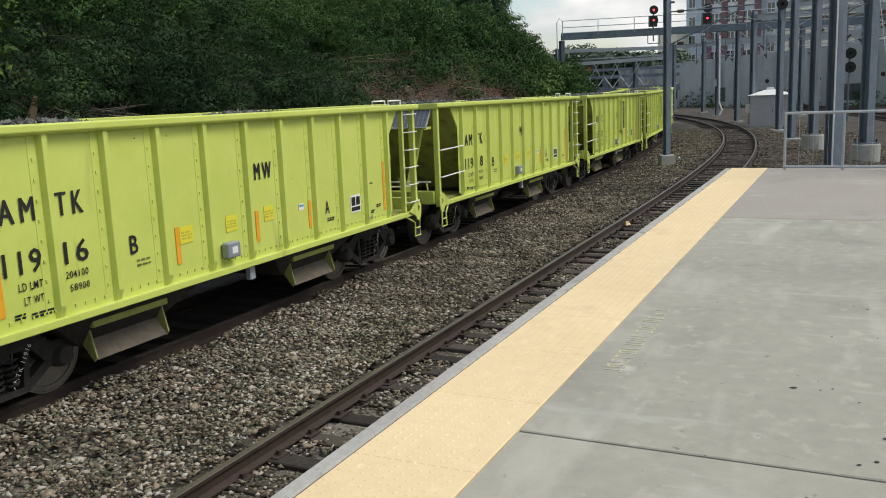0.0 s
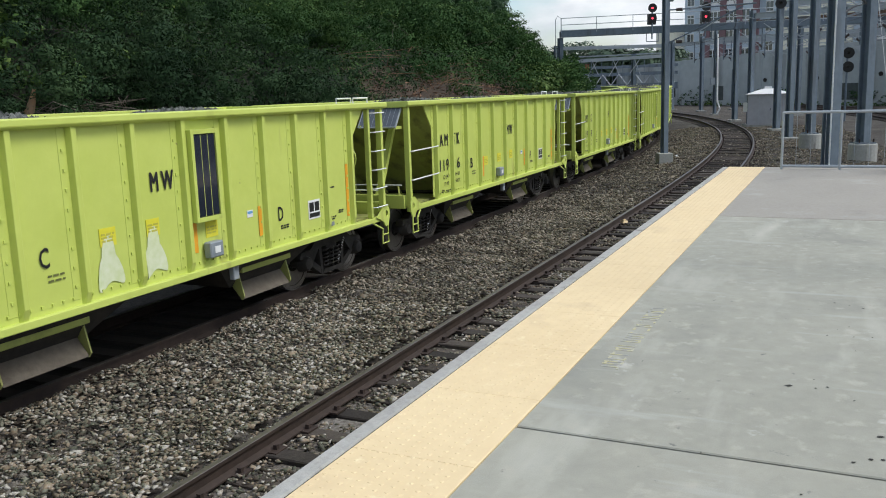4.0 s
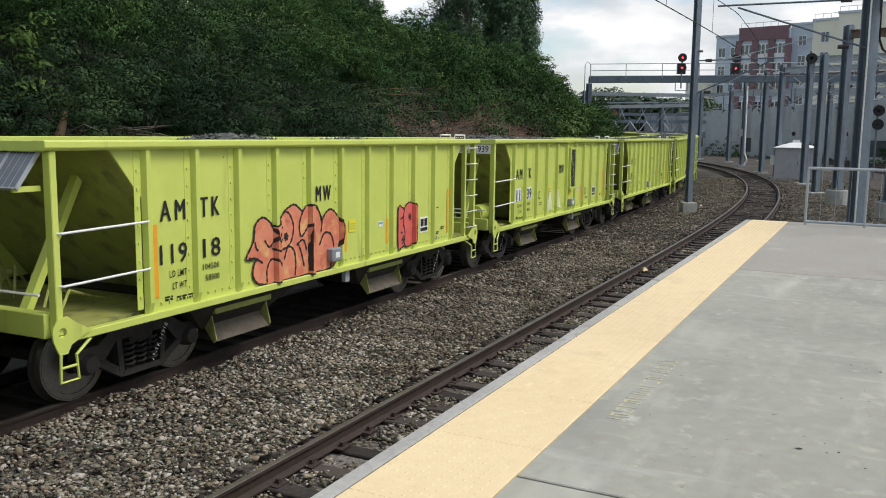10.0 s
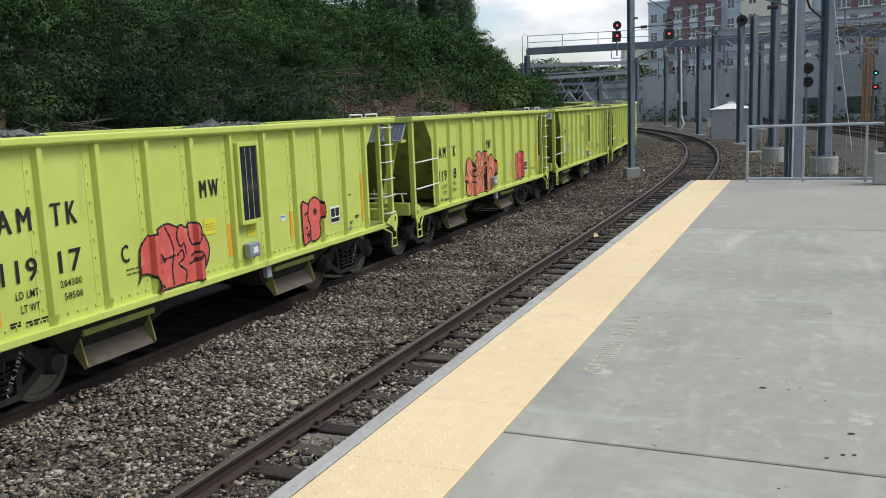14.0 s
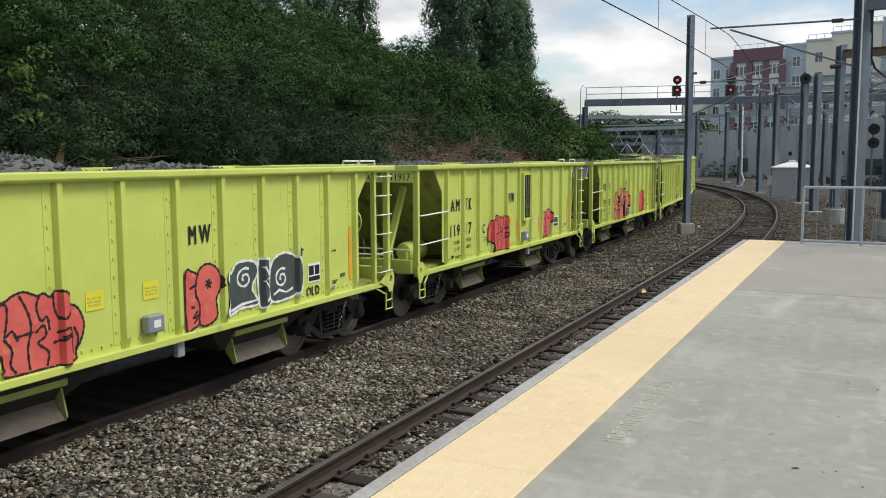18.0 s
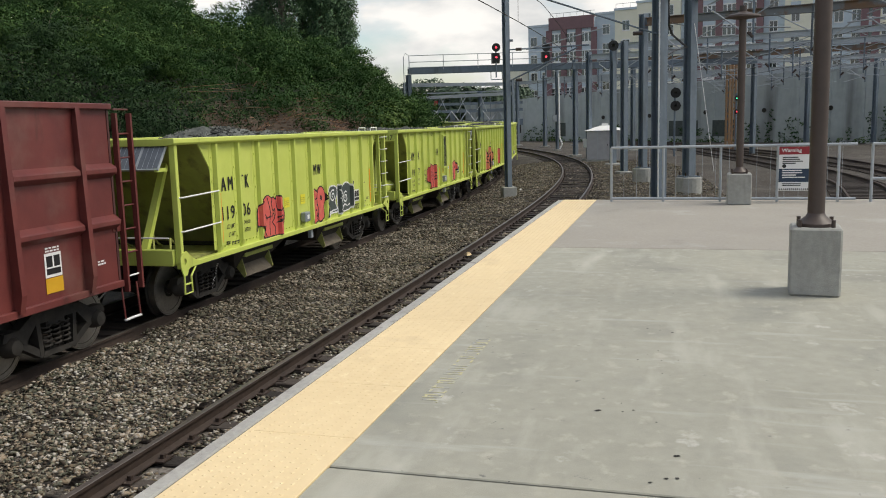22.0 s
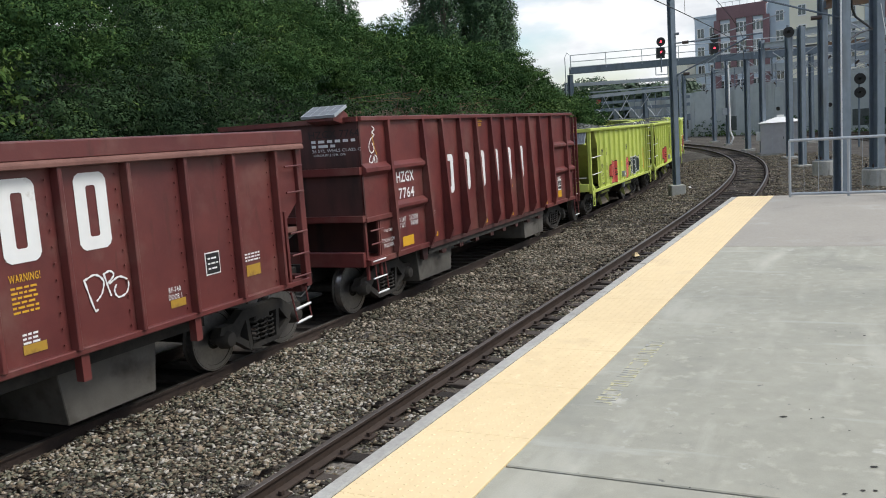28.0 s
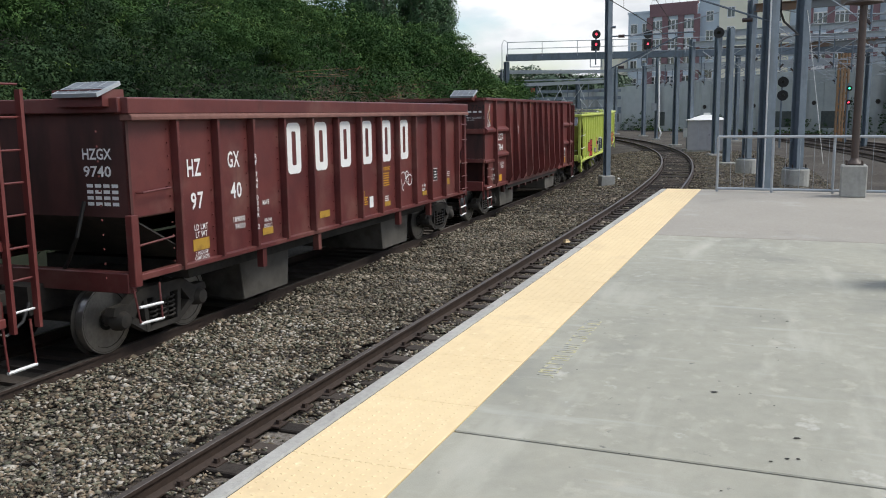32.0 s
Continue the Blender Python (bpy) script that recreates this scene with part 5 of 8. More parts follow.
EYES = [[(0.0, 0.80), (0.08, 0.82), (0.16, 1.0), (0.36, 0.98), (0.42, 0.75), (0.34, 0.45), (0.42, 0.10), (0.2, 0.08), (0.0, 0.0), (0.03, 0.45)], [(0.43, 0.08), (0.42, 0.92), (0.50, 1.0), (0.58, 0.95), (0.56, 0.60), (0.60, 0.1), (0.50, 0.02)], [(0.58, 0.12), (0.60, 0.85), (0.78, 1.05), (0.96, 0.90), (1.0, 0.55), (0.96, 0.15), (0.80, 0.05)]]
EYES_LINES = [spiral(0.24, 0.66, 0.22, 1.5, 0.5), spiral(0.74, 0.52, 0.22, 1.5, 0.45), [(0.04, 0.06), (0.20, 0.16), (0.40, 0.18)], [(0.46, 0.85), (0.52, 0.62), (0.46, 0.55), (0.54, 0.30), (0.48, 0.12)], [(0.62, 0.2), (0.70, 0.28), (0.80, 0.20), (0.90, 0.26)]]


def markings(car, number, left, right, weights, mw):
    """Stencilled marks that all lime cars carry on the platform side."""
    k = M["black"]
    j = {"11906": -0.13, "11939": -0.10, "11918": -0.10, "11917": -0.08, "11916": -0.10}.get(number, 0.0)
    for k2 in (-0.006, 0.006):
        word(car, "AM", -3.28 + j + k2, 2.07, 0.225, 0.38, k, 0.0, 0.009 + 0.03 * abs(k2 + 0.006), space=1.5)
        word(car, "TK", -2.68 + j + k2, 2.07, 0.225, 0.32, k, 0.0, 0.009 + 0.03 * abs(k2 + 0.006), space=1.5)
        word(car, "MW", mw + k2, 2.09, 0.215, 0.36, k, 0.0, 0.009 + 0.03 * abs(k2 + 0.006), space=1.5)
    if number == "11939":
        flat(car, "white_patch", -3.42, 1.59, 0.36, 0.28, M["white"], 0.004); flat(car, "white_patch", -2.80, 1.59, 0.50, 0.28, M["white"], 0.004)
        word(car, "11", -3.42, 1.58, 0.25, 0.24, M["signblue"], 0.035, 0.011); word(car, "939", -2.80, 1.58, 0.25, 0.46, M["signblue"], 0.035, 0.011)
    else:
        word(car, number[:3], -3.28 + j, 1.57, 0.225, 0.42, k, 0.012); word(car, number[3:], -2.66 + j, 1.57, 0.225, 0.30, k, 0.012)
    word(car, "LD LMT", -3.22 + j, 1.30, 0.075, 0.27, k, 0.01); word(car, "LT WT", -3.20 + j, 1.19, 0.075, 0.22, k, 0.01)
    word(car, weights[0], -2.68 + j, 1.31, 0.072, 0.28, k, 0.01); word(car, weights[1], -2.66 + j, 1.20, 0.072, 0.24, k, 0.01)
    if left:
        word(car, left, -1.90 + j, 1.49, 0.20, 0.115, k, 0.012)
    if right:
        word(car, right, 1.85, 1.36, 0.19, 0.115, k, 0.012)
    small_print(car, -1.88, 1.29, 0.2, 2, M["dim"], 0.05, seed=3)
    small_print(car, -3.2, 1.08, 0.3, 2, k, 0.03, seed=5); small_print(car, -3.47, 1.10, 0.12, 2, k, 0.03, seed=6)
    small_print(car, 1.95, 1.21, 0.22, 2, k, 0.03, seed=7); small_print(car, 3.18, 1.62, 0.14, 1, k, seed=8)
    small_print(car, 3.15, 1.16, 0.24, 2, k, 0.03, seed=9); small_print(car, 3.42, 1.22, 0.14, 2, k, 0.03, seed=10)
    plate = flat(car, "lettering_panel", 2.68, 1.30, 0.30, 0.27, M["white"])
    for x, z, w, h in ((2.61, 1.345, 0.11, 0.13), (2.75, 1.345, 0.11, 0.13), (2.68, 1.235, 0.26, 0.06)):
        flat(car, "lettering_panel_field", x, z, w, h, M["black"], 0.008)
    mids = {"11906": (), "11939": ((0.12, 1.33, 0.40), (1.39, 1.32, 0.39)), "11917": ((-0.10, 1.33, 0.42), (1.39, 1.32, 0.39)), "11918": ((0.14, 1.33, 0.40), (1.39, 1.32, 0.39))}.get(number, ((-1.33, 1.33, 0.42), (0.16, 1.33, 0.40), (1.39, 1.32, 0.39)))
    for u, z, h in ((-3.655, 1.50, 0.80), (3.63, 1.50, 0.80)) + mids:
        flat(car, "reflector", u, z, 0.07, h, M["orange"], 0.006, tilt=0.0)
    seals = {"11939": ((-1.2, 1.58, 0.22), (-0.55, 1.58, 0.20), (0.42, 1.38, 0.22)), "11917": ((-0.48, 1.60, 0.24), (0.40, 1.42, 0.20)), "11906": ((-1.15, 1.52, 0.23), (-0.40, 1.52, 0.22))}
    for u, z, w in seals.get(number, ((0.34, 1.53, 0.21),) if not left else ((-1.18, 1.46, 0.22), (-0.36, 1.47, 0.22), (0.42, 1.49, 0.21))):
        flat(car, "warning_sticker", u, z, w, 0.19, M["sticker"], 0.005)
        small_print(car, u, z + 0.045, w * 0.8, 3, M["faded_print"], 0.035, 0.009, seed=int(u * 50))
    if number != "11906":
        flat(car, "blue_sticker", 1.18, 1.47, 0.12, 0.09, M["white"], 0.005); flat(car, "blue_sticker", 1.18, 1.49, 0.10, 0.03, M["bluesticker"], 0.009)
    part("data_plate", Geo().box(3.05, 3.19, -HW - 0.012, -HW, 1.01, 1.07), M["greybox"], car, bevel=0.01)
    for uu in (-3.03, 4.24):
        word(car, "AMTK " + number, uu, 0.27, 0.055, 0.46, M["white"], y=-1.056, rot=Matrix.Rotation(-1.02, 4, "Y"), name="truck_lettering")
    small_print(car, -4.0, 0.912, 0.45, 1, k, y=-HW - 0.053, seed=4)
    small_print(car, 4.05, 0.912, 0.45, 1, k, y=-HW - 0.053, seed=4)


def end_panels(car, kind, number):
    """What hangs in the gap at the rear end: a pair of tilted solar panels, or a painted name board."""
    u = -4.97
    if kind == "solar":
        for k in (0, 1):
            m = pose(u - 0.16, -HW + 0.24 + 0.37 * k, 2.51, 0, -52, 0)
            part("solar_panel", Geo().box(-0.21, 0.21, -0.175, 0.175, -0.015, 0.015), M["cell"], car, "tilted framed solar panel", 0.004, at=m)
            g = Geo()
            for a in (-0.215, 0.20):
                g.box(a, a + 0.015, -0.18, 0.18, -0.018, 0.02)
            for b in (-0.18, 0.165):
                g.box(-0.215, 0.215, b, b + 0.015, -0.018, 0.02)
            for b in (-0.085, 0.0, 0.085):
                g.box(-0.2, 0.2, b, b + 0.004, 0.014, 0.017)
            part("panel_frame", g, M["galv"], car, at=m)
        for y, z in ((-HW + 0.1, 2.34), (-HW + 0.75, 2.36)):
            part("panel_bracket", Geo().beam((u - 0.02, y, z), (u - 0.30, y, z), 0.04, 0.05), M["lime"], car)
    else:
        part("name_board", Geo().box(u - 0.065, u - 0.05, -HW + 0.03, -HW + 1.0, 2.49, 2.68), M["white" if number == "11939" else "lime"], car, "board with the car's number")
        me = lettering("AMTK " + number, 0.13, 0.90, 0.008)
        me.materials.append(M["black"])
        part("lettering", me, M["black"], car, at=Matrix.Translation((u - 0.068, -HW + 0.965, 2.52)) @ Matrix.Rotation(-math.pi / 2, 4, "Z"))


def equipment(car, u):
    """The grey box low on the side, and the bracket below the sill."""
    part("junction_box", Geo().box(u - 0.12, u + 0.12, -HW - 0.11, -HW, 1.06, 1.25), M["greybox"], car, "small grey electrical box", 0.015)
    part("vent", Geo().box(u - 0.05, u + 0.05, -HW - 0.116, -HW - 0.108, 1.115, 1.195), M["white"], car)
    part("hanging_box", Geo().box(u + 0.46, u + 0.57, -HW + 0.04, -HW + 0.12, 0.67, 0.86), M["galv"], car, bevel=0.01)


def side_solar(car, u):
    """A long dark panel in a lime frame, bolted upright to the side."""
    part("solar_panel", Geo().box(u - 0.19, u + 0.19, -HW - 0.10, -HW - 0.05, 1.56, 2.52), M["panel"], car, "upright black solar panel", 0.01)
    g = Geo()
    for a, b, c, d in ((u - 0.24, u - 0.19, 1.51, 2.57), (u + 0.19, u + 0.24, 1.51, 2.57), (u - 0.19, u + 0.19, 1.51, 1.56), (u - 0.19, u + 0.19, 2.52, 2.57)):
        g.box(a, b, -HW - 0.115, -HW, c, d)
    for x in (-0.06, 0.06):
        g.box(u + x - 0.004, u + x + 0.004, -HW - 0.103, -HW - 0.099, 1.57, 2.51)
    part("panel_frame", g, M["lime"], car, bevel=0.006)


TRAIN = []
first = hopper()
HOPPERS = [(63.95, "11927", "B", "A", ("204100", "58900"), "solar"), (53.3, "11925", "C", "D", ("204300", "58700"), "board"), (42.62, "11933", "C", "D", ("204200", "58600"), "panel"),
           (31.95, "11938", "C", "D", ("204300", "58700"), "panel"), (21.28, "11918", "B", "A", ("204100", "58900"), "solar"), (10.60, "11916", "B", "A", ("204100", "58900"), "solar"),
           (-0.075, "11939", "C", "D", ("104300", "58800"), "panel"), (-10.718, "11918", "", "", ("104500", "58500"), "solar"), (-21.385, "11917", "C", "", ("204300", "58500"), "panel"),
           (-32.097, "11906", "", "", ("204300", "58700"), "solar")]
cars = [first] + [copy_thing(first, Matrix.Identity(4)) for _ in HOPPERS[1:]]
for car, (centre, number, left, right, weights, kind) in zip(cars, HOPPERS):
    tag = "lime-green open hopper car loaded with crushed stone"
    mw, bx, pn = {10.60: (0.35, -0.48, 0), -0.075: (-0.35, 0.36, 0.28), -10.718: (-0.43, -0.25, 0), -21.385: (-0.44, 0.29, 0.28), -32.097: (0.39, -0.44, 0)}.get(centre, (0.0, -0.48, 0.5))
    markings(car, number, left, right, weights, mw)
    equipment(car, bx)
    end_panels(car, "solar" if kind == "solar" else "board", number)
    if kind == "solar":
        bpy.data.objects.remove([c for c in car.children if c.name.startswith("air_reservoir")][0])
    if kind == "panel":
        side_solar(car, pn); tag = "lime-green hopper car with an upright solar panel on its side"
    rr = random.Random(int(centre))
    peaks = {-32.097: ((-1.0, 0.70, 0.36), (1.5, 0.9, 0.25)), -10.718: ((-0.6, 0.5, 0.25), (2.5, 0.5, 0.19))}.get(centre, ((-1.9 + rr.uniform(-0.6, 0.6), 0.8, rr.uniform(0.18, 0.29)), (1.9 + rr.uniform(-0.6, 0.6), 0.8, rr.uniform(0.18, 0.29))))
    stone_load(car, -4.08, 4.08, HW - 0.05, 2.57, peaks, int(centre) % 17)
    if centre == -10.718:
        spray(car, -1.08, 1.50, 2.15, 0.98, BUBBLE, M["coral"], M["spray_line"], 0.018, BUBBLE_LINES, 0.034)
        spray(car, 2.05, 1.43, 0.62, 0.72, RING, M["pink"], M["spray_line"], 0.018, RING_LINES, 0.032)
        tag = "lime-green hopper car sprayed with large coral graffiti"
    if centre == -21.385:
        spray(car, -1.16, 1.39, 1.22, 0.72, FIST, M["pink"], M["spray_line"], 0.018, FIST_LINES, 0.029)
        spray(car, 1.97, 1.39, 0.58, 0.64, RING, M["pink"], M["spray_line"], 0.018, RING_LINES, 0.032)
        tag = "lime-green hopper car with red graffiti and a side solar panel"
    if centre == -32.097:
        spray(car, -1.86, 1.385, 1.10, 0.72, FIST, M["pink"], M["spray_line"], 0.018, FIST_LINES, 0.029)
        spray(car, 0.42, 1.385, 0.60, 0.70, RING, M["pink"], M["spray_line"], 0.018, RING_LINES, 0.032)
        spray(car, 1.54, 1.39, 1.52, 0.62, EYES, M["spray_dark"], M["white"], 0.018, EYES_LINES, 0.036)
        spray(car, 2.35, 1.70, 0.16, 0.14, [[(0, 0.3), (0.4, 1), (1, 0.7), (0.5, 0.2)]], M["spray_dark"], M["white"], 0.018, (), 0.008)
        word(car, "OLD", 2.64, 1.09, 0.13, 0.32, M["black"], 0.03)
        tag = "lime-green hopper car with red and black graffiti"
    if centre == -0.075:
        for u in (-1.2, -0.55):
            spray(car, u, 1.28, 0.34, 0.42, [[(0, 0), (0.1, 0.7), (0.5, 1), (0.9, 0.6), (1, 0.1), (0.5, 0.2)], [(0.2, 0.7), (0.3, 1.2), (0.6, 1.3), (0.7, 0.8)]], M["smear"], M["smear"], 0.007, (), 0.006)
    tagged(car, tag, "railway car", "hopper cars of the train")
    TRAIN.append((car, centre, [c for c in car.children if c.name.startswith("wheelset")] if centre < 25 else []))


def tall_red():
    """A tall red open car with deep ribs and a recessed rear platform."""
    car = thing("gondola_car", "oxide-red open ballast car with deep side ribs and white marks", "railway car", group="red cars of the train")
    L, R, top, HW = 5.97, 5.73, 3.26, SIDE["tall"]
    E = lambda s: L if s > 0 else -R
    ribs = [-4.84, -3.53, -2.71, -1.87, -1.03, -0.19, 0.58, 1.40, 2.24, 3.07, 4.02, 5.27]
    r = M["red"]
    for sy in (-1, 1):
        y = sy * HW
        bottom = [(-R, top), (L, top), (L, 0.90), (-4.84, 0.90), (-4.84, 1.62), (-R, 1.62)]
        part("side_sheet", Geo().prism(bottom, "y", y - 0.01 * sy, y - 0.035 * sy), r, car)
        for x in ribs:
            deep = 0.17 if -3.7 < x < 4.0 else 0.12
            g = Geo().prism([(y - 0.012 * sy, 0.89), (y + 0.07 * sy, 0.89), (y + deep * sy, 1.10), (y + 0.06 * sy, top - 0.06), (y - 0.012 * sy, top - 0.06)], "x", x - 0.016, x + 0.016)
            g.prism([(y + 0.07 * sy, 0.89), (y + deep * sy, 1.10), (y + (deep + 0.012) * sy, 1.10), (y + 0.085 * sy, 0.89)], "x", x - 0.04, x + 0.04)
            g.prism([(y + deep * sy, 1.10), (y + (deep + 0.012) * sy, 1.10), (y + 0.072 * sy, top - 0.06), (y + 0.06 * sy, top - 0.06)], "x", x - 0.04, x + 0.04)
            part("rib", g, r, car)
            if -3.6 < x < 3.3:
                foot = Geo().prism([(x - 0.13, 0.89), (x + 0.13, 0.89), (x + 0.075, 0.62), (x - 0.075, 0.62)], "y", y - 0.10 * sy, y - 0.07 * sy)
                foot.prism([(y - 0.30 * sy, 0.89), (y - 0.07 * sy, 0.89), (y - 0.07 * sy, 0.62), (y - 0.24 * sy, 0.62)], "x", x - 0.012, x + 0.012)
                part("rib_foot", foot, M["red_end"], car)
        for a, b in ((-4.79, -3.58), (4.07, 5.22), (5.32, L - 0.02)):
            for z in (1.72, 2.40):
                part("stiffener", Geo().prism([(y - 0.012 * sy, z - 0.10), (y + 0.085 * sy, z - 0.03), (y + 0.085 * sy, z + 0.03), (y - 0.012 * sy, z + 0.10)], "x", a, b), r, car, bevel=0.006)
        part("top_chord", Geo().box(-R, L, y - 0.06, y + 0.07, top - 0.075, top), r, car, bevel=0.01)
        part("stiffener", Geo().prism([(y - 0.012 * sy, 2.29), (y + 0.085 * sy, 2.37), (y + 0.085 * sy, 2.43), (y - 0.012 * sy, 2.51)], "x", -R, -4.90), r, car)
        part("side_sill", Geo().box(-R, -3.4, y - 0.05, y + 0.04, 0.86, 0.95), r, car, bevel=0.008)
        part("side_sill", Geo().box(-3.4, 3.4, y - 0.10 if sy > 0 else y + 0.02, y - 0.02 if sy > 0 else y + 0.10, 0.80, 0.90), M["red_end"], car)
        part("side_sill", Geo().box(3.4, L, y - 0.05, y + 0.04, 0.84, 0.93), r, car, bevel=0.008)
        # ladders at the front end, stirrups with pale rungs
        for u in (L + 0.10, L + 0.42):
            part("ladder_rail", Geo().box(u - 0.02, u + 0.02, y - 0.05, y + 0.02, 0.75, top - 0.12), r, car)
        for z in np.arange(0.95, 3.2, 0.32):
            part("ladder_rung", Geo().tube([(L + 0.10, y, z), (L + 0.42, y, z)], 0.013, 6), M["white"] if z < 1.1 else r, car)
        for s in (-1, 1):
            u = L + 0.15 if s > 0 else -R + 0.35
            part("stirrup_step", Geo().tube([(u - 0.16, y, 0.85), (u - 0.16, y + 0.03 * sy, 0.38), (u + 0.18, y + 0.03 * sy, 0.38), (u + 0.18, y, 0.85)], 0.014, 6), r, car)
            part("step_rung", Geo().tube([(u - 0.17, y + 0.03 * sy, 0.38), (u + 0.19, y + 0.03 * sy, 0.38)], 0.018, 6), M["white"], car, "white-painted step")
        # rear platform with its rails
        part("bay_sheet", Geo().box(-5.25, -4.84, min(y - 0.02 * sy, y - 0.05 * sy), max(y - 0.02 * sy, y - 0.05 * sy), 0.95, 1.62), r, car)
        part("bay_rail", Geo().box(-R, -4.86, y - 0.03, y + 0.05, 1.56, 1.64), r, car, bevel=0.008)
        for u in (-R + 0.04, -5.26):
            part("ladder_rail", Geo().box(u - 0.028, u + 0.028, y + 0.03, y + 0.07, 0.62, 1.60), r, car)
        for z in (0.64, 0.92, 1.20, 1.42):
            part("ladder_rung", Geo().tube([(-R + 0.04, y + 0.05 * sy, z), (-5.26, y + 0.05 * sy, z)], 0.014, 6), M["white"] if z < 1.0 else r, car)
    for s in (-1, 1):
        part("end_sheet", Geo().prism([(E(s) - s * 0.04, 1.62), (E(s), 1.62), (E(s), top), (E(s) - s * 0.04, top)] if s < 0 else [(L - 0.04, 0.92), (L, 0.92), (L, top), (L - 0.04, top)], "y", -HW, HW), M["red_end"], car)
        part("end_chord", Geo().box(E(s) - 0.06, E(s) + 0.05, -HW, HW, top - 0.075, top), r, car)
        part("end_sill", Geo().box(E(s) - 0.07, E(s) + 0.07, -HW + 0.05, HW - 0.05, 0.84, 1.08), r, car, bevel=0.01)
        part("end_stiffener", Geo().box(E(s) - 0.09, E(s) + 0.09, -HW, HW, 1.58, 1.68).box(E(s) - 0.08, E(s) + 0.08, -HW, HW, 2.34, 2.46), r, car)
        coupler(car, E(s) + s * 0.17, s)
    part("platform_floor", Geo().box(-R, -4.9, -HW, HW, 0.92, 0.96), r, car)
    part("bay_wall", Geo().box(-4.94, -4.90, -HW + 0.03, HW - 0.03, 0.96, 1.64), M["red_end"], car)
    part("inner_floor", Geo().box(-R + 0.05, L - 0.05, -HW + 0.04, HW - 0.04, 1.80, 1.86), M["red_rust"], car)
    part("solar_panel", Geo().box(-0.20, 0.20, -0.31, 0.31, -0.02, 0.02), M["cell"], car, "tilted framed solar panel", 0.006, at=pose(-R - 0.20, -0.87, 3.36, 0, -22, 0))
    part("panel_bracket", Geo().prism([(-R + 0.12, 3.18), (-R + 0.12, 3.30), (-R - 0.02, 3.38), (-R - 0.34, 3.26), (-R - 0.34, 3.22), (-R - 0.05, 3.16)], "y", -1.12, -0.62), r, car)
    part("centre_sill", Geo().box(-5.9, 5.9, -0.2, 0.2, 0.55, 0.9), M["bogie"], car)
    for u in (-2.9, 2.95):
        part("outlet_door", Geo().prism([(u - 0.80, 0.85), (u + 0.80, 0.85), (u + 0.70, 0.22), (u - 0.70, 0.22)], "y", -1.18, 1.18), M["door_grey"], car, "dirty grey outlet hopper", 0.01)
    part("underframe", Geo().box(-3.4, 3.4, -1.3, 1.3, 0.70, 0.85), M["bogie"], car)
    return car, R


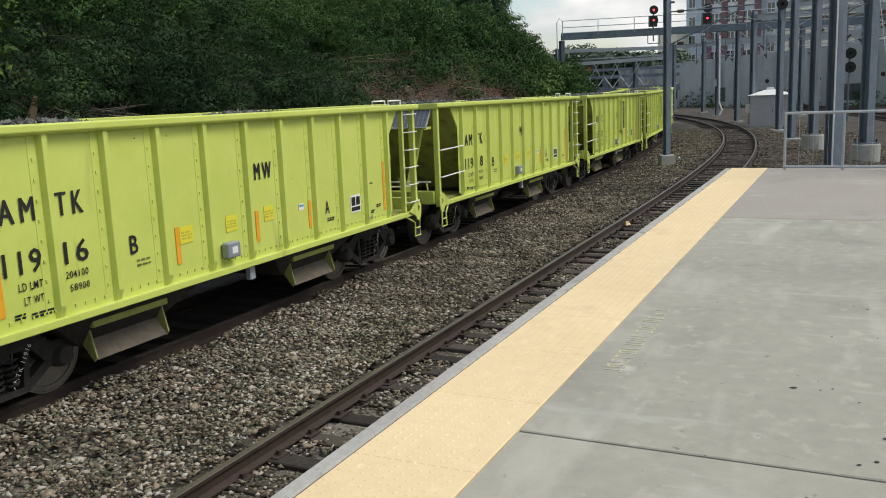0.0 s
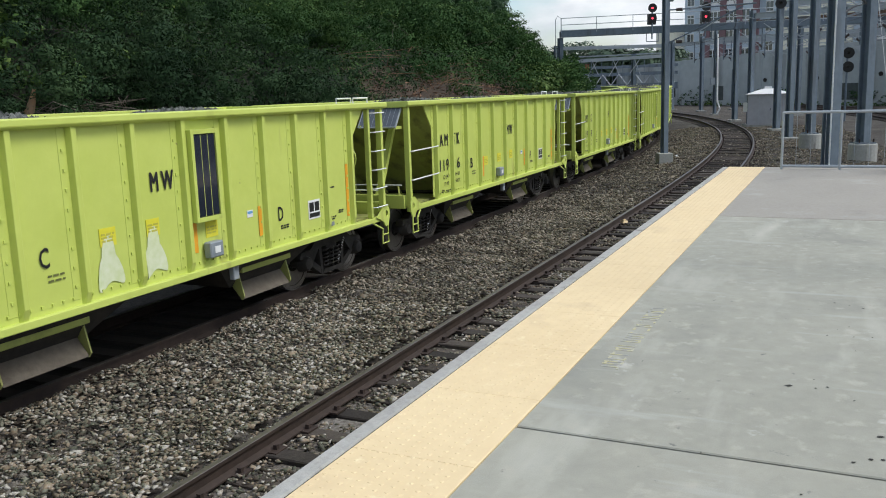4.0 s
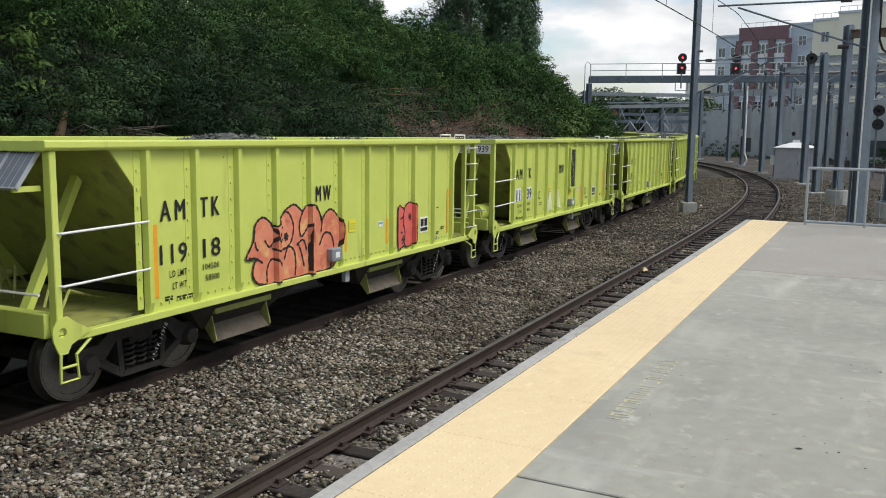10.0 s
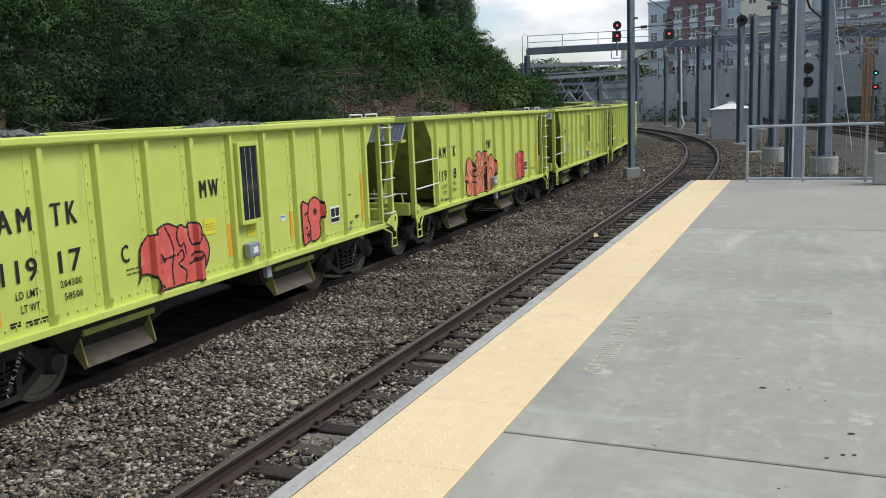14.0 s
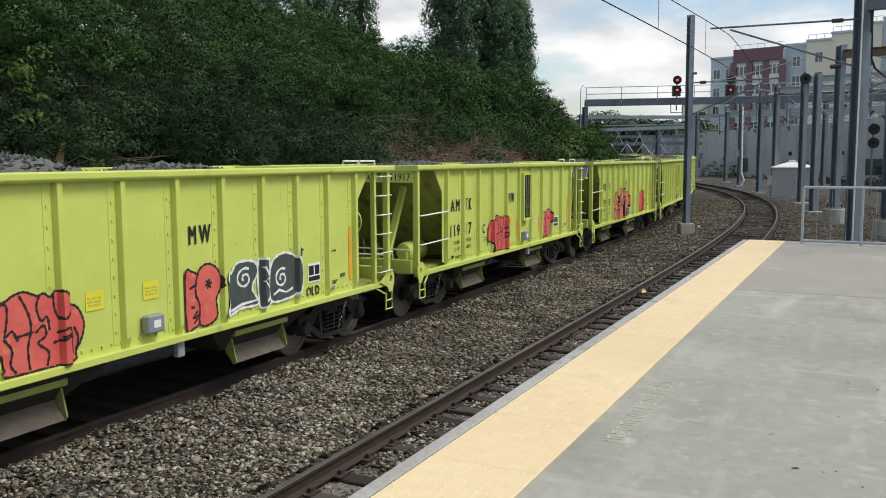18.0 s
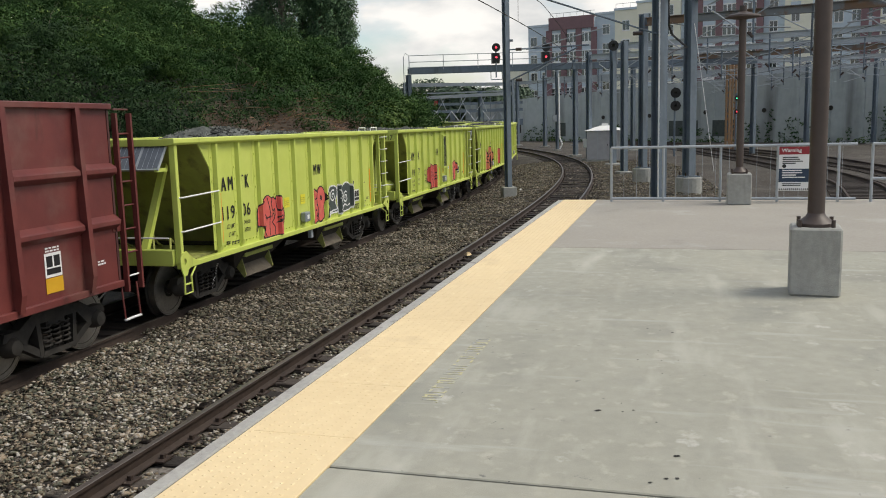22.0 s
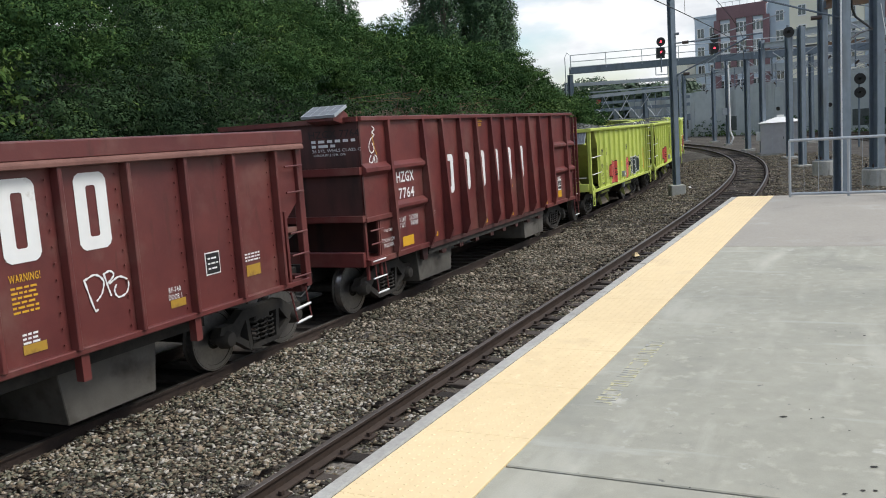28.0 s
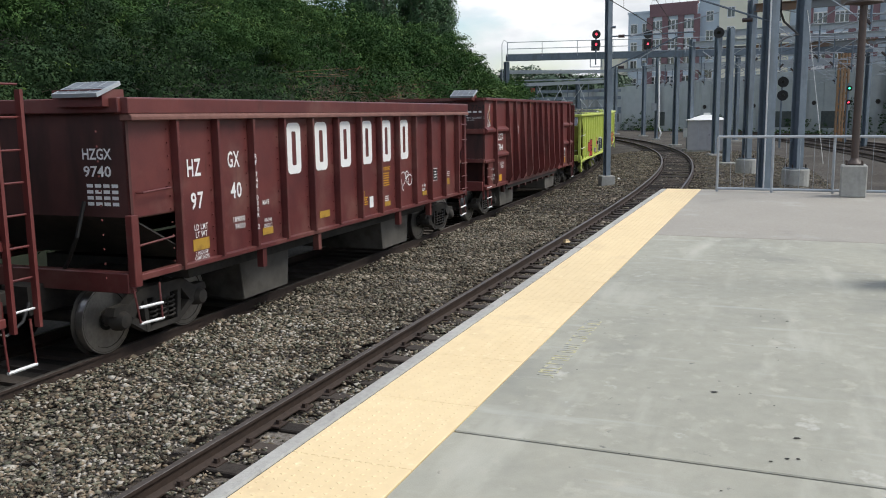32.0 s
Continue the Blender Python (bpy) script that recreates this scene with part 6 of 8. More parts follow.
def low_red():
    """A red open car with a smooth heavy top chord and a sloped, open rear end."""
    car = thing("gondola_car", "oxide-red open ballast car with a heavy top chord and white marks", "railway car", group="red cars of the train")
    L, B, top = 6.0, 5.58, 3.08
    E = lambda s: L if s > 0 else -B
    ribs = [-4.77, -3.94, -3.11, -2.28, -1.43, -0.57, 0.29, 1.13, 1.97, 2.84, 3.70, 4.55, 5.42]
    r = M["red_dusty"]
    for sy in (-1, 1):
        y = sy * HW
        part("side_sheet", Geo().prism([(-4.8, 1.02), (5.5, 1.02), (5.5, 1.75), (L, 2.15), (L, top - 0.1), (-B, top - 0.1), (-B, 1.72), (-4.75, 1.72)], "y", y - 0.01 * sy, y - 0.035 * sy), r, car)
        for x in ribs:
            part("rib", Geo().prism([(x - 0.032, y - 0.012 * sy), (x - 0.026, y + 0.10 * sy), (x + 0.024, y + 0.10 * sy), (x + 0.06, y - 0.012 * sy)], "z", 1.03, top - 0.22), r, car, bevel=0.008)
        g = Geo()
        for x in list(ribs) + [-5.95]:
            for z in np.arange(1.1, 2.75, 0.16):
                g.box(x - 0.118, x - 0.098, min(y, y + 0.004 * sy) - 0.01, max(y, y + 0.004 * sy), z, z + 0.02)
        tagged(part("rivets", g, r, car), kind="stuff")
        part("chord_ledge", Geo().prism([(y - 0.05 * sy, top - 0.26), (y + 0.125 * sy, top - 0.26), (y + 0.125 * sy, top - 0.215), (y + 0.10 * sy, top - 0.185), (y - 0.05 * sy, top - 0.185)], "x", -B - 0.03, L + 0.03), M["red_rust"], car, "dusty rusted ledge", 0.008)
        part("top_chord", Geo().prism([(y - 0.10 * sy, top - 0.183), (y + 0.10 * sy, top - 0.183), (y + 0.10 * sy, top - 0.012), (y + 0.085 * sy, top), (y - 0.10 * sy, top)], "x", -B - 0.05, L + 0.05), r, car, bevel=0.008)
        part("side_sill", Geo().box(-4.75, L, y - 0.06, y + 0.09, 0.97, 1.04), r, car, bevel=0.01)
        part("side_sill", Geo().box(-B, -4.75, y - 0.05, y + 0.05, 0.98, 1.06), r, car, bevel=0.01)
        for s in (-1, 1):
            part("corner_post", Geo().box(E(s) - 0.06, E(s) + 0.06, y - 0.05, y + 0.05, 0.92, 1.75 if s < 0 else top - 0.15), r, car, bevel=0.008)
            part("stirrup_step", Geo().tube([(E(s) - 0.05, y, 0.92), (E(s) - 0.03, y + 0.05 * sy, 0.50), (E(s) - s * 0.36, y + 0.05 * sy, 0.48), (E(s) - s * 0.40, y, 0.9)], 0.014, 6), r, car)
            for z in (0.49, 0.68):
                part("step_rung", Geo().tube([(E(s) - 0.03, y + 0.05 * sy, z), (E(s) - s * 0.38, y + 0.05 * sy, z - 0.02)], 0.018, 6), M["white"], car, "white-painted step")
        part("grab_iron", Geo().tube([(-B + 0.02, y, 1.38), (-4.9, y + 0.04 * sy, 1.42)], 0.014, 6), r, car)
        part("grab_iron", Geo().tube([(-B + 0.1, y, 2.0), (-B + 0.12, y + 0.08 * sy, 2.0), (-B + 0.62, y + 0.08 * sy, 2.02), (-B + 0.64, y, 2.02)], 0.014, 6), r, car)
        for u in (L - 0.40,):
            part("ladder_rail", Geo().box(u - 0.025, u + 0.025, y - 0.03, y + 0.05, 0.95, 2.0), r, car)
        for z in (1.1, 1.4, 1.7, 2.25, 2.6):
            part("ladder_rung", Geo().tube([(L - 0.40, y + 0.08 * sy, z), (L, y + 0.08 * sy, z)], 0.014, 6), r, car)
    for s in (-1, 1):
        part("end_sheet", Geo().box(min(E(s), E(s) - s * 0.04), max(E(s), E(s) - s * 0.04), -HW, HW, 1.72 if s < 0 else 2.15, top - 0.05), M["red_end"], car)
        part("slope_sheet", Geo().prism([(E(s), 1.72), (E(s) - s * 0.04, 1.72), (s * 4.3, 1.05), (s * 4.34, 1.05)], "y", -HW + 0.04, HW - 0.04), M["bogie"], car)
        part("end_chord", Geo().box(E(s) - 0.1, E(s) + 0.1, -HW, HW, top - 0.17, top - 0.003), r, car, bevel=0.01)
        part("end_sill", Geo().box(E(s) - 0.07, E(s) + 0.07, -HW + 0.05, HW - 0.05, 0.84, 1.08), r, car, bevel=0.01)
        coupler(car, s * (L + 0.03), s)
    part("inner_floor", Geo().box(-B + 0.05, L - 0.05, -HW + 0.04, HW - 0.04, 1.70, 1.76), M["red_rust"], car)
    part("solar_panel", Geo().box(-0.20, 0.20, -0.31, 0.31, -0.02, 0.02), M["cell"], car, "tilted framed solar panel", 0.006, at=pose(-B - 0.10, -1.1, 3.17, 0, -20, 0))
    part("panel_bracket", Geo().box(-B - 0.2, -B + 0.15, -1.4, -0.7, top - 0.1, 3.17), r, car)
    part("end_hose", Geo().tube([(-B - 0.05, -0.9, 1.9), (-B - 0.15, -0.85, 1.5), (-B - 0.05, -0.6, 1.2), (-B + 0.1, -0.3, 0.95)], 0.025, 6), M["black"], car)
    part("centre_sill", Geo().box(-5.9, 5.9, -0.2, 0.2, 0.55, 0.9), M["bogie"], car)
    for u in (-2.2, 2.75):
        part("outlet_door", Geo().prism([(u - 0.72, 0.9), (u + 0.72, 0.9), (u + 0.62, 0.17), (u - 0.62, 0.17)], "y", -1.12, 1.12), M["door_grey"], car, "dirty grey outlet hopper", 0.01)
        for k in (-0.69, 0.96):
            part("door_post", Geo().box(u + k - 0.05, u + k + 0.05, -1.55, -1.45, 0.70, 0.98), r, car)
    part("underframe", Geo().box(-4.2, 4.2, -1.2, 1.2, 0.75, 0.98), M["bogie"], car)
    return car, B


def brand_blocks(car, us, z, w, h):
    """The large white name on the side, drawn as plain rounded white blocks with a slot."""
    for u in us:
        ring = lambda a, b, r: [(u + math.copysign(a - r, math.cos(t)) + r * math.cos(t), z + math.copysign(b - r, math.sin(t)) + r * math.sin(t)) for t in np.arange(0.26, 6.5, 0.5236)]
        o, i = ring(0.40 * w, 0.5 * h, 0.2 * w), ring(0.12 * w, 0.33 * h, 0.06 * w)
        n = len(o)
        g = Geo().add([(p[0], side(car) + 0.003, p[1]) for p in o + i], [(k, (k + 1) % n, n + (k + 1) % n, n + k) for k in range(n)])
        part("name_block", g, M["white"], car, "plain white painted block")


tall, TL = tall_red()
FORM[tall.name] = "tall"
brand_blocks(tall, [-2.375, -1.56, -0.74, 0.07, 0.88, 1.70], 2.125, 0.50, 0.76)
word(tall, "HZGX", -4.25, 2.21, 0.19, 0.66, M["white"], 0.02); word(tall, "7764", -4.24, 1.925, 0.19, 0.58, M["white"], 0.02)
word(tall, "LD LMT", -4.49, 1.47, 0.085, 0.30, M["white"], 0.01); word(tall, "LT WT", -4.50, 1.365, 0.085, 0.26, M["white"], 0.01)
word(tall, "212000", -4.04, 1.475, 0.085, 0.33, M["white"], 0.01); word(tall, "74000", -4.02, 1.37, 0.085, 0.28, M["white"], 0.01)
word(tall, "MWB", -3.24, 1.46, 0.085, 0.2, M["white"], 0.01); word(tall, "764", -3.23, 1.22, 0.075, 0.16, M["white"], 0.01); word(tall, "DOOR 2", -3.23, 1.14, 0.05, 0.2, M["white"], 0.01)
word(tall, "2 INCH HF COMP", -5.05, 1.20, 0.065, 0.46, M["white"], 0.01, y=side(tall) - 0.022); word(tall, "BRAKE SHOE", -5.05, 1.11, 0.065, 0.34, M["white"], 0.01, y=side(tall) - 0.022)
word(tall, "DEFECT CARD", -5.05, 1.36, 0.045, 0.3, M["white"], 0.01, y=side(tall) - 0.022)
word(tall, "WARNING!", -0.74, 3.13, 0.06, 0.36, M["amber"], 0.01); small_print(tall, -0.74, 3.07, 0.3, 2, M["amber"], seed=3)
word(tall, "WARNING!", 0.93, 1.62, 0.075, 0.34, M["amber"], 0.01); small_print(tall, 0.89, 1.55, 0.26, 5, M["amber"], seed=4)
small_print(tall, 0.92, 1.16, 0.2, 4, M["white"], seed=5); small_print(tall, 0.15, 1.32, 0.18, 4, M["amber"], seed=6)
for u, z, w, h in ((-4.29, 1.08, 0.42, 0.17), (-3.23, 1.045, 0.32, 0.085), (-0.72, 1.0, 0.32, 0.085), (0.92, 0.98, 0.26, 0.08), (3.5, 0.99, 0.18, 0.10), (4.69, 1.10, 0.30, 0.18)):
    flat(tall, "reflector", u, z, w, h, M["amber"], 0.006)
flat(tall, "lettering_panel", 4.69, 1.345, 0.29, 0.29, M["white"], 0.005)
for x, z, w, h in ((4.625, 1.39, 0.10, 0.13), (4.755, 1.39, 0.10, 0.13), (4.69, 1.27, 0.24, 0.07)):
    flat(tall, "lettering_panel_field", x, z, w, h, M["black"], 0.009)
small_print(tall, 4.69, 1.56, 0.24, 2, M["white"], seed=7); word(tall, "764", 3.5, 1.16, 0.07, 0.15, M["white"], 0.01); small_print(tall, 3.5, 1.09, 0.14, 1, M["white"], seed=8); small_print(tall, 5.6, 1.25, 0.16, 2, M["white"], seed=18)
_m = Matrix.Rotation(-math.pi / 2, 4, "Z")
def end_word(car, half, body, y0, z, h, w, mat):
    """A word on the rear end, read from behind."""
    me = lettering(body, h, w); me.materials.append(mat)
    part("lettering", me, mat, car, at=Matrix.Translation((-half - 0.005, y0, z)) @ _m)
end_word(tall, TL, "HZGX 7764", -0.42, 2.95, 0.12, 0.95, M["spray_line"])
end_word(tall, TL, "36 STL WHLS CLASS C", -0.46, 2.725, 0.048, 0.92, M["white"]); end_word(tall, TL, "GROUP J DR GR", -0.48, 2.65, 0.048, 0.62, M["white"])
g = Geo()
for row, widths in ((2.875, (0.08, 0.12, 0.1, 0.1, 0.1, 0.08)), (2.80, (0.08, 0.18, 0.09))):
    b = -0.46
    for w in widths:
        g.box(-TL - 0.006, -TL - 0.003, b - w, b, row, row + 0.045); b -= w + 0.05
part("small_print", g, M["white"], tall)
for st, wd in (([(0.55, 1.0), (0.75, 0.92), (0.5, 0.85), (0.7, 0.78), (0.35, 0.68), (0.15, 0.5), (0.3, 0.35), (0.6, 0.42), (0.45, 0.6)], 0.022), ([(0.3, 0.3), (0.1, 0.16), (0.35, 0.1), (0.55, 0.25), (0.6, 0.02)], 0.022), ([(0.62, 0.3), (0.8, 0.22), (0.78, 0.05), (1.0, 0.0)], 0.022), ([(0.5, 0.8), (0.62, 0.5), (0.85, 0.28)], 0.016)):
    tg2 = Geo()
    ribbon(tg2, blob_line([(-5.50 + 0.36 * p[0], 2.44 + 0.66 * p[1]) for p in st]), wd * 1.2, side(tall) - 0.001)
    part("graffiti_line", tg2, M["white"] if wd > 0.02 else M["amber"], tall)

def panel_trim(car, m):
    """The pale frame and cell lines of a panel."""
    g = Geo()
    for a, b, c, d in ((-0.205, -0.185, -0.315, 0.315), (0.185, 0.205, -0.315, 0.315), (-0.185, 0.185, -0.315, -0.295), (-0.185, 0.185, 0.295, 0.315), (-0.005, 0.005, -0.295, 0.295)) + tuple((-0.185, 0.185, k - 0.004, k + 0.004) for k in (-0.15, 0.0, 0.15)):
        g.box(a, b, c, d, -0.022, 0.024)
    part("panel_frame", g, M["galv"], car, at=m)
panel_trim(tall, pose(-TL - 0.20, -0.87, 3.36, 0, -22, 0))
low, LL = low_red()
FORM[low.name] = "low"
panel_trim(low, pose(-LL - 0.10, -1.1, 3.17, 0, -20, 0))
brand_blocks(low, [-1.89, -1.03, -0.17, 0.69, 1.54, 2.40], 2.36, 0.52, 0.78)
word(low, "HZ", -4.380, 2.22, 0.22, 0.28, M["white"], 0.02); word(low, "GX", -3.510, 2.28, 0.22, 0.28, M["white"], 0.02)
word(low, "97", -4.350, 1.80, 0.22, 0.26, M["white"], 0.02); word(low, "40", -3.480, 1.86, 0.22, 0.26, M["white"], 0.02)
word(low, "2 INCH HF", -4.31, 1.125, 0.05, 0.26, M["white"], 0.01); word(low, "COMP SHOES", -4.31, 1.065, 0.05, 0.30, M["white"], 0.01)
word(low, "LD LMT", -4.300, 1.46, 0.075, 0.28, M["white"], 0.01); word(low, "LT WT", -4.300, 1.365, 0.075, 0.24, M["white"], 0.01)
word(low, "189000", -3.440, 1.46, 0.075, 0.28, M["white"], 0.01); word(low, "74000", -3.420, 1.36, 0.075, 0.24, M["white"], 0.01)
for i, ch in enumerate("RF 740 DOOR 2"):
    if ch != " ":
        word(low, ch, -3.122, 2.30 - 0.082 * i, 0.065, 0.048, M["white"], 0.01, y=-HW - 0.103)
word(low, "MWB", -2.750, 1.62, 0.07, 0.17, M["white"], 0.01); word(low, "RF-740", -2.710, 1.36, 0.06, 0.19, M["white"], 0.01); word(low, "DOOR 2", -2.710, 1.28, 0.06, 0.21, M["white"], 0.01)
word(low, "RF-740", 3.420, 1.36, 0.06, 0.19, M["white"], 0.01); word(low, "DOOR 1", 3.420, 1.28, 0.06, 0.21, M["white"], 0.01)
word(low, "WARNING!", 1.520, 1.84, 0.075, 0.34, M["amber"], 0.01); small_print(low, 1.500, 1.76, 0.28, 6, M["amber"], 0.045, seed=3)
small_print(low, 1.520, 1.32, 0.2, 4, M["white"], 0.04, seed=4); small_print(low, 0.580, 1.38, 0.16, 4, M["amber"], 0.04, seed=6); small_print(low, 4.86, 1.56, 0.30, 3, M["white"], 0.04, seed=7)
for u, z, w, h in ((-4.31, 1.235, 0.34, 0.15), (-2.72, 1.20, 0.28, 0.10), (-0.98, 1.25, 0.34, 0.11), (1.54, 1.17, 0.26, 0.09), (3.46, 1.20, 0.24, 0.09), (4.86, 1.34, 0.28, 0.14), (0.47, 1.42, 0.13, 0.14)):
    flat(low, "reflector", u, z, w, h, M["amber_dirty"], 0.006)
flat(low, "data_panel", 0.820, 1.27, 0.16, 0.2, M["white"], 0.006)
flat(low, "lettering_panel", 4.100, 1.55, 0.26, 0.27, M["white"], 0.005)
flat(low, "lettering_panel_field", 4.100, 1.55, 0.23, 0.24, M["black"], 0.009)
small_print(low, 4.100, 1.62, 0.18, 3, M["white"], 0.06, 0.013, seed=8)
tagv = Geo()
for k, st in enumerate(([(0.0, 0.92), (0.16, 0.05), (0.24, 0.02)], [(0.0, 0.90), (0.25, 1.0), (0.42, 0.78), (0.36, 0.45), (0.22, 0.25)], [(0.44, 0.98), (0.52, 0.5), (0.56, 0.3)], [(0.42, 0.95), (0.58, 1.02), (0.66, 0.88), (0.52, 0.68)],
                        [(0.54, 0.66), (0.78, 0.80), (0.98, 0.62), (0.92, 0.30), (0.72, 0.22), (0.64, 0.42), (0.70, 0.60)])):
    ribbon(tagv, blob_line([(2.18 + 0.58 * p[0], 1.36 + 0.36 * p[1]) for p in st]), 0.024, -HW - 0.002 - 0.0004 * k)
part("graffiti_line", tagv, M["white"], low, "thin white sprayed scrawl")
for body, z, h, w in (("HZGX", 2.38, 0.13, 0.42), ("9740", 2.18, 0.13, 0.40)):
    me = lettering(body, h, w, 0.02); me.materials.append(M["white"])
    part("lettering", me, M["white"], low, at=Matrix.Translation((-LL - 0.004, -0.88, z)) @ _m)
g = Geo()
for i in range(4):
    for k in range(4):
        g.box(-LL - 0.004, -LL - 0.002, -1.36 + k * 0.12, -1.27 + k * 0.12, 2.06 - i * 0.07, 2.10 - i * 0.07)
part("small_print", g, M["white"], low)
for car, ends, base in ((tall, (-4.6, 5.05), 0.78), (low, (-4.55, 5.56), 0.76)):
    for u in ends:
        truck(car, u, base)
        wheelset(car, u - base); wheelset(car, u + base)
tall2 = copy_thing(tall, Matrix.Identity(4))
tagged(tall2, "oxide-red open ballast car with deep ribs and pale steps")
for car, centre in ((tall, -44.23), (low, -57.958), (tall2, -71.24)):
    TRAIN.append((car, centre, [c for c in car.children if c.name.startswith("wheelset")]))

# ---------- the wooded bank ----------
def leaves(name, centres, radii, per, size, mat, seed, label, squash=0.8, parent=None, spread=0.30, up=0.25, lit=0.0):
    """Small two-faced leaf blades on the shells of many rounded clumps."""
    q = np.random.default_rng(seed)
    c, r = np.asarray(centres, float), np.asarray(radii, float)
    n = np.maximum(6, (per * r * r).astype(int))
    i = np.repeat(np.arange(len(c)), n)
    d = q.normal(size=(len(i), 3)); d[:, 2] = np.abs(d[:, 2]) * 1.1 - 0.25
    d /= np.linalg.norm(d, axis=1)[:, None]
    lump = 1 + 0.25 * np.sin(d[:, 0] * 5 + c[i, 0] * 3) * np.sin(d[:, 1] * 5 + c[i, 1] * 2) + 0.15 * np.sin(d[:, 2] * 9 + c[i, 0])
    p = c[i] + d * (r[i] * lump * (1 - spread * q.random(len(i)) ** 1.5))[:, None] * np.array([1, 1, squash])
    nrm = d + q.normal(0, 0.38, d.shape) + np.array([0, 0, up])
    nrm /= np.linalg.norm(nrm, axis=1)[:, None]
    t = np.cross(nrm, q.normal(size=d.shape)); t /= np.linalg.norm(t, axis=1)[:, None]
    b = np.cross(nrm, t)
    s = size * q.uniform(0.6, 1.5, len(i))[:, None]
    v = np.stack([p - t * s, p - b * s * 0.42 + nrm * s * 0.12, p + t * s, p + b * s * 0.42 + nrm * s * 0.12], 1).reshape(-1, 3)
    f = np.arange(len(v)).reshape(-1, 4)
    soft = d + 0.45 * nrm + np.array([0, 0, lit])
    soft /= np.linalg.norm(soft, axis=1)[:, None]
    ob = part(name, big_mesh(name, v, f, mat, np.repeat(soft, 4, 0)), None, parent)
    return tagged(ob, label, "" if parent else "shrubs", kind="stuff")


q = np.random.default_rng(11)
cs, rs, ls = [], [], []
for s in np.arange(4, 92, 0.95):
    for lat in np.arange(4.6, 19, 1.0):
        a, l = s + q.uniform(-0.6, 0.6), lat + q.uniform(-0.6, 0.6)
        if 29 < a < 47 and l < 6.0 + 0.6 * math.sin(a) and q.random() < 0.84:
            continue
        x, y, _ = on_line(a, TRAIN_OFF - l)
        rad = q.uniform(0.5, 1.25) * (1 + 0.35 * math.sin(a * 0.7) * math.sin(l * 0.9))
        lift = max(0.0, min(1.0, (l - 11.5) / 4)) * max(0.0, min(1.0, (48 - a) / 14)) * (1.0 + 0.6 * max(0.0, min(1.0, (30 - a) / 10)))
        rad *= 1 + 0.5 * lift
        cs.append((x, y, GROUND + hill_height(l) + rad * 0.35 + 1.7 * lift * q.uniform(0.4, 1.2))); rs.append(rad); ls.append(l + 0.9 * math.sin(0.55 * a) + 0.6 * math.sin(1.7 * a) + 0.13 * max(0.0, a - 14))
cs, rs, ls = np.array(cs), np.array(rs), np.array(ls)
low_down = ls < 8.6
near = cs[:, 1] < 34
pick = q.random(len(cs))
# low clumps get the darker leaf, which carries the bank foot's shade in its colour
leaves("evergreen_shrubs", cs[near & low_down], rs[near & low_down] * 0.88, 760, 0.042, M["leaf_shaded"], 21, "blue-green shrubs low on the bank, leaf colour darkened for shade")
near_up = near & ~low_down
leaves("bank_shrubs", cs[near_up], rs[near_up] * 0.88, 760, 0.042, M["leaf"], 1, "dense dark green shrubs covering the bank")
leaves("bank_shrubs_beyond", cs[~near], rs[~near] * 0.92, 420, 0.06, M["leaf"], 2, "dense green shrubs on the far stretch of bank")
sel = (pick < 0.16) & ~low_down
leaves("bright_sprays", cs[sel] + np.array([0, 0, 0.15]), rs[sel] * 1.03, 170, 0.05, M["leaf_bright"], 3, "lighter green young sprays among the shrubs", spread=0.12)
# larger arching shrubs standing out of the cover, each of many small sprays
def mounds(name, count, s0, s1, per, size, seed, label):
    q = np.random.default_rng(seed)
    cs, rs, tips, tr, dark = [], [], [], [], []
    for k in range(count):
        a, l = q.uniform(s0, s1), q.uniform(5.2, 16.5)
        if 28 < a < 48 and l < 8.0:
            continue
        x, y, h = on_line(a, TRAIN_OFF - l)
        R = q.uniform(0.9, 2.3)
        z = GROUND + hill_height(l) + 0.25 * R
        for j in range(int(13 * R)):
            d = q.normal(size=3); d[2] = abs(d[2]) * 0.9 - 0.1
            d += np.array([math.cos(h), -math.sin(h), 0.15]) * 0.5
            d /= np.linalg.norm(d)
            k2 = q.uniform(0.6, 1.05)
            p = (x + d[0] * R * k2, y + d[1] * R * k2, z + d[2] * R * k2 * 0.9)
            cs.append(p); rs.append(q.uniform(0.22, 0.5)); dark.append(l + 0.9 * math.sin(0.55 * a) + 0.13 * max(0.0, a - 14) < 8.4)
            if d[2] > 0.3 and q.random() < (0.10 if dark[-1] else 0.35):
                tips.append((p[0], p[1], p[2] + 0.08)); tr.append(rs[-1])
    cs, rs, dark = np.array(cs), np.array(rs), np.array(dark)
    leaves(name, cs[~dark], rs[~dark], per, size, M["leaf"], seed, label, spread=0.5)
    if dark.any():
        leaves(name + "_evergreen", cs[dark], rs[dark], per, size, M["leaf_shaded"], seed + 40, "blue-green shrubs at the bank's foot, leaf colour darkened for shade", spread=0.5)
    leaves(name + "_tips", tips, tr, per * 0.22, size * 1.15, M["leaf_bright"], seed + 1, "lighter green tips of the shrubs", spread=0.3)


mounds("arching_shrubs", 120, 5, 34, 1500, 0.036, 71, "arching green shrubs standing out of the bank's cover")
mounds("arching_shrubs_beyond", 120, 34, 70, 560, 0.06, 73, "green shrubs standing out along the far bank")
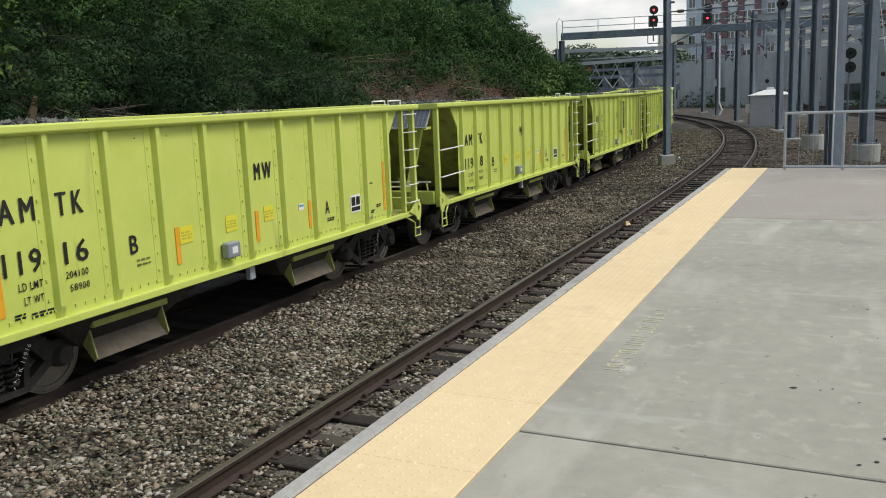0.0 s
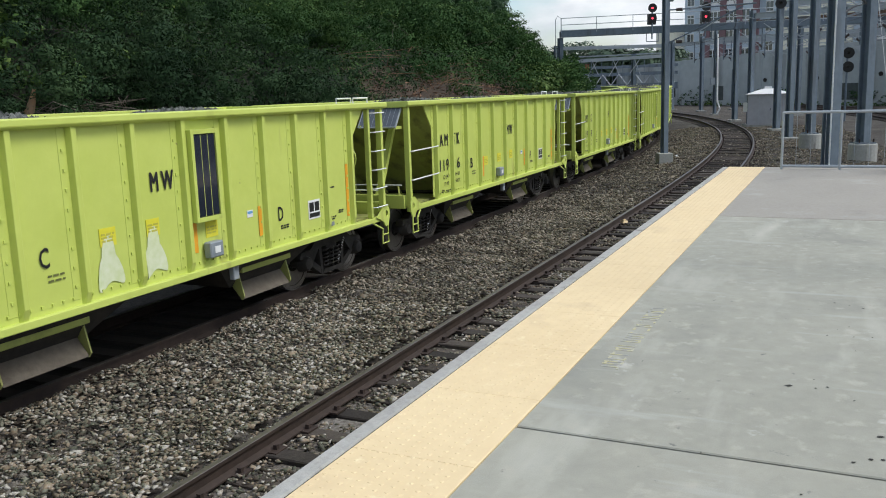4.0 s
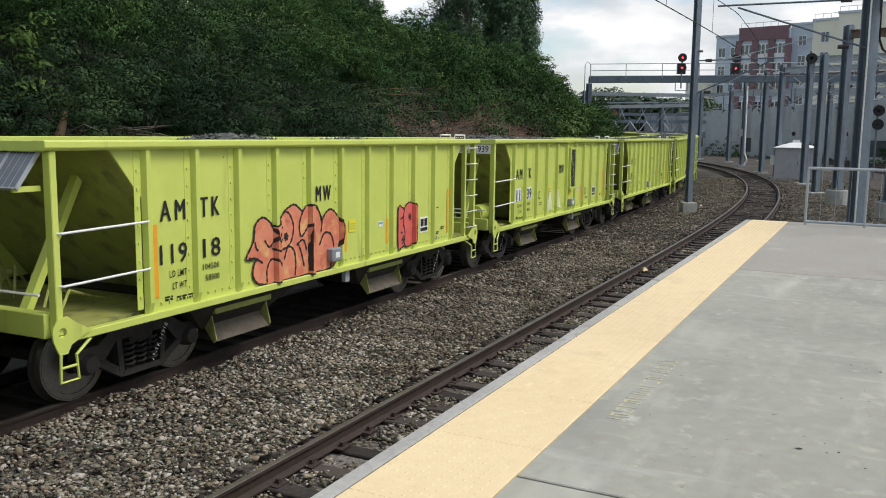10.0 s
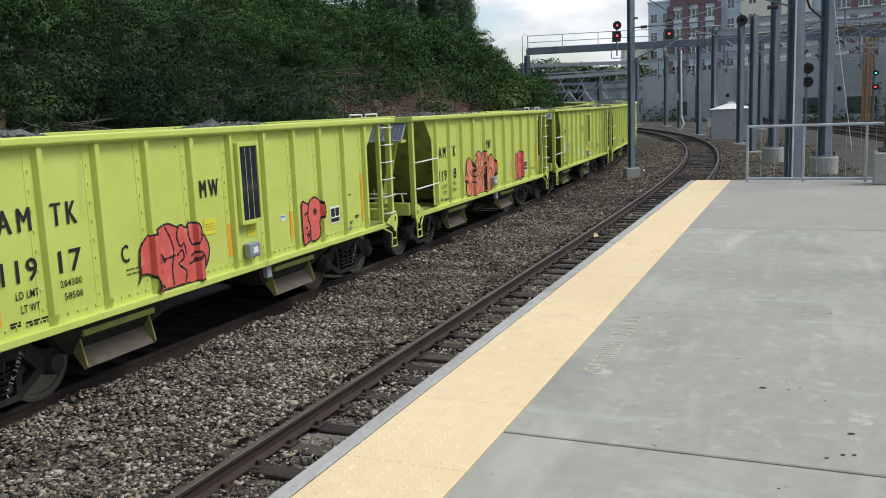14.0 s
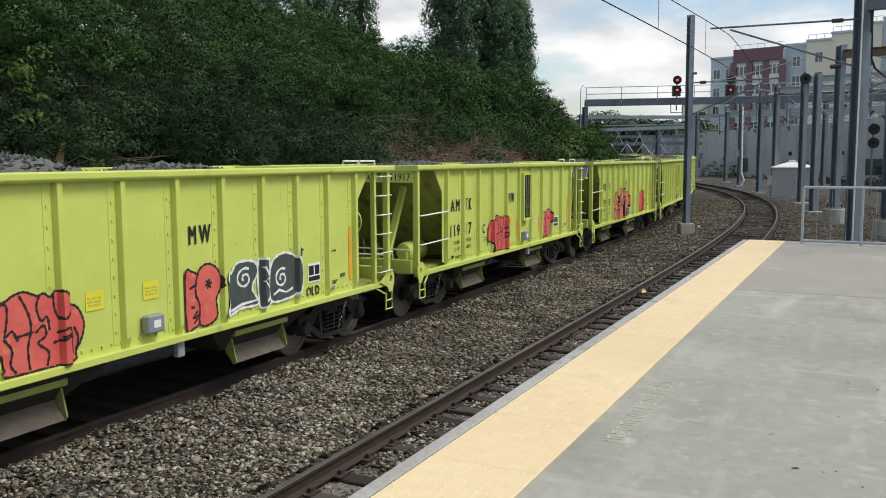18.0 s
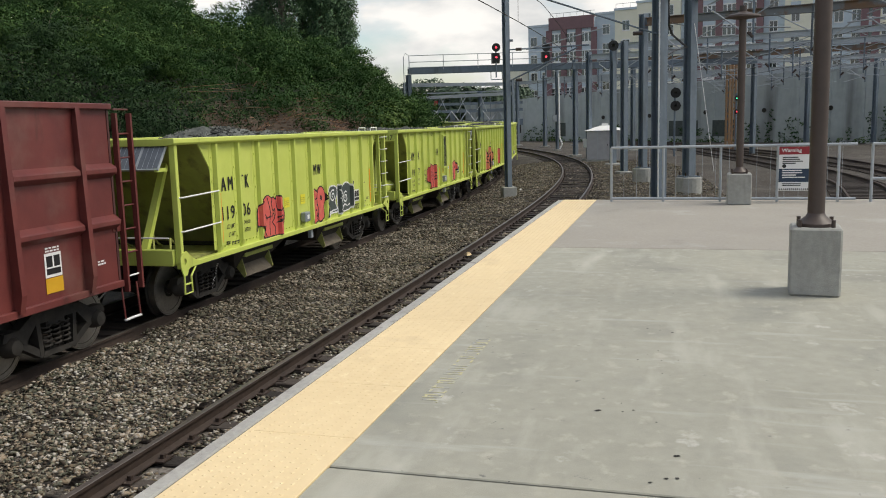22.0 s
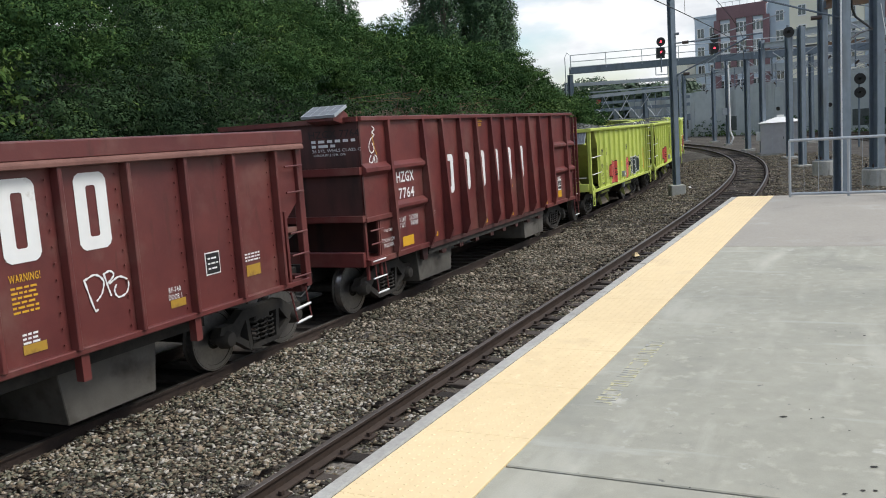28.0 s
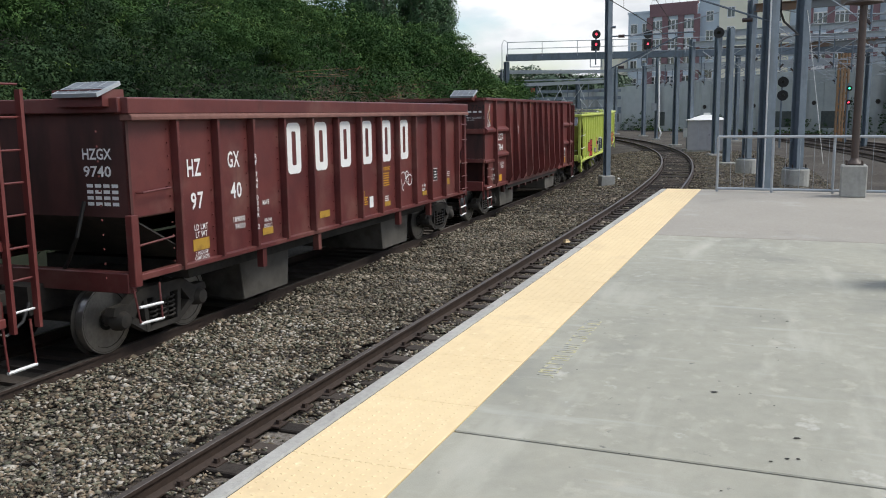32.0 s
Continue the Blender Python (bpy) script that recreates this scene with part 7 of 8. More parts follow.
# low leaves that close the ground between the clumps
n = 90000
a, l = q.uniform(4, 75, n), 4.3 + 13 * q.random(n) ** 1.3
keep = ~((a > 28) & (a < 48) & (l < 6.6))
a, l = a[keep], l[keep]
ln = LINE[((a + 40) * 10).astype(int)]
o = TRAIN_OFF - l
pp = np.stack([ln[:, 0] + o * np.cos(ln[:, 2]), ln[:, 1] - o * np.sin(ln[:, 2]), GROUND + np.interp(l, BANK_X, BANK_Z) + q.uniform(0.0, 0.25, len(a))], 1)
nn = np.array([0.4, -0.4, 0.7]) + q.normal(0, 0.45, pp.shape)
nn /= np.linalg.norm(nn, axis=1)[:, None]
tt = np.cross(nn, q.normal(size=nn.shape)); tt /= np.linalg.norm(tt, axis=1)[:, None]
bb, sz = np.cross(nn, tt), 0.07 * q.uniform(0.6, 1.4, len(a))[:, None]
vv = np.stack([pp - tt * sz, pp - bb * sz * 0.5, pp + tt * sz, pp + bb * sz * 0.5], 1).reshape(-1, 3)
tagged(part("ground_cover", big_mesh("ground_cover", vv, np.arange(len(vv)).reshape(-1, 4), M["leaf"]), None), "dark green ground cover between the shrubs", "shrubs", kind="stuff")
# low bright bushes at the foot near the far end
cc = []
for s in np.arange(44, 58, 0.9):
    l = 4.4 + q.uniform(0, 1.6)
    x, y, _ = on_line(s, TRAIN_OFF - l)
    cc.append((x, y, GROUND + hill_height(l) + 0.6 + q.uniform(0, 0.8)))
leaves("foot_bushes", cc, q.uniform(0.7, 1.3, len(cc)), 240, 0.085, M["leaf_bright"], 4, "bright green bushes at the foot of the bank")
# bare twigs, litter on the open soil, fallen branches
g = Geo()
for k in range(330):
    a, l = q.uniform(6, 60), q.uniform(4.4, 13)
    x, y, h = on_line(a, TRAIN_OFF - l)
    z = GROUND + hill_height(l) + q.uniform(0.3, 1.1)
    dx, dy, dz = q.normal(0, 0.35), q.normal(0, 0.35), q.uniform(-0.2, 0.6)
    g.tube([(x, y, z), (x + dx, y + dy, z + dz), (x + dx * 2.1 + q.normal(0, 0.1), y + dy * 2, z + dz * 1.7)], q.uniform(0.006, 0.014), 4, 0.003)
tagged(part("bare_twigs", g, M["bark"]), "bare grey twigs sticking out of the shrubs", "twigs", kind="stuff")
g = Geo()
for k in range(3200):
    a, l = q.uniform(27, 49), q.uniform(3.9, 7.6)
    x, y, h = on_line(a, TRAIN_OFF - l)
    z = GROUND + hill_height(l) + 0.02
    g.add([(x + q.normal(0, .06), y + q.normal(0, .06), z + q.uniform(0, .1)) for _ in range(3)], [(0, 1, 2)])
for k in range(240):
    a, l = q.uniform(27, 49), q.uniform(4.2, 7.8)
    x, y, h = on_line(a, TRAIN_OFF - l)
    z = GROUND + hill_height(l) + 0.05
    g.tube([(x, y, z), (x + q.normal(0, .5), y + q.normal(0, .5), z + q.uniform(-.1, .6)), (x + q.normal(0, .9), y + q.normal(0, .9), z + q.uniform(-.3, .5))], 0.015, 4, 0.005)
tagged(part("leaf_litter", g, M["litter"]), "brown leaf litter and roots on bare soil", "litter", kind="stuff")
x, y, _ = on_line(13.3, TRAIN_OFF - 5.2)
stump = tagged(part("broken_stump", Geo().tube([(x, y, 1.9), (x + 0.02, y + 0.02, 2.75), (x + 0.10, y + 0.04, 2.98), (x + 0.16, y + 0.06, 3.22)], 0.14, 8, 0.03), M["rust"]), "split orange-brown stump on the bank", "stump")
g = Geo()
for k in range(60):
    px, py, _ = on_line(q.uniform(13.2, 15.6), TRAIN_OFF - q.uniform(4.8, 5.5))
    z = 2.55 + q.uniform(-0.1, 0.3)
    g.tube([(px, py, z), (px + q.normal(0, .5), py + q.normal(0, .5), z + q.uniform(-.2, .25)), (px + q.normal(0, .9), py + q.normal(0, .9), z - q.uniform(0, .5))], 0.012, 4, 0.004)
tagged(part("cut_branches", g, M["bark"]), "heap of cut pale branches on the bank", "branches", kind="stuff")


# a taller bush with large yellow-green leaves beside the stump
cc = []
for k in range(26):
    px, py, _ = on_line(13.4 + q.normal(0, 0.45), TRAIN_OFF - 6.3 + q.normal(0, 0.35))
    cc.append((px, py, 3.3 + q.uniform(0, 1.7)))
leaves("broadleaf_bush", cc, q.uniform(0.2, 0.45, len(cc)), 260, 0.075, M["leaf_bright"], 41, "yellow-green bush with large leaves on the bank", spread=0.6)


def poplar(x, y, z, height, width, seed, name="poplar_tree"):
    """A tall narrow tree: tapered trunk, steep limbs, crown of upright clumps."""
    t = thing(name, "tall dark green poplar tree behind the bank", "tree", pose(x, y, z), "poplars behind the bank")
    r = np.random.default_rng(seed)
    part("trunk", Geo().tube([(0, 0, -1), (0.05, 0, height * 0.4), (0, 0.05, height * 0.95)], 0.28, 8, 0.04), M["bark"], t)
    cl, ra = [], []
    g = Geo()
    for k in range(190):
        u = r.uniform(-0.05, 1.0)
        w = width * (0.55 + 0.75 * math.sin(math.pi * min(1, u * 0.85 + 0.12))) * (1 - 0.8 * max(0.0, u) ** 2.2) * 0.85
        a, rad = r.uniform(0, 6.283), r.uniform(0.25, 1.0)
        p = (w * rad * math.cos(a), w * rad * math.sin(a), height * u)
        cl.append(p); ra.append(r.uniform(0.35, 0.68))
        if k % 4 == 0:
            g.tube([(0, 0, max(0.2, p[2] - 2.2)), (p[0] * 0.6, p[1] * 0.6, p[2] - 0.9), p], 0.06, 5, 0.015)
    tagged(part("limb_stuff", g, M["bark"], t), kind="stuff")
    leaves("crown", cl, ra, 560, 0.085, M["leaf_dark"], seed, "", squash=2.2, parent=t, spread=0.45, up=0.0)
    return t


for k, (az, rr, h, w) in enumerate(((-0.7, 66, 13.5, 1.35), (0.6, 64, 15.5, 1.5), (1.9, 66, 15.0, 1.6), (3.1, 65, 11.2, 1.45), (4.25, 66, 8.2, 1.3), (-6.0, 60, 13.5, 1.3), (-7.6, 58, 14.5, 1.7), (-9.4, 57, 13.5, 1.8), (-12.0, 56, 13.0, 1.8))):
    poplar(rr * math.sin(radians(az)), rr * math.cos(radians(az)), 6.8, h, w, 60 + k)


# ---------- yard beyond the platform ----------
def swept_path(name, pts, prof, mat, parent=None, z=0.0, off=0.0):
    """A profile swept along a smooth line through a few places on the ground."""
    p = [Vector((*a, 0)) for a in pts]
    p = [p[0] * 2 - p[1]] + p + [p[-1] * 2 - p[-2]]
    dense = []
    for i in range(1, len(p) - 2):
        for t in np.linspace(0, 1, 8, endpoint=False):
            dense.append(0.5 * (2 * p[i] + (p[i + 1] - p[i - 1]) * t + (2 * p[i - 1] - 5 * p[i] + 4 * p[i + 1] - p[i + 2]) * t * t + (3 * p[i] - p[i - 1] - 3 * p[i + 1] + p[i + 2]) * t ** 3))
    dense.append(p[-2])
    g = Geo(); n = len(prof)
    for i, c in enumerate(dense):
        d = (dense[min(i + 1, len(dense) - 1)] - dense[max(i - 1, 0)]).normalized()
        s = Vector((d.y, -d.x, 0))
        g.v += [tuple(c + s * (off + a) + Vector((0, 0, z + b))) for a, b in prof]
    for i in range(len(dense) - 1):
        g.f += [(i * n + j, i * n + (j + 1) % n, (i + 1) * n + (j + 1) % n, (i + 1) * n + j) for j in range(n)]
    part(name, g, mat, parent)
    return dense


def yard_track(pts, label):
    t = thing("track", label, "railway track", kind="structure")
    for off in (-0.755, 0.755):
        dense = swept_path("rail", pts, RAIL, M["rail_side"], t, RZ + 0.02, off)
    g = Geo()
    total = 0.0
    for a, b in zip(dense, dense[1:]):
        d = (b - a); L = d.length; k = total
        while k < L:
            c = a + d * (k / L)
            g.box(-1.25, 1.25, -0.11, 0.11, -0.12, 0.07, Matrix.Translation((c.x, c.y, GROUND)) @ Matrix.Rotation(math.atan2(d.y, d.x) - math.pi / 2, 4, "Z"))
            k += 0.55
        total = k - L
    tagged(part("sleepers", g, M["tie"], t), kind="stuff")


yard_track([(14.6, 17.5), (19.6, 25.6), (22.5, 30.4), (24.8, 35.6), (27.8, 44.4), (30.2, 53.9), (34.1, 71.1), (36.0, 90.0), (34.0, 112.0)], "rusty curved yard track on dark sleepers")
yard_track([(23.5, 24.0), (28.3, 35.4), (29.8, 39.7), (32.8, 49.5), (34.4, 58.9), (36.2, 72.1), (37.0, 88.0), (35.5, 108.0)], "rusty yard track near the retaining wall")

# retaining wall in cast panels
wall = thing("wall_retaining", "stained grey concrete retaining wall with joints and vines", "wall", kind="structure")
A0, A1 = Vector((25.2, 115.0, 0)), Vector((70.0, 28.6, 0))
along = (A1 - A0).normalized(); out = Vector((along.y, -along.x, 0))
wl_len = (A1 - A0).length
ang = math.atan2(along.y, along.x)
k = 0.0
while k < wl_len - 0.1:
    w = min(3.0, wl_len - k)
    top = 4.6 + 1.6 * min(1, (k + w / 2) / 48)
    part("wall_panel", Geo().box(k + 0.012, k + w - 0.012, -0.4, 0.0, GROUND - 0.5, top), M["wall"], wall, at=Matrix.Translation(A0) @ Matrix.Rotation(ang, 4, "Z"))
    k += 3.0
part("wall_core", Geo().box(0, wl_len, 0.06, 0.3, GROUND - 0.5, 4.5), M["bogie"], wall, at=Matrix.Translation(A0) @ Matrix.Rotation(ang, 4, "Z"))
part("coping", Geo().box(0, wl_len, -0.30, -0.05, 4.3, 4.55), M["wall"], wall, at=Matrix.Translation(A0) @ Matrix.Rotation(ang, 4, "Z"))
wallpose = Matrix.Translation(A0) @ Matrix.Rotation(ang, 4, "Z")
q = np.random.default_rng(8)
g = Geo()
for k in (17.0, 24.5, 31, 38.0, 44.5, 51, 58, 64):
    g.lathe([(0.22, -0.42), (0.22, -0.50), (0.15, -0.50), (0.15, -0.41)], 10, "y", wallpose @ Matrix.Translation((k, 0, 2.6 + 0.3 * math.sin(k))))
tagged(part("drain_pipes", g, M["bogie"], wall), kind="stuff")
vines, vr = [], []
for k in np.arange(8, wl_len, 0.8):
    if math.sin(k * 0.55) > 0.15:
        for z in np.arange(0, q.uniform(0.6, 2.6), 0.4):
            p = wallpose @ Vector((k + q.normal(0, 0.25), -0.5, GROUND + z)); vines.append(tuple(p)); vr.append(q.uniform(0.2, 0.4))
for k in q.uniform(40, wl_len - 2, 22):
    for z in np.arange(0, q.uniform(1.2, 3.4), 0.3):
        vines.append(tuple(wallpose @ Vector((k + q.normal(0, 0.12), -0.55, GROUND + z)))); vr.append(q.uniform(0.12, 0.25))
leaves("wall_vines", vines, vr, 170, 0.12, M["leaf"], 9, "", parent=wall)
for k, w in ((33.5, 3.6), (38.8, 3.0), (17, 1.6)):
    part("wall_paint", Geo().box(k, k + w, -0.405, -0.401, 0.3, 1.9), M["spray_dark"], wall, "dark painted patch", at=wallpose)
tagged(leaves("wall_foot_weeds", [tuple(wallpose @ Vector((k, -1.2 + q.normal(0, 0.4), GROUND + 0.1))) for k in np.arange(4, wl_len, 0.9)], q.uniform(0.2, 0.6, int((wl_len - 4) / 0.9) + 1), 130, 0.13, M["leaf_bright"], 10, "green weeds along the foot of the wall"), category="weeds")


def column(g, x, y, z0, z1, w, d=None):
    """An H-section post: two flanges and a web."""
    d = d or w
    t = 0.02 + w * 0.05
    m = Matrix.Translation((x, y, 0)) @ Matrix.Rotation(radians(24), 4, "Z")
    a, b, c = w / 2, d / 2, t / 2
    g.prism([(-a, -b), (a, -b), (a, -b + t), (c, -b + t), (c, b - t), (a, b - t), (a, b), (-a, b), (-a, b - t), (-c, b - t), (-c, -b + t), (-a, -b + t)], "z", z0, z1, m)


def pole(x, y, z1, w, z0=GROUND, drum=0.0, label="grey steel catenary pole", group="catenary poles"):
    t = thing("catenary_pole", label, "pole", group=group)
    g = Geo(); column(g, x, y, z0 + (0.7 if drum else 0.12), z1, w)
    part("column", g, M["column"], t)
    if drum:
        n = 20
        prof = [(drum * (1 + 0.03 * (i % 2)), 0) for i in range(n)]
        part("foundation", Geo().lathe([(drum, -0.3), (drum, 0.62), (drum * 0.95, 0.66)], 18, "z", Matrix.Translation((x, y, z0))), M["block"], t, "round concrete foundation")
        part("base_plate", Geo().box(x - w * 0.9, x + w * 0.9, y - w * 0.9, y + w * 0.9, z0 + 0.66, z0 + 0.71), M["column"], t)
        for a in (-1, 1):
            for b in (-1, 1):
                part("anchor_bolt", Geo().lathe([(0.03, 0.7), (0.03, 0.84)], 6, "z", Matrix.Translation((x + a * w * 0.72, y + b * w * 0.72, z0))), M["rail_side"], t)
    else:
        part("foundation", Geo().box(x - w * 1.3, x + w * 1.3, y - w * 1.3, y + w * 1.3, z0 - 0.3, z0 + 0.14), M["block"], t, "square concrete foundation", 0.02)
    return t


def cantilever(t, root, tip, z0, z1, sag=1.5):
    """Bracket arms that hold the wires out from a pole: tubes, tie and insulators."""
    rx, ry = root; tx, ty = tip
    mix = lambda a: (rx + (tx - rx) * a, ry + (ty - ry) * a)
    part("top_arm", Geo().tube([(*mix(0), z1), (*mix(1.0), z1 + 0.04)], 0.03, 6), M["column"], t)
    part("brace_arm", Geo().tube([(*mix(0), z0), (*mix(0.86), z1 - 0.04)], 0.03, 6), M["column"], t)
    part("steady_arm", Geo().tube([(*mix(0.35), z0 + 0.35), (*mix(0.7), z1 - sag + 0.25), (*mix(0.98), z1 - sag)], 0.018, 6), M["galv"], t)
    for z, a in ((z1, 0.12), (z0 + 0.08, 0.12)):
        p, r = mix(a), mix(a + 0.07)
        part("insulator", Geo().tube([(*p, z), (*r, z)], 0.06, 8), M["brown"], t)


def portal(x, y, L, z, w, n_drops, d=(0.75, -0.66), far=True, rusty=False, drum=0.0, seed=0, ptop=None):
    """A pole with a beam across the tracks, hanging tubes and arms for the wires."""
    t = pole(x, y, ptop or z + 0.35, w, drum=drum, label="grey steel portal carrying overhead wire arms")
    r = random.Random(seed)
    e = (x + d[0] * L, y + d[1] * L)
    mat = M["rust_beam"] if rusty else M["galv"]
    g = Geo()
    for dz in (-0.16, 0.16):
        g.beam((x, y, z + dz), (*e, z + dz), 0.22, 0.03)
    g.beam((x, y, z), (*e, z), 0.03, 0.30)
    part("beam", g, mat, t)
    if far:
        g = Geo(); column(g, e[0], e[1], GROUND, z + 0.3, w); part("column", g, M["column"], t)
    for k in range(n_drops):
        a = (k + 0.6) / n_drops * L + r.uniform(-0.5, 0.5)
        p = (x + d[0] * a, y + d[1] * a)
        part("drop_tube", Geo().tube([(*p, z + 0.1), (*p, z - 1.9)], 0.045, 6), M["column"], t)
        s = r.choice((-1, 1))
        q1 = (p[0] + s * d[0] * 1.7, p[1] + s * d[1] * 1.7)
        part("top_arm", Geo().tube([(*p, z - 0.45), (p[0] + s * d[0] * 1.0, p[1] + s * d[1] * 1.0, z - 0.15), (*q1, z - 0.4)], 0.03, 6), M["galv"], t)
        part("brace_arm", Geo().tube([(*p, z - 1.75), (*q1, z - 0.5)], 0.03, 6), M["galv"], t)
        part("steady_arm", Geo().tube([(p[0] - s * d[0] * 0.6, p[1] - s * d[1] * 0.6, z - 1.3), (p[0] + s * d[0] * 1.5, p[1] + s * d[1] * 1.5, z - 1.85)], 0.022, 6), M["galv"], t)
        part("stay_tube", Geo().tube([(p[0] - s * d[0] * 1.5, p[1] - s * d[1] * 1.5, z - 0.1), (*p, z - 0.95), (p[0] + s * d[0] * 0.5, p[1] + s * d[1] * 0.5, z - 1.0)], 0.028, 6), M["galv"], t)
        part("registration_tube", Geo().tube([(p[0] - s * d[0] * 1.3, p[1] - s * d[1] * 1.3, z - 1.45), (p[0] + s * d[0] * 1.2, p[1] + s * d[1] * 1.2, z - 1.25)], 0.028, 6), M["galv"], t)
        part("insulator", Geo().tube([(*p, z - 1.7), (p[0] + s * d[0] * 0.2, p[1] + s * d[1] * 0.2, z - 1.5)], 0.065, 8), M["brown"], t)
    return t


# pole between the two near tracks
p1 = pole(9.0, 33.3, 8.02, 0.21, z0=0.0, label="slim grey steel pole standing in the ballast")
cantilever(p1, (9.0, 33.3), (11.9, 31.9), 4.25, 5.5, 0.5)
part("top_bracket", Geo().tube([(9.0, 33.3, 5.85), (9.25, 33.2, 5.85)], 0.05, 6), M["column"], p1)
# pole with conduit just past the platform end
pa = pole(11.6, 25.0, 12.5, 0.34, label="tall grey steel pole with a white conduit past the platform end")
cantilever(pa, (11.6, 25.0), (7.9, 27.0), 5.25, 6.62, 1.6)
part("conduit", Geo().tube([(11.50, 24.80, GROUND), (11.50, 24.80, 9.5)], 0.028, 6), M["white"], pa, "thin white conduit")
part("cable_loop", Geo().tube([(11.81, 24.9, 11.5), (11.81, 24.9, 7.6), (11.82, 24.9, 6.3), (11.98, 25.2, 5.55), (12.72, 26.5, 5.38), (15.45, 31.0, 5.33), (13.53, 28.0, 5.0), (11.78, 25.0, 4.62)], 0.035, 6), M["black"], pa, "thick hanging cable")
part("beam", Geo().beam((11.6, 25.0, 7.0), (30, 11.0, 7.0), 0.24, 0.34), M["column"], pa)
pb = portal(15.75, 31.3, 26, 7.25, 0.36, 6, drum=0.5, seed=3, d=(0.70, -0.71))
part("guy_rod", Geo().tube([(15.8, 31.1, 6.2), (16.6, 30.9, 0.6)], 0.011, 5), M["white"], pb)
portal(16.5, 37.4, 30, 6.95, 0.30, 7, drum=0.46, seed=4, rusty=True)
portal(20.2, 50.3, 30, 6.9, 0.30, 9, seed=5, ptop=6.95)
portal(20.9, 50.4 + 6, 32, 6.7, 0.30, 9, seed=6)
portal(22.1, 58.6 + 4, 30, 6.6, 0.30, 9, seed=7, rusty=True)
portal(25.9, 82.4, 30, 6.4, 0.3, 8, seed=8, d=(0.86, -0.5))
portal(24.9, 88.8, 30, 6.3, 0.3, 8, seed=9, d=(0.86, -0.5))
portal(29.0, 68.0, 22, 6.6, 0.3, 7, seed=10, d=(0.86, -0.5))
for x, y, z, w in ((42.0, 76.0, 6.25, 0.32), (45.6, 69.0, 6.8, 0.32), (48.5, 64.0, 6.9, 0.32), (17.9, 43.0, 6.6, 0.28), (29.5, 84.0, 3.6, 0.25)):
    pole(x, y, z, w)
lm = pole(24.4, 74.0, 6.8, 0.22, label="grey pole with a pale conduit and cable box")
part("conduit", Geo().tube([(24.5, 73.8, GROUND), (24.75, 73.7, 0.3), (24.55, 73.8, 0.9), (24.5, 73.85, 6.5)], 0.07, 6), M["white"], lm)
part("meter_box", Geo().box(23.9, 24.25, 73.6, 73.9, 2.3, 2.9), M["greybox"], lm)

# a portal beyond the signal bridge, with light struts under its beams
fp = thing("catenary_portal", "pale steel portal with struts beyond the signal bridge", "portal")
for x, y, z1 in ((10.9, 74.3, 6.0), (17.2, 73.1, 5.1), (19.9, 72.4, 6.0)):
    g = Geo(); column(g, x, y, GROUND, z1, 0.28); part("column", g, M["column"], fp)
part("beam", Geo().beam((10.9, 74.3, 5.77), (19.9, 72.4, 5.62), 0.25, 0.28), M["galv"], fp)
part("beam", Geo().beam((10.9, 74.3, 4.62), (19.9, 72.4, 4.82), 0.25, 0.27), M["galv"], fp)
part("beam", Geo().beam((10.9, 74.6, 5.02), (19.9, 72.7, 5.06), 0.2, 0.10), M["galv"], fp)
for k in range(7):
    x = 12.6 + 0.85 * k
    y = 74.3 - (x - 10.9) * 0.211 - 0.2
    part("strut", Geo().tube([(x, y, 3.3 + 0.1 * (k % 3)), (x + (0.8 if k % 2 else -0.5), y, 4.6)], 0.035, 5), M["galv"], fp)
    part("drop_tube", Geo().tube([(x + 0.3, y, 2.9), (x + 0.3, y, 4.6)], 0.03, 5), M["column"], fp)
part("marker", Geo().box(13.2, 13.55, 73.4, 73.45, 3.9, 4.35), M["signred"], fp, "small red marker plate")

# overhead wires of the near track, with droppers
wires = thing("overhead_wires", "thin dark overhead contact wires with droppers", "wires")
for z, sag, rad in ((6.5, 0.45, 0.011), (5.5, 0.0, 0.012)):
    pts = []
    for s in np.arange(-20, 31, 1.0):
        x, y, _ = on_line(s, -0.2)
        pts.append((x, y, z - sag * math.sin(math.pi * min(1, max(0, (s + 20) / 50)))))
    for s in np.arange(31, 80, 2.0):
        x, y, _ = on_line(s, -0.2)
        pts.append((x, y, z - sag * math.sin(math.pi * min(1, max(0, (s - 31) / 40)))))
    part("wire", Geo().tube(pts, rad, 5), M["bogie"], wires)
for s in (6.5, 13.5, 20.5, 26):
    x, y, _ = on_line(s, -0.2)
    part("dropper", Geo().tube([(x, y, 5.51), (x, y, 6.49 - 0.45 * math.sin(math.pi * (s + 20) / 50))], 0.006, 4), M["bogie"], wires)
for k, (a, b, z) in enumerate((((20, 48), (34, 92), 5.2), ((26, 44), (37, 90), 5.2), ((24, 46), (36, 92), 6.1), ((30, 42), (42, 70), 5.2), ((23, 28), (34, 66), 5.2), ((23, 28), (34, 66), 6.2))):
    part("wire", Geo().tube([(*a, z), ((a[0] + b[0]) / 2, (a[1] + b[1]) / 2, z - 0.12), (*b, z)], 0.012, 4), M["bogie"], wires)


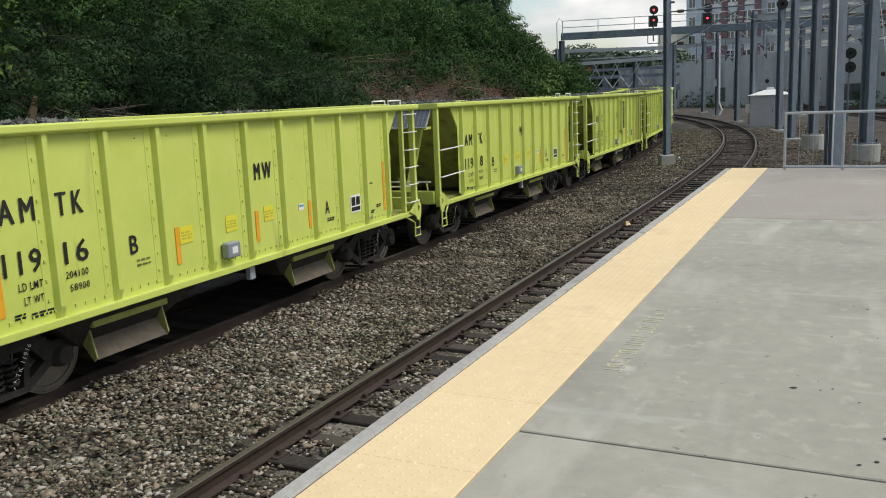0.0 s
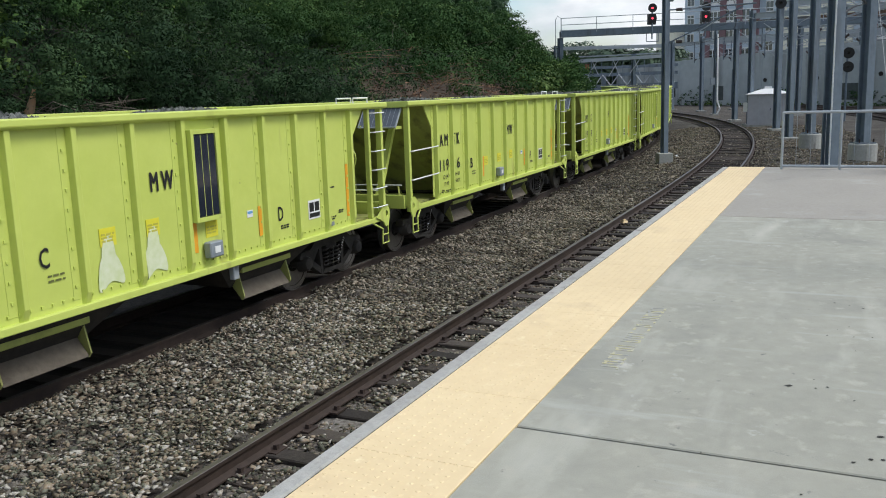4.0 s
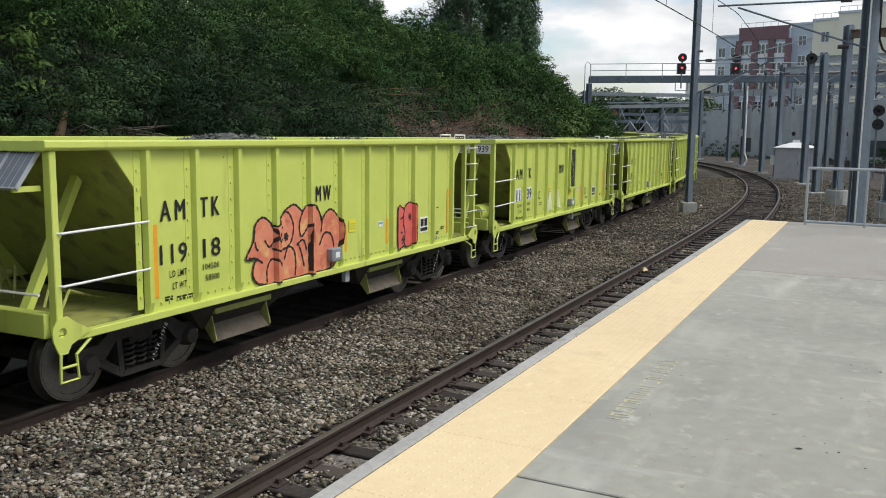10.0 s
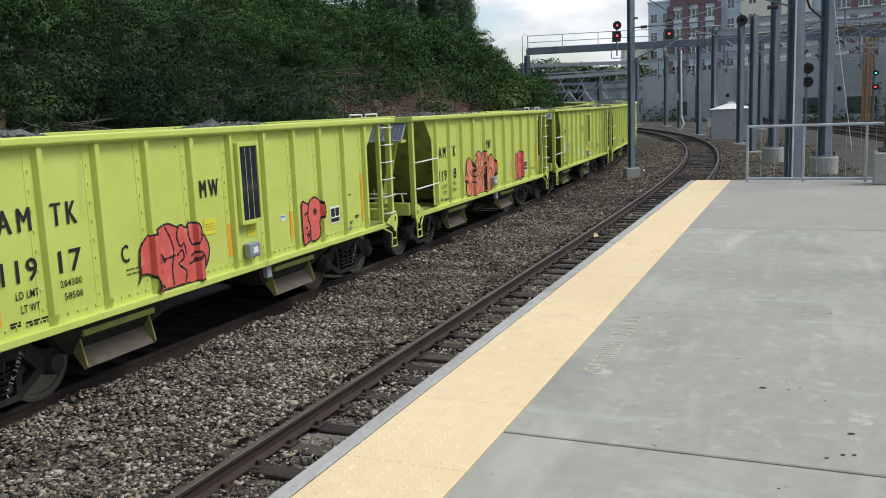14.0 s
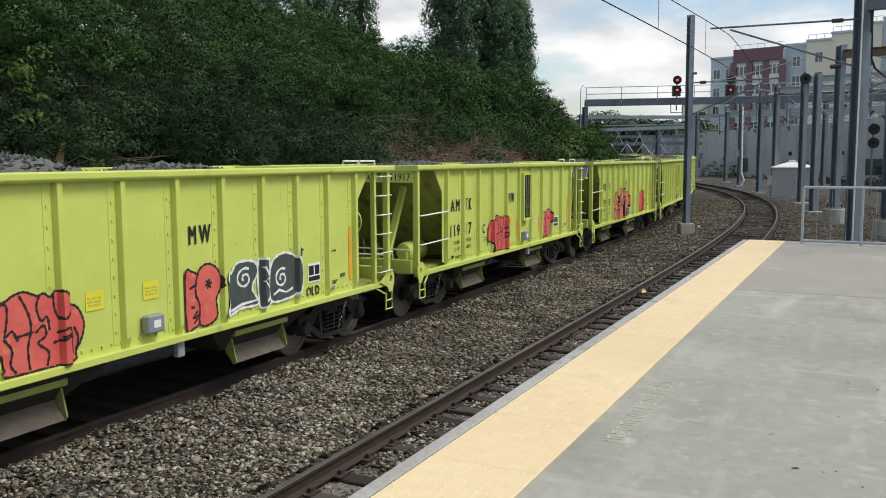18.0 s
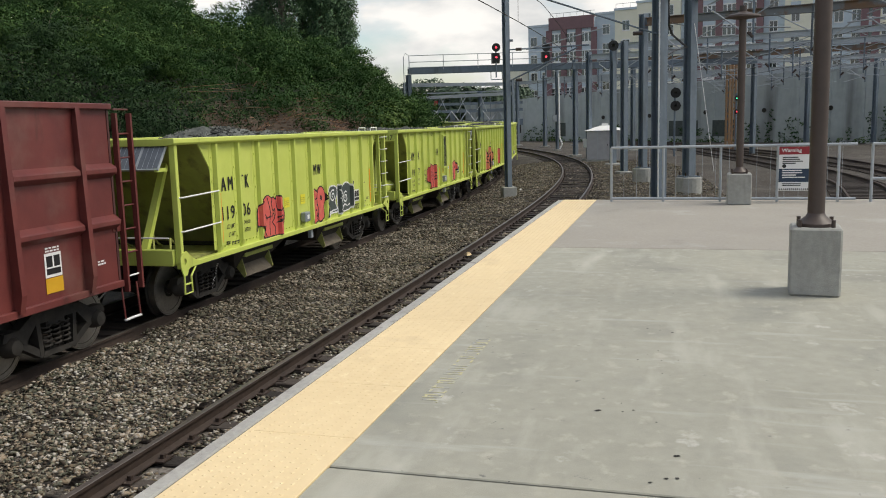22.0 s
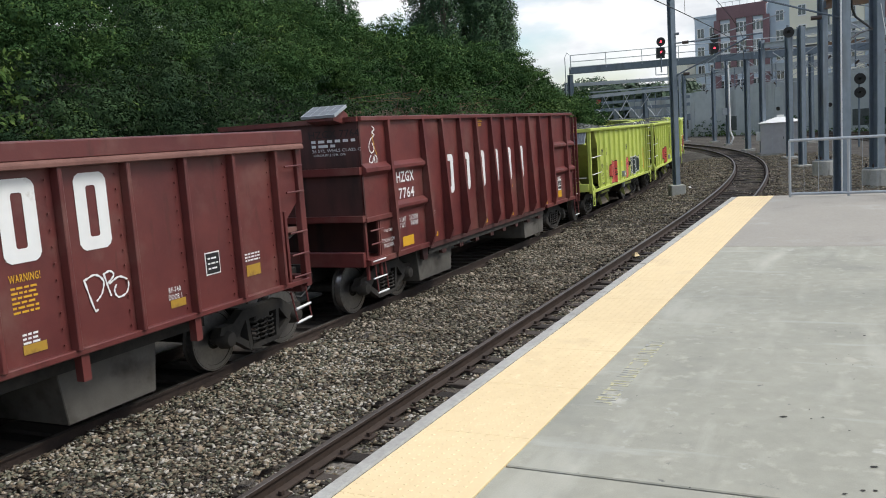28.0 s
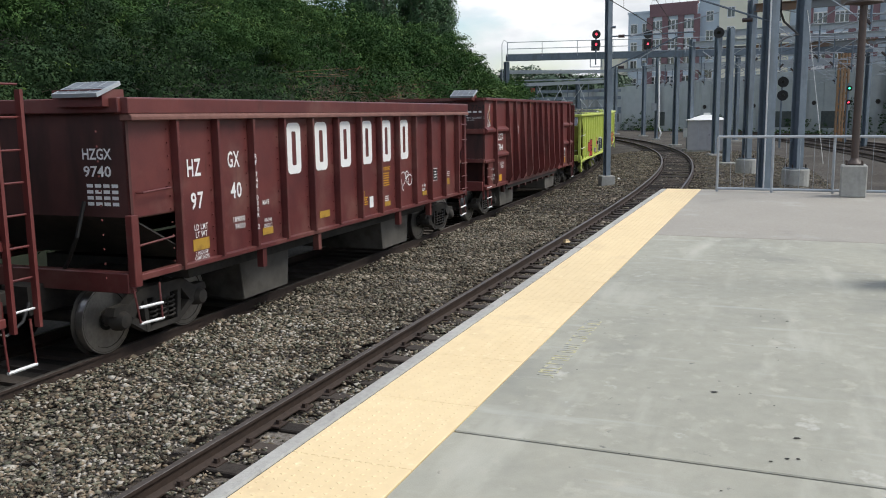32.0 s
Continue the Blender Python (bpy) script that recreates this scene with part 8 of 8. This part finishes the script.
# signals
def signal_head(t, x, y, z, lit, r=0.29):
    """A round black backboard with a hooded lens, facing the platform."""
    m = Matrix.Translation((x, y, z)) @ Matrix.Rotation(-math.atan2(x, y), 4, "Z")
    part("backboard", Geo().lathe([(0.03, 0.06), (r * 0.8, 0.05), (r, 0.0), (r, -0.03), (r * 0.85, -0.03), (0.03, -0.02)], 22, "y", m), M["black"], t, "round black target")
    part("lens", Geo().lathe([(0.02, -0.05), (0.06, -0.045), (0.07, -0.02)], 14, "y", m), {"r": M["red_lamp"], "g": M["green_lamp"], "": M["bogie"]}[lit], t, {"r": "glowing red lens", "g": "glowing green lens", "": ""}[lit])
    rim = [(r * math.cos(a), y, r * math.sin(a)) for a in (math.pi * (-0.1 + 1.2 * i / 9) for i in range(10)) for r, y in ((0.12, -0.03), (0.11, -0.30), (0.102, -0.30), (0.112, -0.03))]
    g = Geo().add(rim, [(4 * i + k, 4 * i + (k + 1) % 4, 4 * i + 4 + (k + 1) % 4, 4 * i + 4 + k) for i in range(9) for k in range(4)] + [(0, 3, 2, 1), (36, 37, 38, 39)], m)
    part("hood", g, M["black"], t)


gan = thing("signal_gantry", "grey steel signal bridge with a railed walkway over the tracks", "gantry")
G0, G1 = Vector((9.3, 61.4, 0)), Vector((33.0, 56.2, 0))
for p in (G0, G1):
    g = Geo(); column(g, p.x, p.y, GROUND, 6.0, 0.3); part("leg", g, M["column"], gan)
for dy in (-0.35, 0.35):
    part("girder", Geo().beam(G0 + Vector((0, dy, 6.25)), G1 + Vector((0, dy, 6.25)), 0.08, 0.42), M["column"], gan)
part("walkway", Geo().beam(G0 + Vector((0, 0, 6.48)), G1 + Vector((0, 0, 6.48)), 0.8, 0.04), M["galv"], gan)
for dz in (0.55, 1.0):
    part("handrail", Geo().tube([G0 + Vector((0, -0.4, 6.3 + dz)), G1 + Vector((0, -0.4, 6.3 + dz))], 0.028, 6), M["galv"], gan)
for k in range(11):
    p = G0.lerp(G1, k / 10)
    part("handrail_post", Geo().tube([p + Vector((0, -0.4, 6.3)), p + Vector((0, -0.4, 7.3))], 0.025, 6), M["galv"], gan)
part("ladder_hoop", Geo().tube([G0 + Vector((-0.35, -0.2, 4.5)), G0 + Vector((-0.35, -0.2, 7.2)), G0 + Vector((-0.2, -0.2, 7.5)), G0 + Vector((0.05, -0.2, 7.3)), G0 + Vector((0.05, -0.2, 6.4))], 0.03, 6), M["galv"], gan)
for x, y, zs, lits in ((15.1, 58.9, (7.62, 6.95), "rr"), (18.5, 58.3, (7.55, 6.9), " r")):
    sg = thing("signal", "railway signal with round black targets and red lights" if lits == "rr" else "railway signal with one red light lit", "signal", group="signals on the bridge")
    for z, l in zip(zs, lits):
        signal_head(sg, x, y, z, l.strip())
    part("mast", Geo().tube([(x, y + 0.1, 5.6), (x, y + 0.1, 7.9)], 0.05, 8), M["column"], sg)
    g = Geo()
    for a, b in (((-0.4, 5.45), (0.4, 5.45)), ((-0.4, 5.45), (-0.4, 6.4)), ((0.4, 5.45), (0.4, 6.4))):
        g.tube([(x + a[0], y, a[1]), (x + b[0], y, b[1])], 0.03, 5)
    part("cage", g, M["column"], sg)
    part("case", Geo().box(x - 0.26, x + 0.26, y + 0.06, y + 0.4, 6.55, 7.25), M["black"], sg)
for x, y, zs, lits, zb, rr in ((27.8, 57.6, (4.2, 3.3), "  ", GROUND, 0.36), (34.4, 60.9, (3.75, 2.75), "gr", GROUND, 0.20), (19.7, 49.0, (6.85,), " ", 6.0, 0.30)):
    sg = thing("signal", "railway signal mast with a green and a red light" if lits == "gr" else "railway signal with dark unlit targets", "signal", group="signals in the yard")
    for z, l in zip(zs, lits):
        signal_head(sg, x, y, z, l.strip(), rr)
    part("mast", Geo().tube([(x, y + 0.15, zb), (x, y + 0.15, max(zs) + 0.4)], 0.07, 8), M["column"], sg)
rm = thing("lattice_mast", "rusty orange lattice steel mast", "mast")
for a in (-0.25, 0.25):
    for b in (-0.25, 0.25):
        part("leg", Geo().beam((34.6 + a, 62.2 + b, GROUND), (34.6 + a, 62.2 + b, 6.4), 0.13, 0.13), M["rust"], rm)
g = Geo()
for i in range(8):
    s = 1 if i % 2 else -1
    for b in (-0.25, 0.25):
        g.beam((34.6 - 0.25 * s, 62.2 + b, i * 0.8), (34.6 + 0.25 * s, 62.2 + b, i * 0.8 + 0.8), 0.05, 0.05)
part("lacing", g, M["rust"], rm)
part("cross_beam", Geo().beam((22, 66, 6.5), (34.6, 62.2, 6.5), 0.25, 0.2), M["rust_beam"], rm)

# equipment hut and low cabinets
hut = thing("equipment_hut", "pale metal trackside hut with a white hipped roof", "hut", pose(22.05, 56.4, GROUND, 0, 0, -22))
part("cabin", Geo().box(-1.2, 1.2, -1.3, 1.3, 0.1, 2.05), M["hut"], hut, bevel=0.02)
part("roof", Geo().add([(-1.34, -1.45, 2.05), (1.34, -1.45, 2.05), (1.34, 1.45, 2.05), (-1.34, 1.45, 2.05), (-0.3, -0.4, 2.36), (0.3, -0.4, 2.36), (0.3, 0.4, 2.36), (-0.3, 0.4, 2.36)], [(0, 1, 5, 4), (1, 2, 6, 5), (2, 3, 7, 6), (3, 0, 4, 7), (4, 5, 6, 7), (3, 2, 1, 0)]), M["white"], hut)
part("roof_vent", Geo().box(-0.22, 0.22, -0.22, 0.22, 2.34, 2.5), M["white"], hut)
part("door", Geo().box(0.1, 0.85, -1.33, -1.30, 0.2, 1.9), M["hut"], hut, bevel=0.01)
part("handle", Geo().box(0.17, 0.2, -1.37, -1.33, 1.0, 1.15), M["black"], hut)
part("side_box", Geo().box(-1.48, -1.2, -0.6, -0.1, 0.9, 1.5), M["white"], hut)
part("base", Geo().box(-1.25, 1.25, -1.35, 1.35, -0.2, 0.1), M["block"], hut)
for x in (-0.5, 0.95):
    part("panel_seam", Geo().box(x, x + 0.025, -1.312, -1.30, 0.15, 2.0), M["galv"], hut)

# fence, warning sign and lamps at the platform end
fence = thing("fence", "galvanised pipe railing along the platform end", "fence")
F0, F1 = Vector((6.42, 15.84, PZ)), Vector((17.5, 10.1, PZ))
fd = (F1 - F0).normalized()
def fence_run(a, b, posts, low):
    for z in (low, 1.04):
        part("rail", Geo().tube([F0 + fd * a + Vector((0, 0, z)), F0 + fd * b + Vector((0, 0, z))], 0.026, 8), M["galv"], fence, smooth=True)
    for k in posts:
        p = F0 + fd * k
        part("post", Geo().tube([p + Vector((0, 0, -0.1)), p + Vector((0, 0, 1.04))], 0.026, 8), M["galv"], fence, smooth=True)
    n = int((b - a) / 0.24)
    for i in range(1, n):
        p = F0 + fd * (a + (b - a) * i / n)
        part("mesh_wire", Geo().tube([p + Vector((0, 0, low)), p + Vector((0, 0, 1.04))], 0.0035, 4), M["galv"], fence)
fence_run(0, 4.35, (0, 0.98, 2.02, 3.02, 4.05), 0.06)
fence_run(4.6, 12.4, (4.6, 5.9, 7.2, 8.5, 9.8, 11.1, 12.4), 0.42)
sc = F0 + fd * 3.32
sign = thing("warning_sign", "red, white and navy warning sign tied to the railing", "sign", Matrix.Translation((sc.x - 0.03, sc.y - 0.05, 0)) @ Matrix.Rotation(math.atan2(fd.y, fd.x), 4, "Z"))
part("board", Geo().box(-0.28, 0.28, -0.006, 0.006, 1.46, 2.26), M["white"], sign, bevel=0.002)
part("header", Geo().box(-0.28, 0.28, -0.009, -0.006, 2.12, 2.26), M["signred"], sign)
me = lettering("Warning", 0.085, 0.34, 0.02); me.materials.append(M["white"])
part("lettering", me, M["white"], sign, at=Matrix.Translation((-0.24, -0.012, 2.145)))
part("navy_field", Geo().box(-0.28, 0.28, -0.009, -0.006, 1.62, 1.86), M["signblue"], sign)
g, h2 = Geo(), Geo()
r = random.Random(3)
for i in range(4):
    g.box(-0.22, 0.0 + r.uniform(0, 0.2), -0.011, -0.009, 2.06 - i * 0.036, 2.078 - i * 0.036)
    h2.box(-0.22, 0.0 + r.uniform(0.0, 0.2), -0.012, -0.010, 1.82 - i * 0.042, 1.84 - i * 0.042)
for i in range(2):
    g.box(-0.22, 0.05 + r.uniform(0, 0.2), -0.011, -0.009, 1.58 - i * 0.03, 1.595 - i * 0.03)
for i in range(16):
    g.box(-0.27 + i * 0.034, -0.25 + i * 0.034, -0.011, -0.009, 1.475, 1.50)
part("small_print", g, M["black"], sign); part("small_print", h2, M["white"], sign)
part("emblem", Geo().lathe([(0.035, -0.012), (0.035, -0.007)], 14, "y", Matrix.Translation((-0.19, 0, 1.91))), M["black"], sign)


def lamp_post(x, y, w, h, rad, top, turn, label, head):
    t = thing("lamp_post", label, "lamp post", Matrix.Translation((x, y, PZ)) @ Matrix.Rotation(turn, 4, "Z"), "platform lamp posts")
    part("plinth", Geo().box(-w / 2, w / 2, -w / 2, w / 2, 0, h), M["block"], t, "square cast concrete plinth", 0.018)
    part("base_flange", Geo().lathe([(rad * 2.2, h), (rad * 2.2, h + 0.03), (rad * 1.9, h + 0.05), (rad * 1.2, h + 0.09), (rad, h + 0.12)], 20, "z"), M["brown"], t, smooth=True)
    part("pole", Geo().lathe([(rad, h), (rad * 0.95, top)], 20, "z"), M["brown"], t, smooth=True)
    for a in (-1, 1):
        for b in (-1, 1):
            part("anchor_bolt", Geo().lathe([(0.018, h), (0.018, h + 0.07)], 6, "z", Matrix.Translation((a * rad * 1.9, b * rad * 1.9, 0))), M["brown"], t)
    if head:
        part("lamp_head", Geo().lathe([(rad, top - 0.10), (0.10, top - 0.12), (0.30, top - 0.17), (0.31, top - 0.20), (0.12, top - 0.23), (rad, top - 0.24)], 24, "z"), M["brown"], t, "flat brown disc luminaire", smooth=True)
    return t


lamp_post(8.32, 14.42, 0.42, 0.56, 0.065, 3.52, math.atan2(fd.y, fd.x), "brown lamp post with a disc head on a concrete plinth", True)
lamp_post(4.98, 7.16, 0.44, 0.63, 0.075, 6.2, math.atan2(-0.23, 0.38), "brown round lamp post on a tall concrete plinth", False)

# ---------- beyond the wall ----------
house = thing("apartment_building", "long brick, grey and cream apartment block above the wall", "building")
B0, B1 = Vector((43.2, 145.7, 0)), Vector((104.0, 91.0, 0))
bd = (B1 - B0).normalized(); bn = Vector((bd.y, -bd.x, 0))
bpose = Matrix.Translation(B0) @ Matrix.Rotation(math.atan2(bd.y, bd.x), 4, "Z")
def along_facade(az):
    t = math.tan(radians(az))
    return (t * B0.y - B0.x) / (bd.x - t * bd.y)
board2 = Geo().box(-0.62, 0.62, -0.05, 0.0, 0, 1.7).mesh("window", M["white"])
board3 = Geo().box(-1.05, 1.05, -0.05, 0.0, -0.55, 1.75).mesh("window", M["white"])
pane_mesh = Geo().box(-0.24, 0.24, -0.012, 0.012, 0.0, 1.42).mesh("pane", M["pane"])
SECTIONS = [(15.1, 16.25, 10.6, "cream", 2.5), (16.3, 17.75, 17.7, "gclad", -0.6), (17.75, 20.6, 18.6, "brick", 0.0), (20.6, 21.9, 18.9, "gclad", -0.8), (21.9, 23.3, 19.2, "cream", 0.0),
            (23.3, 24.6, 20.0, "cream", 0.3), (24.6, 25.9, 21.0, "cream", -0.3), (25.9, 27.08, 21.6, "gclad", -0.8), (27.08, 30.63, 24.0, "brick", 0.0), (30.63, 32.05, 23.4, "gclad", -0.8), (32.05, 34.5, 24.5, "cream", 0.5),
            (34.5, 36.4, 24.0, "gclad", -0.5), (36.4, 37.0, 22, "brick", 0.2), (37.0, 39.2, 24.5, "cream", 0.4), (39.2, 42.0, 24.0, "brick", 0.0), (42.0, 46, 24.5, "cream", 0.0)]
for a0, a1, top, mat, proud in SECTIONS:
    u0, u1 = along_facade(a0), along_facade(a1)
    brick = mat == "brick"
    part("wall", Geo().box(u0, u1, -proud, 14, -1, top), M["gclad"] if brick else M[mat], house, at=bpose)
    part("parapet", Geo().box(u0 - 0.1, u1 + 0.1, -proud - 0.15, -proud + 0.3, top, top + 0.35), M["brick"] if brick else M["gclad"], house, at=bpose)
    n = (3 if a1 - a0 > 2 else 1) if brick else max(1, round((u1 - u0) / 2.6))
    for i in range(n):
        u = u0 + (u1 - u0) * (i + 0.5) / n
        for k in range(6):
            z = top - 3.3 - 3.0 * k - (0.7 if brick else 0)
            if z < 3:
                continue
            wdw = part("window", board3 if brick else board2, None, house, at=bpose @ Matrix.Translation((u, -proud - 0.002, z)))
            for dx in ((-0.66, 0.0, 0.66) if brick else (-0.29, 0.29)):
                part("pane", pane_mesh, None, wdw, at=Matrix.Translation((dx, -0.055, 0.16)))
            if brick and k % 2:
                part("spandrel", Geo().box(u - (u1 - u0) / n * 0.42, u + (u1 - u0) / n * 0.42, -proud - 0.03, -proud, z - 1.15, z - 0.6), M["gclad"], house, at=bpose)
            elif mat == "cream" and k % 2:
                part("spandrel", Geo().box(u - 0.7, u + 0.7, -proud - 0.04, -proud, z - 1.1, z - 0.1), M["gclad"], house, at=bpose)
    if brick:
        part("cornice", Geo().box(u0, u1, -proud - 0.30, -proud, top - 1.7, top), M["brick"], house, at=bpose)
        for i in range(n + 1):
            u = u0 + (u1 - u0) * i / n
            part("pier", Geo().box(u - 0.5, u + 0.5, -proud - 0.25, -proud, 0, top - 1.7), M["brick"], house, at=bpose)
    g = Geo()
    for i in range(int((u1 - u0) / 1.2) + 1):
        g.box(u0 + i * 1.2, u0 + i * 1.2 + 0.05, -proud + 0.4, -proud + 0.45, top + 0.35, top + 1.1)
    g.box(u0, u1, -proud + 0.4, -proud + 0.45, top + 1.05, top + 1.12)
    if mat in ("brick", "cream") and top > 15:
        part("roof_railing", g, M["galv"], house, at=bpose)

# road bridge with its girders, and trees far off up the line
br = thing("road_bridge", "dark steel girder bridge over the tracks in the distance", "bridge")
for z, h, w in ((2.2, 0.7, 0.5), (3.6, 0.35, 0.3), (4.4, 0.3, 0.3)):
    part("girder", Geo().beam((12.0, 98.0, z), (27.5, 96.0, z), w, h), M["column"], br)
part("girder", Geo().beam((10.0, 99.0, 1.4), (27.5, 97.0, 1.4), 1.0, 1.0), M["bogie"], br)
for k in range(5):
    x = 13.0 + 3.4 * k
    part("pier", Geo().box(x - 0.25, x + 0.25, 98.0, 98.5, GROUND, 3.5), M["column"], br)
g = Geo()
for k in range(8):
    x = 13 + 1.8 * k
    g.tube([(x, 96.4, 2.4), (x + 0.9, 96.4, 3.6)], 0.06, 5); g.tube([(x + 0.9, 96.4, 3.6), (x + 1.8, 96.4, 2.4)], 0.06, 5)
part("lattice", g, M["galv"], br)
for k, (x, y, rr, h) in enumerate(((21.5, 128.0, 5.0, 6.0), (26.5, 127.0, 4.2, 5.0), (16.5, 132.0, 4.0, 3.5), (12.0, 134.0, 4.0, 3.0), (31.0, 124.0, 3.5, 3.0), (24.5, 122, 3.2, 2.6))):
    t = thing("distant_tree", "round green tree in the distance", "tree", pose(x, y, 0), "distant trees")
    part("trunk", Geo().tube([(0, 0, -1), (0, 0, h)], 0.3, 7, 0.15), M["bark"], t)
    qq = np.random.default_rng(k)
    cl = [(qq.normal(0, rr * 0.4), qq.normal(0, rr * 0.3), h * 0.8 + qq.uniform(-1.5, rr * 0.55)) for _ in range(26)]
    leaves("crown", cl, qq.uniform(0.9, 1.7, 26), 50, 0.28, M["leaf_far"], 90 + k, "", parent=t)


# a belt of trees that closes the view under the signal bridge
q = np.random.default_rng(31)
cl = []
for k in range(150):
    az, d = radians(q.uniform(7.5, 19.5)), q.uniform(118, 135)
    cl.append((d * math.sin(az), d * math.cos(az), q.uniform(-0.5, 5.9 if az < radians(16.5) else 4.2)))
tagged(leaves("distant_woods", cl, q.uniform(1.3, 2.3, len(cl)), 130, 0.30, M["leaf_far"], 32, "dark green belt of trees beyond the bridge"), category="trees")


def motions():
    """The train rolls away along its track; wheels turn with it."""
    gone = [-9.3, 0, 9.538, 18.508, 27.63, 36.695, 45.624, 54.546, 63.69, 73.06, 82.4]      # metres rolled, every 4 s from -4 s

    def rolled(t):
        i = min(int(t // 4), 7)
        w, (a, b, c, d) = t / 4 - i, gone[i:i + 4]
        return 0.5 * (2 * b + (c - a) * w + (2 * a - 5 * b + 4 * c - d) * w * w + (3 * b - a - 3 * c + d) * w ** 3)

    for car, centre, turning in TRAIN:
        walk(car, [(t, train_pose(centre + rolled(t))) for t in range(33)])
        steps = np.arange(0, 32.01, 0.25)
        for w in turning:
            home = w.matrix_basis.translation.copy()
            walk(w, [(float(t), Matrix.Translation(home) @ Matrix.Rotation(rolled(float(t)) / 0.42, 4, "Y")) for t in steps])


motions()
